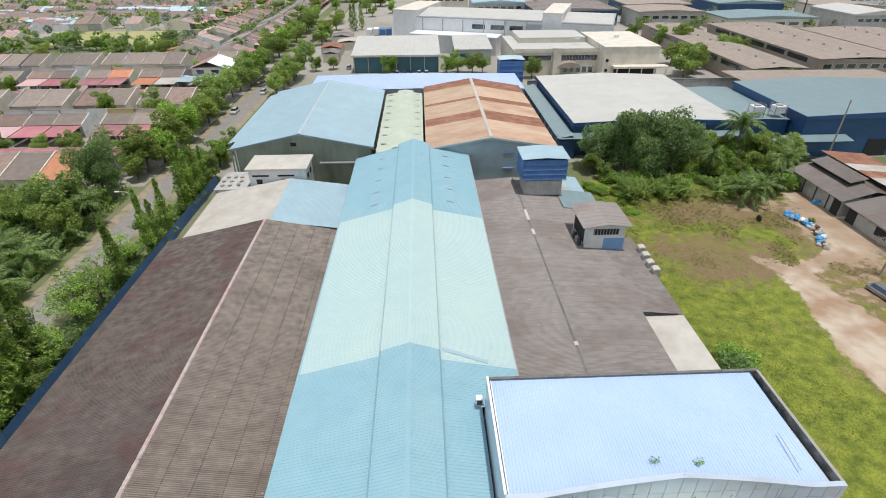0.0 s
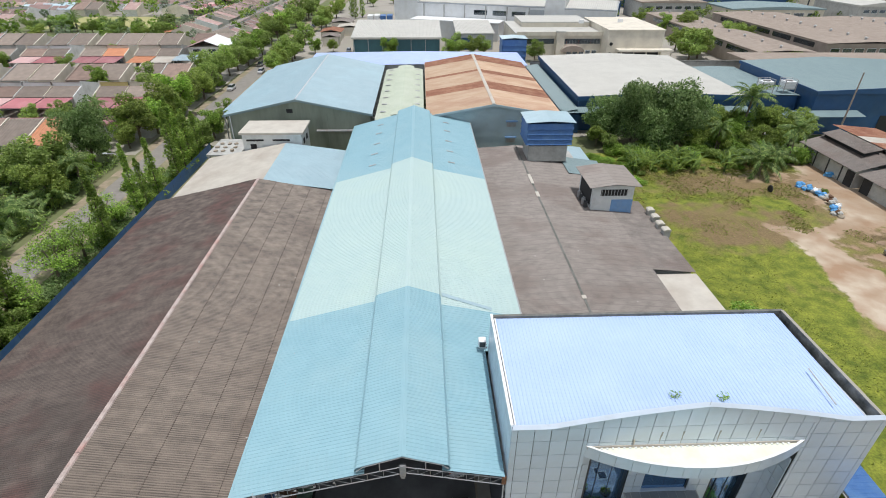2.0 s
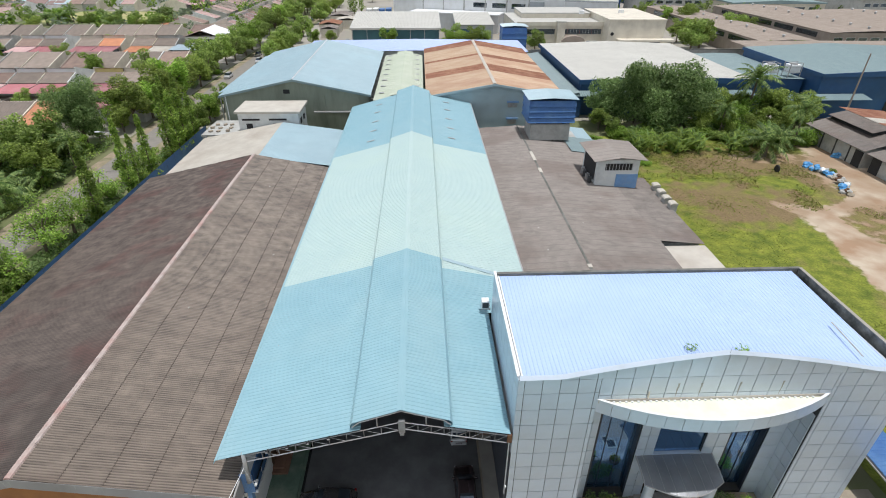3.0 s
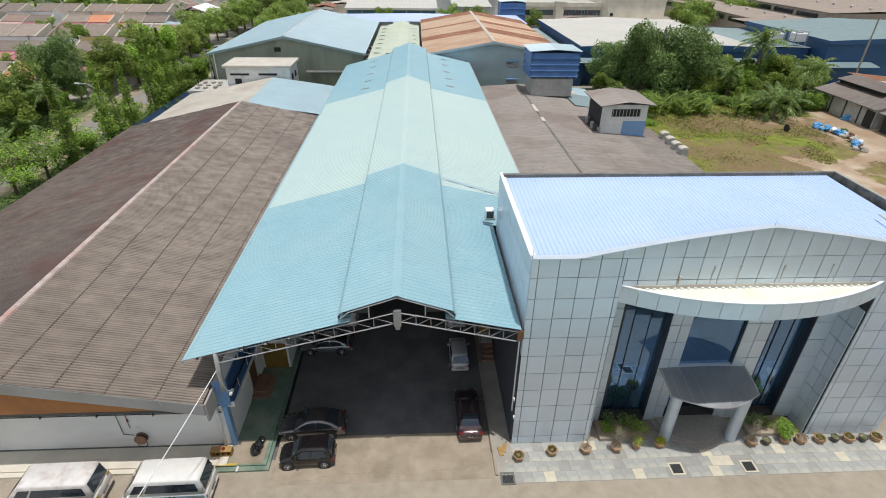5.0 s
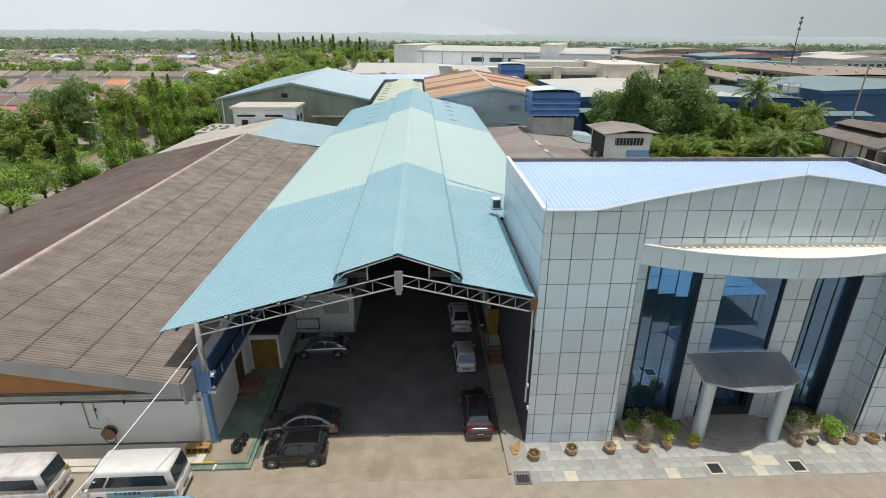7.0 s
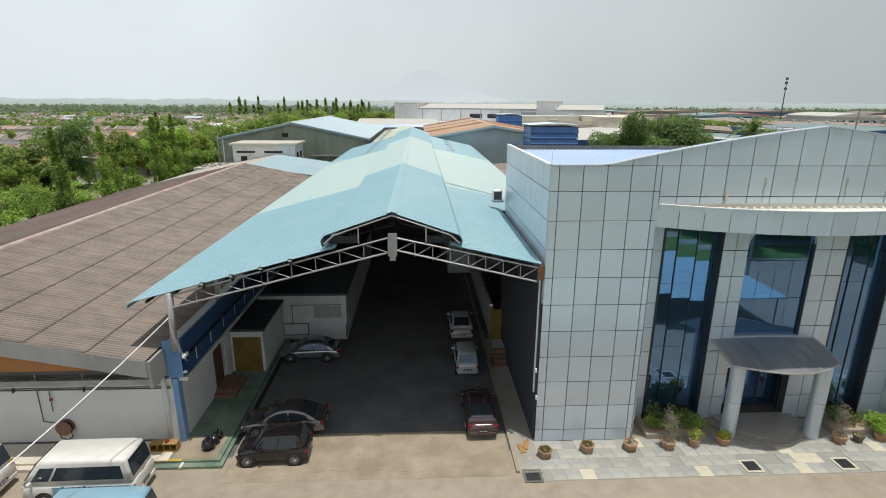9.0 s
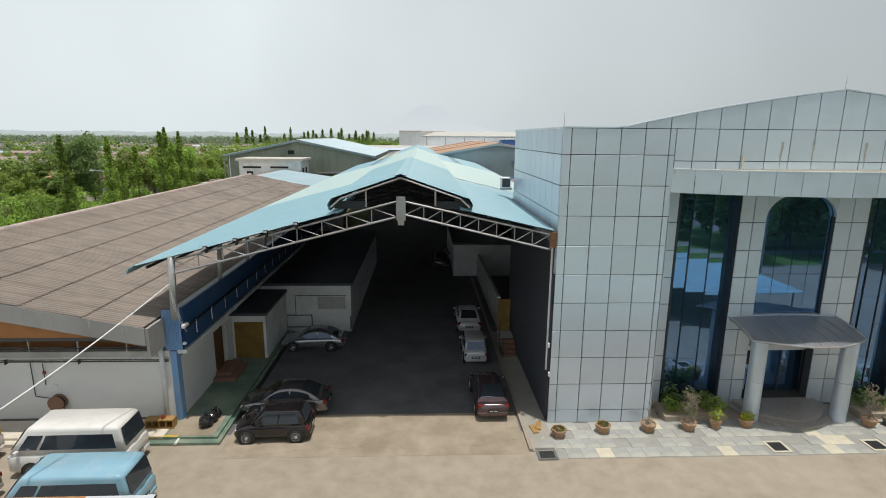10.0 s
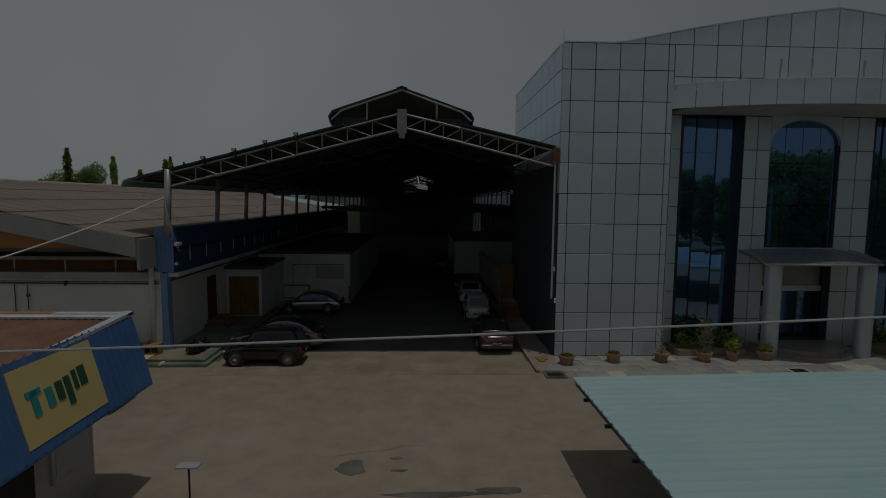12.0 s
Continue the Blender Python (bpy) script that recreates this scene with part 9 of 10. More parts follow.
# hose reel, shelf and bags by the hall
hr = thing("hose_reel", -17.1, 22.22, 1.15, "rusty red fire hose reel on the white wall", "hose reel")
bm = bmesh.new()
lathe(bm, [(0.06, -0.16), (0.34, -0.16), (0.34, -0.11), (0.2, -0.09), (0.2, 0.05), (0.34, 0.08), (0.34, 0.13), (0.06, 0.13)], 22)
bmesh.ops.rotate(bm, verts=bm.verts, matrix=Matrix.Rotation(math.pi / 2, 3, "X"))
part("drum", bm, M_TERRACOTTA, hr)
bm = bmesh.new()
for k in range(4):
    for i in range(20):
        a, b, r, yy = 2 * math.pi * i / 20, 2 * math.pi * (i + 1) / 20, 0.24 + 0.02 * (k % 2), -0.08 + 0.045 * k
        tube(bm, (r * math.cos(a), yy, r * math.sin(a)), (r * math.cos(b), yy, r * math.sin(b)), 0.025, seg=5, caps=False)
pipe(bm, [(0.3, -0.1, -0.1), (0.34, -0.12, -0.4), (0.1, -0.12, -0.55), (-0.15, -0.12, -0.45), (-0.2, -0.12, -0.2)], 0.022, 6)
part("hose", bm, M_BLACK, hr)
shf = thing("pigeonhole_shelf", -12.62, 21.75, 0.24, "low ochre pigeonhole shelf on the walkway step", "shelf")
part("top", boxes((-0.58, 0.58, -0.2, 0.2, 0.36, 0.4)), M_OCHRE, shf)
part("bottom", boxes((-0.58, 0.58, -0.2, 0.2, 0.0, 0.04)), M_OCHRE, shf)
part("back", boxes((-0.58, 0.58, 0.17, 0.2, 0.04, 0.36)), M_OCHRE, shf)
for i in range(5):
    part("divider", boxes((-0.58 + 0.285 * i, -0.56 + 0.285 * i, -0.19, 0.17, 0.04, 0.36)), M_OCHRE, shf)
hl = thing("red_helmet", -12.5, 21.75, 0.64, "small red pot on the shelf", "pot")
bm = bmesh.new()
lathe(bm, [(0.07, 0), (0.1, 0.05), (0.06, 0.12), (0.03, 0.16)], 10)
part("pot", bm, M_REDPAINT, hl)
rs = np.random.RandomState(4)
for i, (x, y, r) in enumerate(((-10.75, 21.75, 0.28), (-10.65, 22.15, 0.26), (-10.82, 21.95, 0.24), (-10.6, 22.5, 0.22))):
    t = thing("rubbish_bag", x, y, 0.22, "knotted black rubbish bag on the walkway", "bag", "rubbish bags")
    bm = bmesh.new()
    bmesh.ops.create_icosphere(bm, subdivisions=3, radius=r)
    for v in bm.verts:
        k = noise.noise(v.co * 9 + Vector((i, 0, 0)))
        v.co *= 1 + 0.22 * k
        v.co.z = max(v.co.z * 0.95 + r * 0.8, 0.0) + (0.1 if v.co.z > r * 0.9 and abs(v.co.x) < 0.06 else 0)
    part("bag", bm, M_BAG, t)
dp = thing("drain_pipe_end", -11.55, 20.9, 0.06, "short white drain pipe end in the step", "pipe")
bm = bmesh.new()
tube(bm, (0, 0.05, 0.06), (0, -0.28, 0.06), 0.06, seg=10)
part("pipe", bm, M_WHITEPAINT, dp)
for i, (x, y, rz) in enumerate(((3.3, 21.45, 10), (3.55, 21.7, -15))):
    t = thing("timber_offcut", x, y, 0.03, "short plank lying by the office corner", "plank", "planks", rz=rz)
    part("plank", boxes((-0.12, 0.12, -0.3, 0.3, 0, 0.06)), M_OCHRE, t)

# ---- pots along the office ----


def hex_pot(x, y, r=0.3, h=0.36, mat=None):
    t = thing("plant_pot", x, y, 0.02, "six-sided terracotta planter filled with low green growth", "pot", "pots along the office")
    bm = bmesh.new()
    lathe(bm, [(r * 0.72, 0.0), (r * 0.98, h - 0.07), (r * 1.1, h - 0.07), (r * 1.1, h), (r * 0.9, h), (r * 0.88, h - 0.08)], 6)
    part("bowl", bm, mat or M_POT, t)
    bm = bmesh.new()
    lathe(bm, [(r * 0.86, h - 0.1), (r * 0.86, h - 0.05)], 6)
    part("soil", bm, M_DIRT, t)
    return t


def foliage(t, seed, pts_blobs, size, mat, per=900, name="leaves", thin=0.5):
    rs = np.random.RandomState(seed)
    ob = new(name, leaf_mesh(name, crown_points(rs, pts_blobs, per), size, mat, rs, 0.0, thin))
    ob.parent = t


def twigs(t, seed, h, n=26, spread=0.4):
    rs = random.Random(seed)
    bm = bmesh.new()
    tube(bm, (0, 0, 0.25), (0.02, 0, h * 0.65), 0.025, 0.012, 5)
    for i in range(n):
        z = rs.uniform(0.4, h * 0.75)
        a, L = rs.uniform(0, 6.3), rs.uniform(0.25, spread)
        tube(bm, (0.01, 0, z), (L * math.cos(a), L * math.sin(a), z + rs.uniform(0.15, 0.4)), 0.012, 0.004, 4, False)
    part("dry_stem", bm, M_DRYBARK, t)


POTS = [(4.25, 20.95, "low"), (6.25, 21.25, "low"), (8.25, 21.3, "twig"), (10.05, 21.35, "bush"), (11.3, 21.45, "croton"), (12.72, 21.55, "yellow"), (18.25, 21.45, "bush"), (19.15, 21.45, "round"), (20.35, 21.55, "fern"), (21.3, 21.5, "grey"), (22.45, 21.5, "low"), (23.4, 21.5, "round"), (24.25, 21.5, "low"), (25.1, 21.45, "round"), (25.95, 21.5, "low")]
for i, (x, y, k) in enumerate(POTS):
    t = hex_pot(x, y, 0.24 if k in ("round", "croton") else 0.32, 0.36, M_DARKPOT if k == "round" else None)
    if k == "low":
        foliage(t, i, [(0, 0, 0.36, 0.26, 0.3)], 0.07, M_GRASS, 3000)
        foliage(t, i + 20, [(0, 0, 0.37, 0.27, 0.3)], 0.07, M_STRAW, 2600)
    elif k == "twig":
        twigs(t, i, 1.7, 14, 0.25)
        foliage(t, i, [(0, 0, 0.5, 0.2, 0.8)], 0.08, M_DRYLEAF, 2500)
    elif k == "bush":
        twigs(t, i, 2.1, 46, 0.45)
        foliage(t, i, [(0, 0, 1.3, 0.34, 1.3), (0.16, 0.1, 0.9, 0.3, 1.0), (-0.12, 0, 1.75, 0.22, 1.2), (0.05, 0, 0.5, 0.2, 0.8)], 0.065, M_DRYLEAF, 1500)
    elif k == "croton":
        foliage(t, i, [(0, 0, 0.65, 0.34, 0.8)], 0.13, M_LEAFY, 700)
        foliage(t, i + 50, [(0, 0, 0.6, 0.3, 0.9)], 0.12, M_LEAF, 700)
        twigs(t, i, 0.8, 10, 0.3)
    elif k == "yellow":
        foliage(t, i, [(0.05, 0, 0.5, 0.3, 0.55), (-0.1, 0, 0.45, 0.2, 0.6)], 0.11, M_LEAFY, 1500)
    elif k == "fern":
        foliage(t, i, [(0.1, 0.3, 0.75, 0.55, 0.7), (-0.15, 0, 0.6, 0.3, 0.7)], 0.16, M_LEAFB, 1100)
    elif k == "grey":
        foliage(t, i, [(0, 0, 0.45, 0.3, 0.7)], 0.09, M_DRYLEAF, 2000)
    else:
        foliage(t, i, [(0, 0, 0.36, 0.16, 0.4)], 0.07, M_LEAFD, 3000)
for i, (x, y, r, h, mt) in enumerate(((9.75, 22.6, 0.5, 0.75, M_LEAFB), (10.45, 22.4, 0.45, 0.6, M_LEAFB), (11.4, 22.7, 0.75, 0.95, M_LEAF), (11.9, 22.5, 0.5, 0.8, M_LEAF), (10.0, 23.0, 0.6, 1.2, M_LEAFD), (18.8, 22.7, 0.6, 1.1, M_LEAFD), (19.5, 22.6, 0.6, 0.9, M_LEAF), (20.6, 22.4, 0.7, 0.8, M_LEAFB), (11.0, 23.0, 0.6, 1.0, M_LEAFD))):
    t = thing("hedge_plant", x, y, 0.22, "clipped green bush in the planting bed", "shrub", "bushes in the planting beds")
    foliage(t, 60 + i, [(0, 0, h * 0.5, r * 0.7, h / r * 0.6), (0.15, -0.1, h * 0.4, r * 0.6, 0.8)], 0.15, mt, 900)
for i, (x, y) in enumerate(((14.6, 24.6), (17.6, 24.4))):
    t = thing("roof_weed", x, y, 12.35, "small weed growing on the office roof", "plant", "weeds on the office roof")
    foliage(t, 80 + i, [(0, 0, 0.2, 0.3, 0.7), (0.35, 0.1, 0.14, 0.2, 0.7)], 0.16, M_LEAFB, 420)
# blue wrapped bundles and tyre by the track
BUNDLES = [(63.9, 82.2, "tarp"), (64.6, 80.9, "tarp"), (65.1, 79.4, "white"), (65.0, 78.0, "tarp"), (65.6, 76.7, "grey"), (65.2, 75.2, "grey"), (64.5, 73.8, "white"), (63.9, 72.6, "tarp"), (63.3, 71.4, "grey"), (72.4, 86.2, "tarp")]
for i, (x, y, kind) in enumerate(BUNDLES):
    t = thing("wrapped_bundle", x, y, 0, {"tarp": "heap of scrap under blue plastic sheeting", "white": "heap of white plastic sacks by the track", "grey": "heap of grey scrap and sacks by the track"}[kind], "bundle", "bundles by the track", rz=37 * i)
    rs2 = random.Random(i)
    for k in range(6):
        bm = bmesh.new()
        bmesh.ops.create_icosphere(bm, subdivisions=2, radius=0.42)
        px, py = rs2.uniform(-0.6, 0.6), rs2.uniform(-0.5, 0.5)
        for v in bm.verts:
            v.co *= 1 + 0.5 * noise.noise(v.co * 3.1 + Vector((i * 3 + k, k, 0)))
            v.co = Vector((v.co.x * 1.3 + px, v.co.y + py, max(0, v.co.z * 0.8 + 0.25 + (0.35 if k > 3 else 0))))
        mt = {"tarp": (M_TARP, M_TARP, M_TARP, M_WALLGREY, M_TARP, M_TARP), "white": (M_WALLGREY, M_TARP, M_WALLGREY, M_TARP, M_WHITEPAINT, M_WALLGREY), "grey": (M_WALLGREY, M_DARKSTEEL, M_WALLGREY, M_CONC, M_WALLGREY, M_BROWNWOOD)}[kind][k]
        part("sack", bm, mt, t)
ty = thing("old_tyre", 57.6, 80.2, 0, "old black tyre standing in the field", "tyre")
bm = bmesh.new()
lathe(bm, [(0.3, -0.12), (0.6, -0.12), (0.65, 0), (0.6, 0.12), (0.3, 0.12)], 18)
bmesh.ops.rotate(bm, verts=bm.verts, matrix=Matrix.Rotation(math.pi / 2, 3, "Y"))
bmesh.ops.translate(bm, verts=bm.verts, vec=(0, 0, 0.63))
part("tyre", bm, M_BLACK, ty)
dt = thing("bare_tree", 66.0, 63.0, 0, "grey half-bare tree with thin dry twigs by the track", "tree")
bm = bmesh.new()
pipe(bm, [(0, 0, 0), (0.25, 0.1, 1.6), (0.5, 0.3, 3.2)], 0.14, 7)
TOPS = [(2.0, 0.2, 5.4), (-1.2, 0.8, 5.6), (0.8, -1.6, 5.2), (-2.0, -0.6, 4.6), (1.4, 1.8, 5.0), (0.2, 0.4, 6.2)]
limb_mesh(bm, (0.5, 0.3, 3.0), TOPS, 0.12)
part("trunk", bm, M_DRYBARK, dt)
foliage(dt, 88, [(x, y, z, 0.9, 0.7) for x, y, z in TOPS], 0.16, M_DRYLEAF, 260, name="twigs")
far_car(62.6, 58.2, 100, 1)
lp = thing("street_lamp", -52.6, 83.0, 0, "grey street lamp leaning over the road", "lamp post")
bm = bmesh.new()
pipe(bm, [(3.2, 0, 0), (3.2, 0, 6.2), (2.4, 0, 6.8), (1.2, 0, 6.9)], 0.07, 6)
part("pole", bm, M_STEEL, lp)
part("lamp_head", boxes((0.6, 1.3, -0.12, 0.12, 6.82, 6.98)), M_WHITEPAINT, lp)

# ---- field ground with bare track ----
# centre line and half width of the bare sand
TRACK = [(55.0, 20, 5.5), (54.6, 42, 5.2), (54.2, 48, 4.8), (54.3, 54, 3.9), (53.6, 60, 2.5), (54.2, 64.3, 2.8), (50.6, 68.2, 1.0)]
LANE = [(56.5, 65.5, 1.4), (62, 67.8, 1.6), (67.5, 70.5, 2.2), (70.8, 76, 2.8), (71.0, 84, 2.6), (71.3, 94, 2.2)]


def track_gap(x, y):
    """Distance to the edge of the bare sand, negative on it."""
    best = 99.0
    for line_ in (TRACK, LANE):
        for (ax, ay, aw), (bx, by, bw_) in zip(line_[:-1], line_[1:]):
            dx, dy = bx - ax, by - ay
            u = max(0, min(1, ((x - ax) * dx + (y - ay) * dy) / (dx * dx + dy * dy)))
            best = min(best, math.hypot(x - ax - u * dx, y - ay - u * dy) - aw - (bw_ - aw) * u)
    return best


NX, NY = 110, 190
vs, fs, bare, dry = [], [], [], []
for j in range(NY + 1):
    for i in range(NX + 1):
        x, y = 30.9 + 43.5 * i / NX, 22 + 77 * j / NY
        n1 = noise.noise(Vector((x * 0.16, y * 0.16, 1.0)))
        n2 = noise.noise(Vector((x * 0.6, y * 0.6, 5.0)))
        g = track_gap(x, y)
        b = 0.5 - (g + 0.9 * n1 + 0.7 * n2) / 1.8
        b = max(b, 1.0 - (math.hypot((x - 60) / 11, (y - 86.5) / 4.5)) + 0.4 * n2)
        b = max(b, 0.7 - math.hypot((x - 66) / 4, (y - 80) / 9) + 0.5 * n2)
        b = max(b, 0.75 - math.hypot((x - 64) / 6, (y - 66) / 5) + 0.6 * n2)
        b = max(b, 0.95 - math.hypot((x - 69.5) / 9, (y - 76) / 17) ** 2 + 0.5 * n2)
        b = max(b, 0.5 - math.hypot((x - 62.5) / 7, (y - 60) / 8) ** 2 * 0.5 + 0.7 * n2)
        dr = max(1.25 * (1 - math.hypot((x - 46) / 17, (y - 70) / 8)), 1.2 * (1 - math.hypot((x - 54) / 17, (y - 83.5) / 9))) + 0.9 * n2 + 0.6 * n1
        dr = max(dr, 0.85 - 0.4 * math.hypot((x - 64) / 6, (y - 60) / 9) + 0.6 * n2)
        dr -= 0.5 * max(0.0, 1 - (x - 31) / 8) + 0.9 * max(0.0, 1 - math.hypot((x - 57) / 8, (y - 75.5) / 4.5))
        if x > 59 and y > 62:
            dr = max(dr, 0.6 + 0.8 * n1)
        dry.append(max(-0.5, min(0.85, dr)))
        bare.append(max(0.0, min(1.0, b)))
        edge = min(1, (x - 30.9) / 3, (74.4 - x) / 2, (99 - y) / 3)
        vs.append((x, y, 0.004 + edge * (0.05 + 0.05 * n1 + 0.03 * n2)))
for j in range(NY):
    for i in range(NX):
        a = j * (NX + 1) + i
        fs.append((a, a + 1, a + NX + 2, a + NX + 1))
me = bpy.data.meshes.new("field")
me.from_pydata(vs, [], fs)
me.attributes.new("bare", "FLOAT", "POINT").data.foreach_set("value", bare)
me.attributes.new("dry", "FLOAT", "POINT").data.foreach_set("value", dry)
me.materials.append(M_FIELD)
me.polygons.foreach_set("use_smooth", [True] * len(me.polygons))
tagged(new("field", me), "grassy field with a bare sandy track across it", "field", kind="structure")

# ---- what lies behind the camera: lawn, road and trees that the glass mirrors ----
tagged(part("verge", boxes((-80, 80, -26, -3.5, -0.1, 0.03)), M_LAWN), "mown green verge in front of the factory gate", "grass", kind="structure")
tagged(part("front_road", boxes((-400, 400, -38, -26, -0.1, 0.04)), M_ASPHALT), "asphalt road passing the factory gate", "road", kind="structure")
tagged(part("verge_path", boxes((-80, 80, -10.5, -8.4, 0.0, 0.05)), M_PALECONC), "pale concrete path across the verge", "pavement", kind="structure")
rng = random.Random(12)
for k in range(24):
    plant("round", -60 + 5.2 * k + rng.uniform(-1.5, 1.5), -44 + rng.uniform(-4, 3), rng.uniform(0.8, 1.3))
for x, y, s in ((33, -7, 0.8), (41, -12, 0.95), (50, -7, 0.9), (28, -17, 0.9), (60, -13, 1.0), (38, -21, 0.9), (46, -16, 1.0), (55, -19, 1.0), (35, -13, 0.8), (66, -7, 1.0), (24, -22, 0.9), (44, -5.5, 0.7)):
    plant("big", x, y, s)

# ---- paving in front of the office, slab by slab ----
pave = part("pavement", boxes((2.98, 30.0, 19.38, 22.1, -0.1, 0.008)), M_GROUT)
tagged(pave, "slate paving along the office front", "pavement", kind="structure")
SLABS = {}
rng = random.Random(21)
PALE = {(4, 0), (12, 0), (19, 1), (19, 2), (20, 1), (19, 0), (26, 2), (31, 1), (8, 3), (36, 2)}


def slab_mesh(w, d, mat):
    bm = bmesh.new()
    box(bm, -w / 2, w / 2, -d / 2, d / 2, 0, 0.02, 0.004)
    me = bpy.data.meshes.new("slab")
    bm.to_mesh(me)
    bm.free()
    me.materials.append(mat)
    return me


for j in range(4):
    y0 = 19.4 + 0.66 * j
    for i in range(42):
        x0 = 3.0 + 0.63 * i + (0.3 if j % 2 else 0)
        xc, yc = x0 + 0.315, y0 + 0.33
        if x0 + 0.63 > 29.6 or any(abs(xc - a) < 0.62 and abs(yc - b) < 0.55 for a, b in ((3.45, 19.7), (13.1, 19.95), (17.3, 19.95))):
            continue
        pale = (i, j) in PALE
        key = "pale" if pale else "slate"
        if key not in SLABS:
            SLABS[key] = slab_mesh(0.628, 0.658, M_PALESLAB if pale else M_SLATE)
        if not pale and rng.random() < 0.07:
            continue
        piece("slab", SLABS[key], pave, pose(xc, yc, 0.008 + rng.uniform(-0.004, 0.004), rng.uniform(-0.3, 0.3), rng.uniform(-0.3, 0.3), 0))
for x, y, s in ((3.45, 19.7, 0.3), (13.1, 19.95, 0.3), (17.3, 19.95, 0.3)):
    t = thing("drain_grate", x, y, 0.012, "iron drain grate in a pale concrete frame", "drain", "drain grates")
    for a, b, c, d in ((-s - 0.1, s + 0.1, -s - 0.1, -s), (-s - 0.1, s + 0.1, s, s + 0.1), (-s - 0.1, -s, -s, s), (s, s + 0.1, -s, s)):
        part("frame", boxes((a, b, c, d, 0, 0.03)), M_PALESLAB if x > 5 else M_MOSSY, t)
    part("well", boxes((-s, s, -s, s, 0.0, 0.006)), M_BLACK, t)
    for k in range(8):
        part("bar", boxes((-s + 0.075 * k, -s + 0.03 + 0.075 * k, -s, s, 0.01, 0.026)), M_DARKSTEEL, t)
# concrete apron before the shed, in bays
# apron stops at the roof's shadow edge, the shade-darkened shed concrete follows
apron = part("apron", boxes((-9.6, 2.72, 19.75, 22.95, -0.1, 0.006)), M_APRON)
tagged(apron, "pale concrete apron before the shed", "pavement", kind="structure")


def blotch(name, label, x, y, rx, ry, mat, seed, z=0.010):
    bm = bmesh.new()
    pts = []
    for i in range(26):
        a = 2 * math.pi * i / 26
        k = 1 + 0.45 * noise.noise(Vector((math.cos(a) * 1.7 + seed, math.sin(a) * 1.7, seed)))
        pts.append((x + rx * k * math.cos(a), y + ry * k * math.sin(a)))
    prism(bm, pts, "z", z - 0.008, z)
    tagged(part(name, bm, mat), label, "stain", kind="structure")


for i, (x, y, rx, ry) in enumerate(((-3.2, 13.0, 0.35, 0.33), (-2.15, 13.45, 0.16, 0.07), (-2.05, 12.85, 0.22, 0.06), (0.3, 11.95, 0.6, 0.12), (-1.2, 11.8, 1.2, 0.1))):
    blotch("broken_patch", "dark broken patch in the yard concrete", x, y, rx, ry, M_MOSSY, i + 1)

# hairline cracks that wander over the yard and along the apron's edge


def crack(seed, x, y, ang, n, w=0.008):
    rs = random.Random(seed)
    bm = bmesh.new()
    prev = None
    for i in range(n):
        a = ang + rs.uniform(-0.5, 0.5)
        x, y = x + 0.28 * math.cos(a), y + 0.28 * math.sin(a)
        ww = w * rs.uniform(0.4, 1.0)
        row = [bm.verts.new((x - ww * math.sin(ang), y + ww * math.cos(ang), 0.0105)), bm.verts.new((x + ww * math.sin(ang), y - ww * math.cos(ang), 0.0105))]
        if prev:
            bm.faces.new([prev[0], prev[1], row[1], row[0]])
        prev = row
    tagged(part("crack", bm, M_MOSSY), "thin dark crack in the concrete yard", "crack", kind="structure")


for i, (x, y, ang, n) in enumerate(((-9.4, 19.8, 0.0, 44), (-2.0, 11.9, -0.05, 20), (-4.3, 13.4, 0.15, 12))):
    crack(i, x, y, ang, n)
# overhead cable that the drone comes down beside, between two poles beyond the view
line = thing("overhead_cable", 0, 0, 0, "grey overhead cable strung across the yard", "cable")
for x in (-26.0, 27.0):
    bm = bmesh.new()
    tube(bm, (x, 4.4, 0), (x, 4.4, 5.4 if x < 0 else 7.7), 0.11, 0.08, 8)
    part("pole", bm, M_STEEL, line)
bm = bmesh.new()
pts = [(-26.0 + 53.0 * i / 30, 4.4, 5.585 + 0.043 * (-26.0 + 53.0 * i / 30) + 0.0012 * (-26.0 + 53.0 * i / 30) ** 2) for i in range(31)]
strand(bm, pts, 0.009, 6)
part("cable", bm, M_LIGHTGREY, line)

# ---- wear: runs of dirt down walls, scraps on roofs ----
M_RUN = surf("dirt_run", (0.36, 0.37, 0.35), (0.30, 0.305, 0.285), 2.0, 0.8)


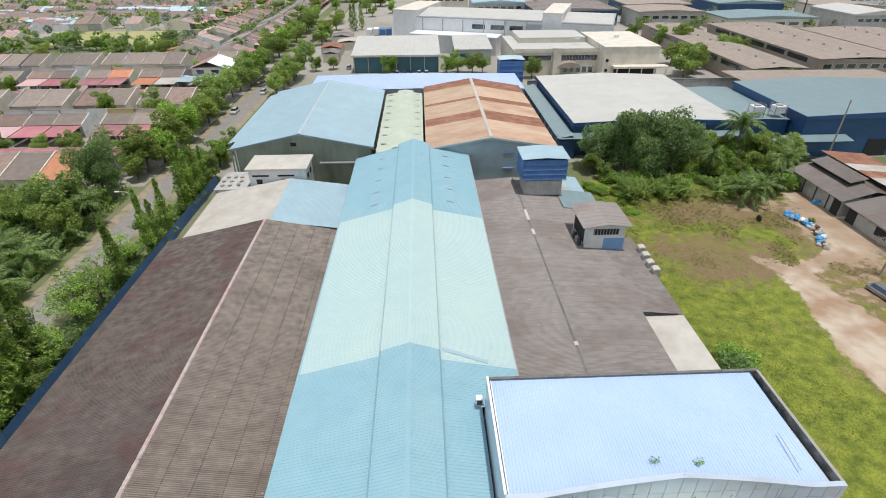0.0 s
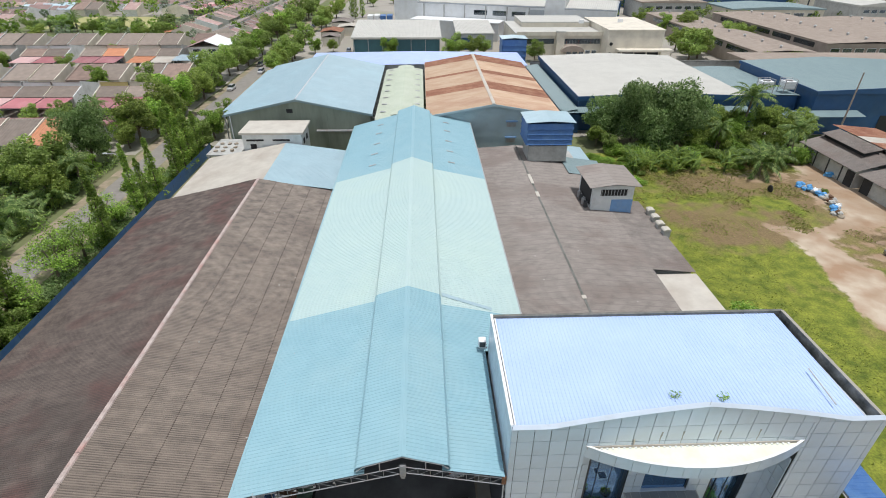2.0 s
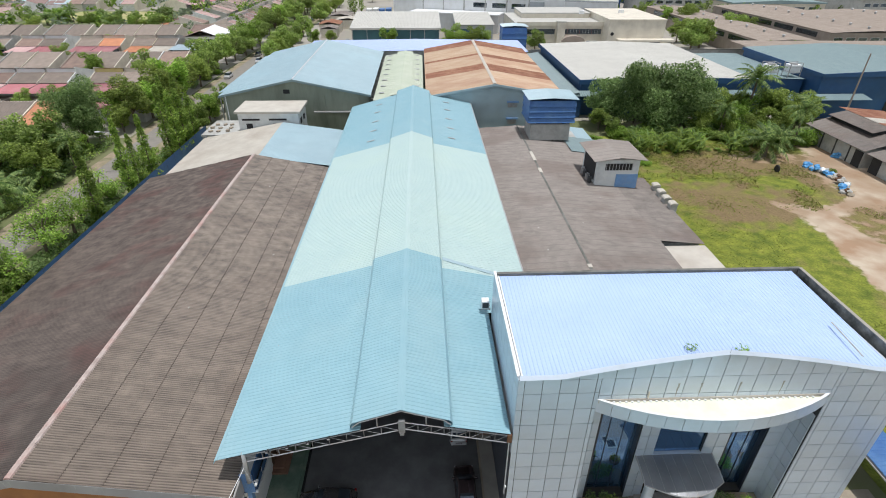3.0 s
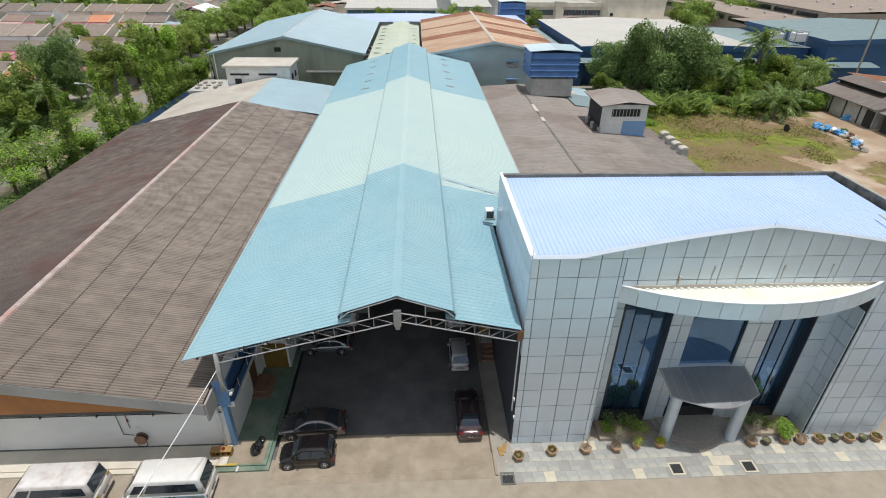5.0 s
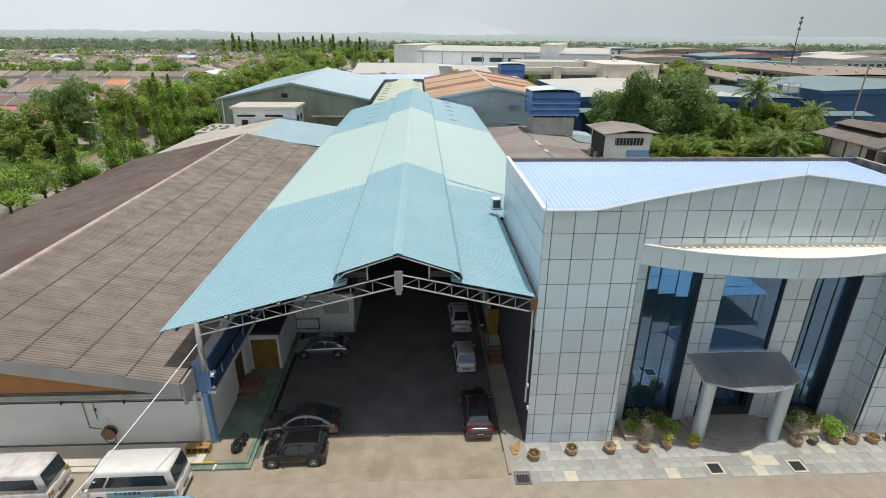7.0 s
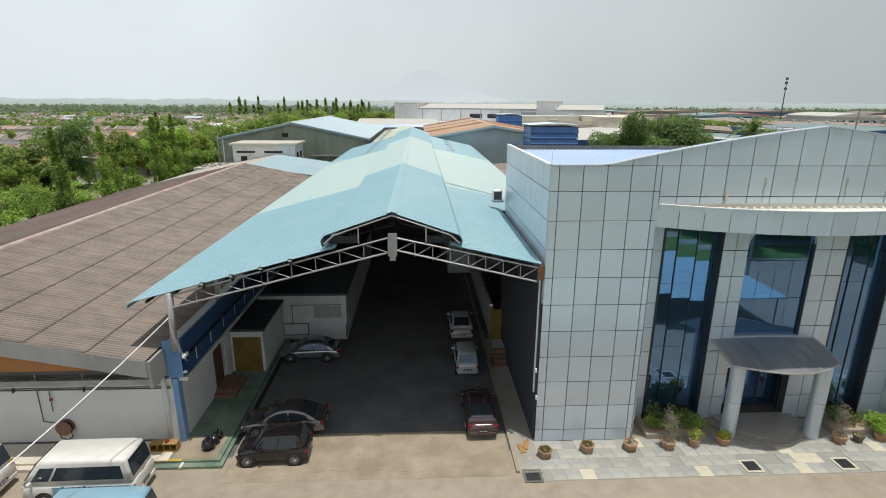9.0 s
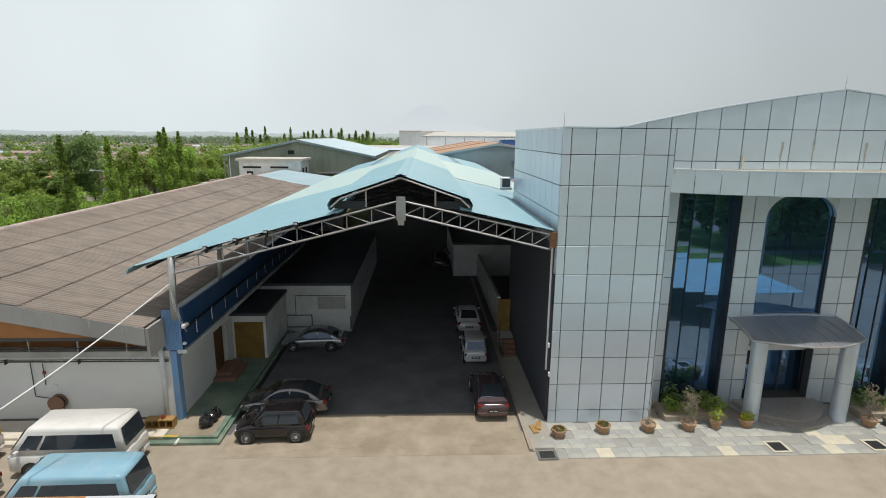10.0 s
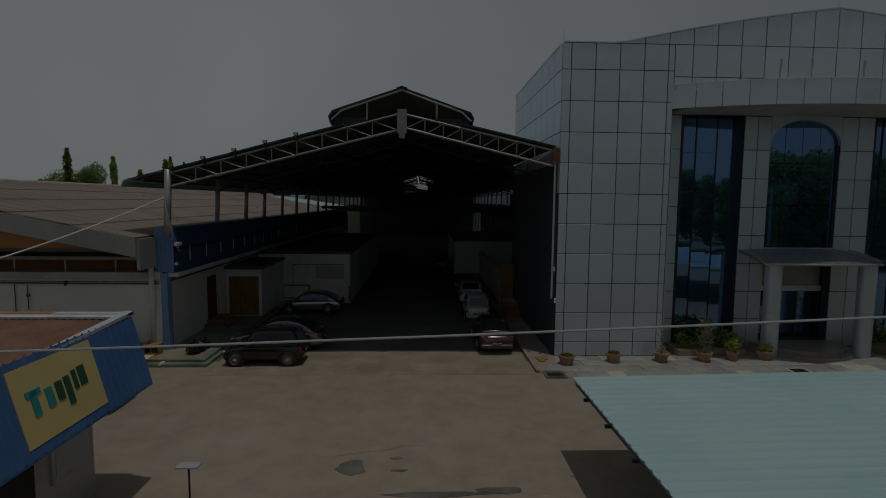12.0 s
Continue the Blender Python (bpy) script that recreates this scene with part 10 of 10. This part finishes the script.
def run(name, label, x, y, z0, z1, w, mat, seed):
    """A thin run of dirt down a wall, uneven at its edges."""
    rs = random.Random(seed)
    bm = bmesh.new()
    prev = None
    for i in range(9):
        u = i / 8
        ww = w * (1 - 0.8 * u) * rs.uniform(0.6, 1.1)
        dx = rs.uniform(-0.02, 0.02)
        row = [bm.verts.new((x - ww + dx, y, z1 + (z0 - z1) * u)), bm.verts.new((x + ww + dx, y, z1 + (z0 - z1) * u))]
        if prev:
            bm.faces.new([prev[0], row[0], row[1], prev[1]])
        prev = row
    tagged(part(name, bm, mat), label, "stain", kind="structure")


rng = random.Random(31)
for k in range(12):
    x = rng.uniform(-38, -13)
    z = 5.0 + 0.195 * (-12.45 - x) if x > -24.3 else 7.2 - 0.222 * (-24.3 - x)
    run("damp_stain", "damp run of dirt down the grey fascia", x, 20.972, z - rng.uniform(0.35, 0.6), z - 0.06, rng.uniform(0.05, 0.14), M_RUN, 40 + k)
for x in (11.33, 12.9, 14.2, 16.4, 18.8):
    run("dirt_stain", "faint dirt run on the silver panels", x, 21.994, 11.25, 12.3 if x > 12 else 11.6, 0.07, M_RUN, int(x * 10))
# scraps and patches lying on the old roofs
M_SCRAP = surf("pale_scrap", (0.50, 0.48, 0.44), (0.40, 0.38, 0.35), 3.0, 0.8)
for k in range(11):
    t = rng.random() < 0.6
    x, y = (rng.uniform(-24, -14), rng.uniform(23, 66)) if t else (rng.uniform(9, 24), rng.uniform(36, 62))
    z = 7.3 - 0.2 * (x + 24.3) if t else (4.95 + 0.068 * (x - 7.2) if x < 15.3 else 5.5 - 0.092 * (x - 15.3))
    ob = thing("roof_scrap", x, y, z + 0.07, "small pale scrap lying on the old roof", "scrap", "scraps on the roofs", rz=rng.uniform(0, 180))
    part("scrap", boxes((-0.06, 0.06, -0.04, 0.04, -0.06, 0.02)), M_SCRAP, ob)
# thin rods on the office roof corners
for x, y in ((4.05, 22.1), (15.2, 22.1)):
    ob = thing("lightning_rod", x, y, 12.8 if x < 5 else 14.3, "thin steel lightning rod on the parapet", "rod", "lightning rods")
    bm = bmesh.new()
    tube(bm, (0, 0, 0), (0, 0, 0.55), 0.012, 0.006, 5)
    part("rod", bm, M_STEEL, ob)
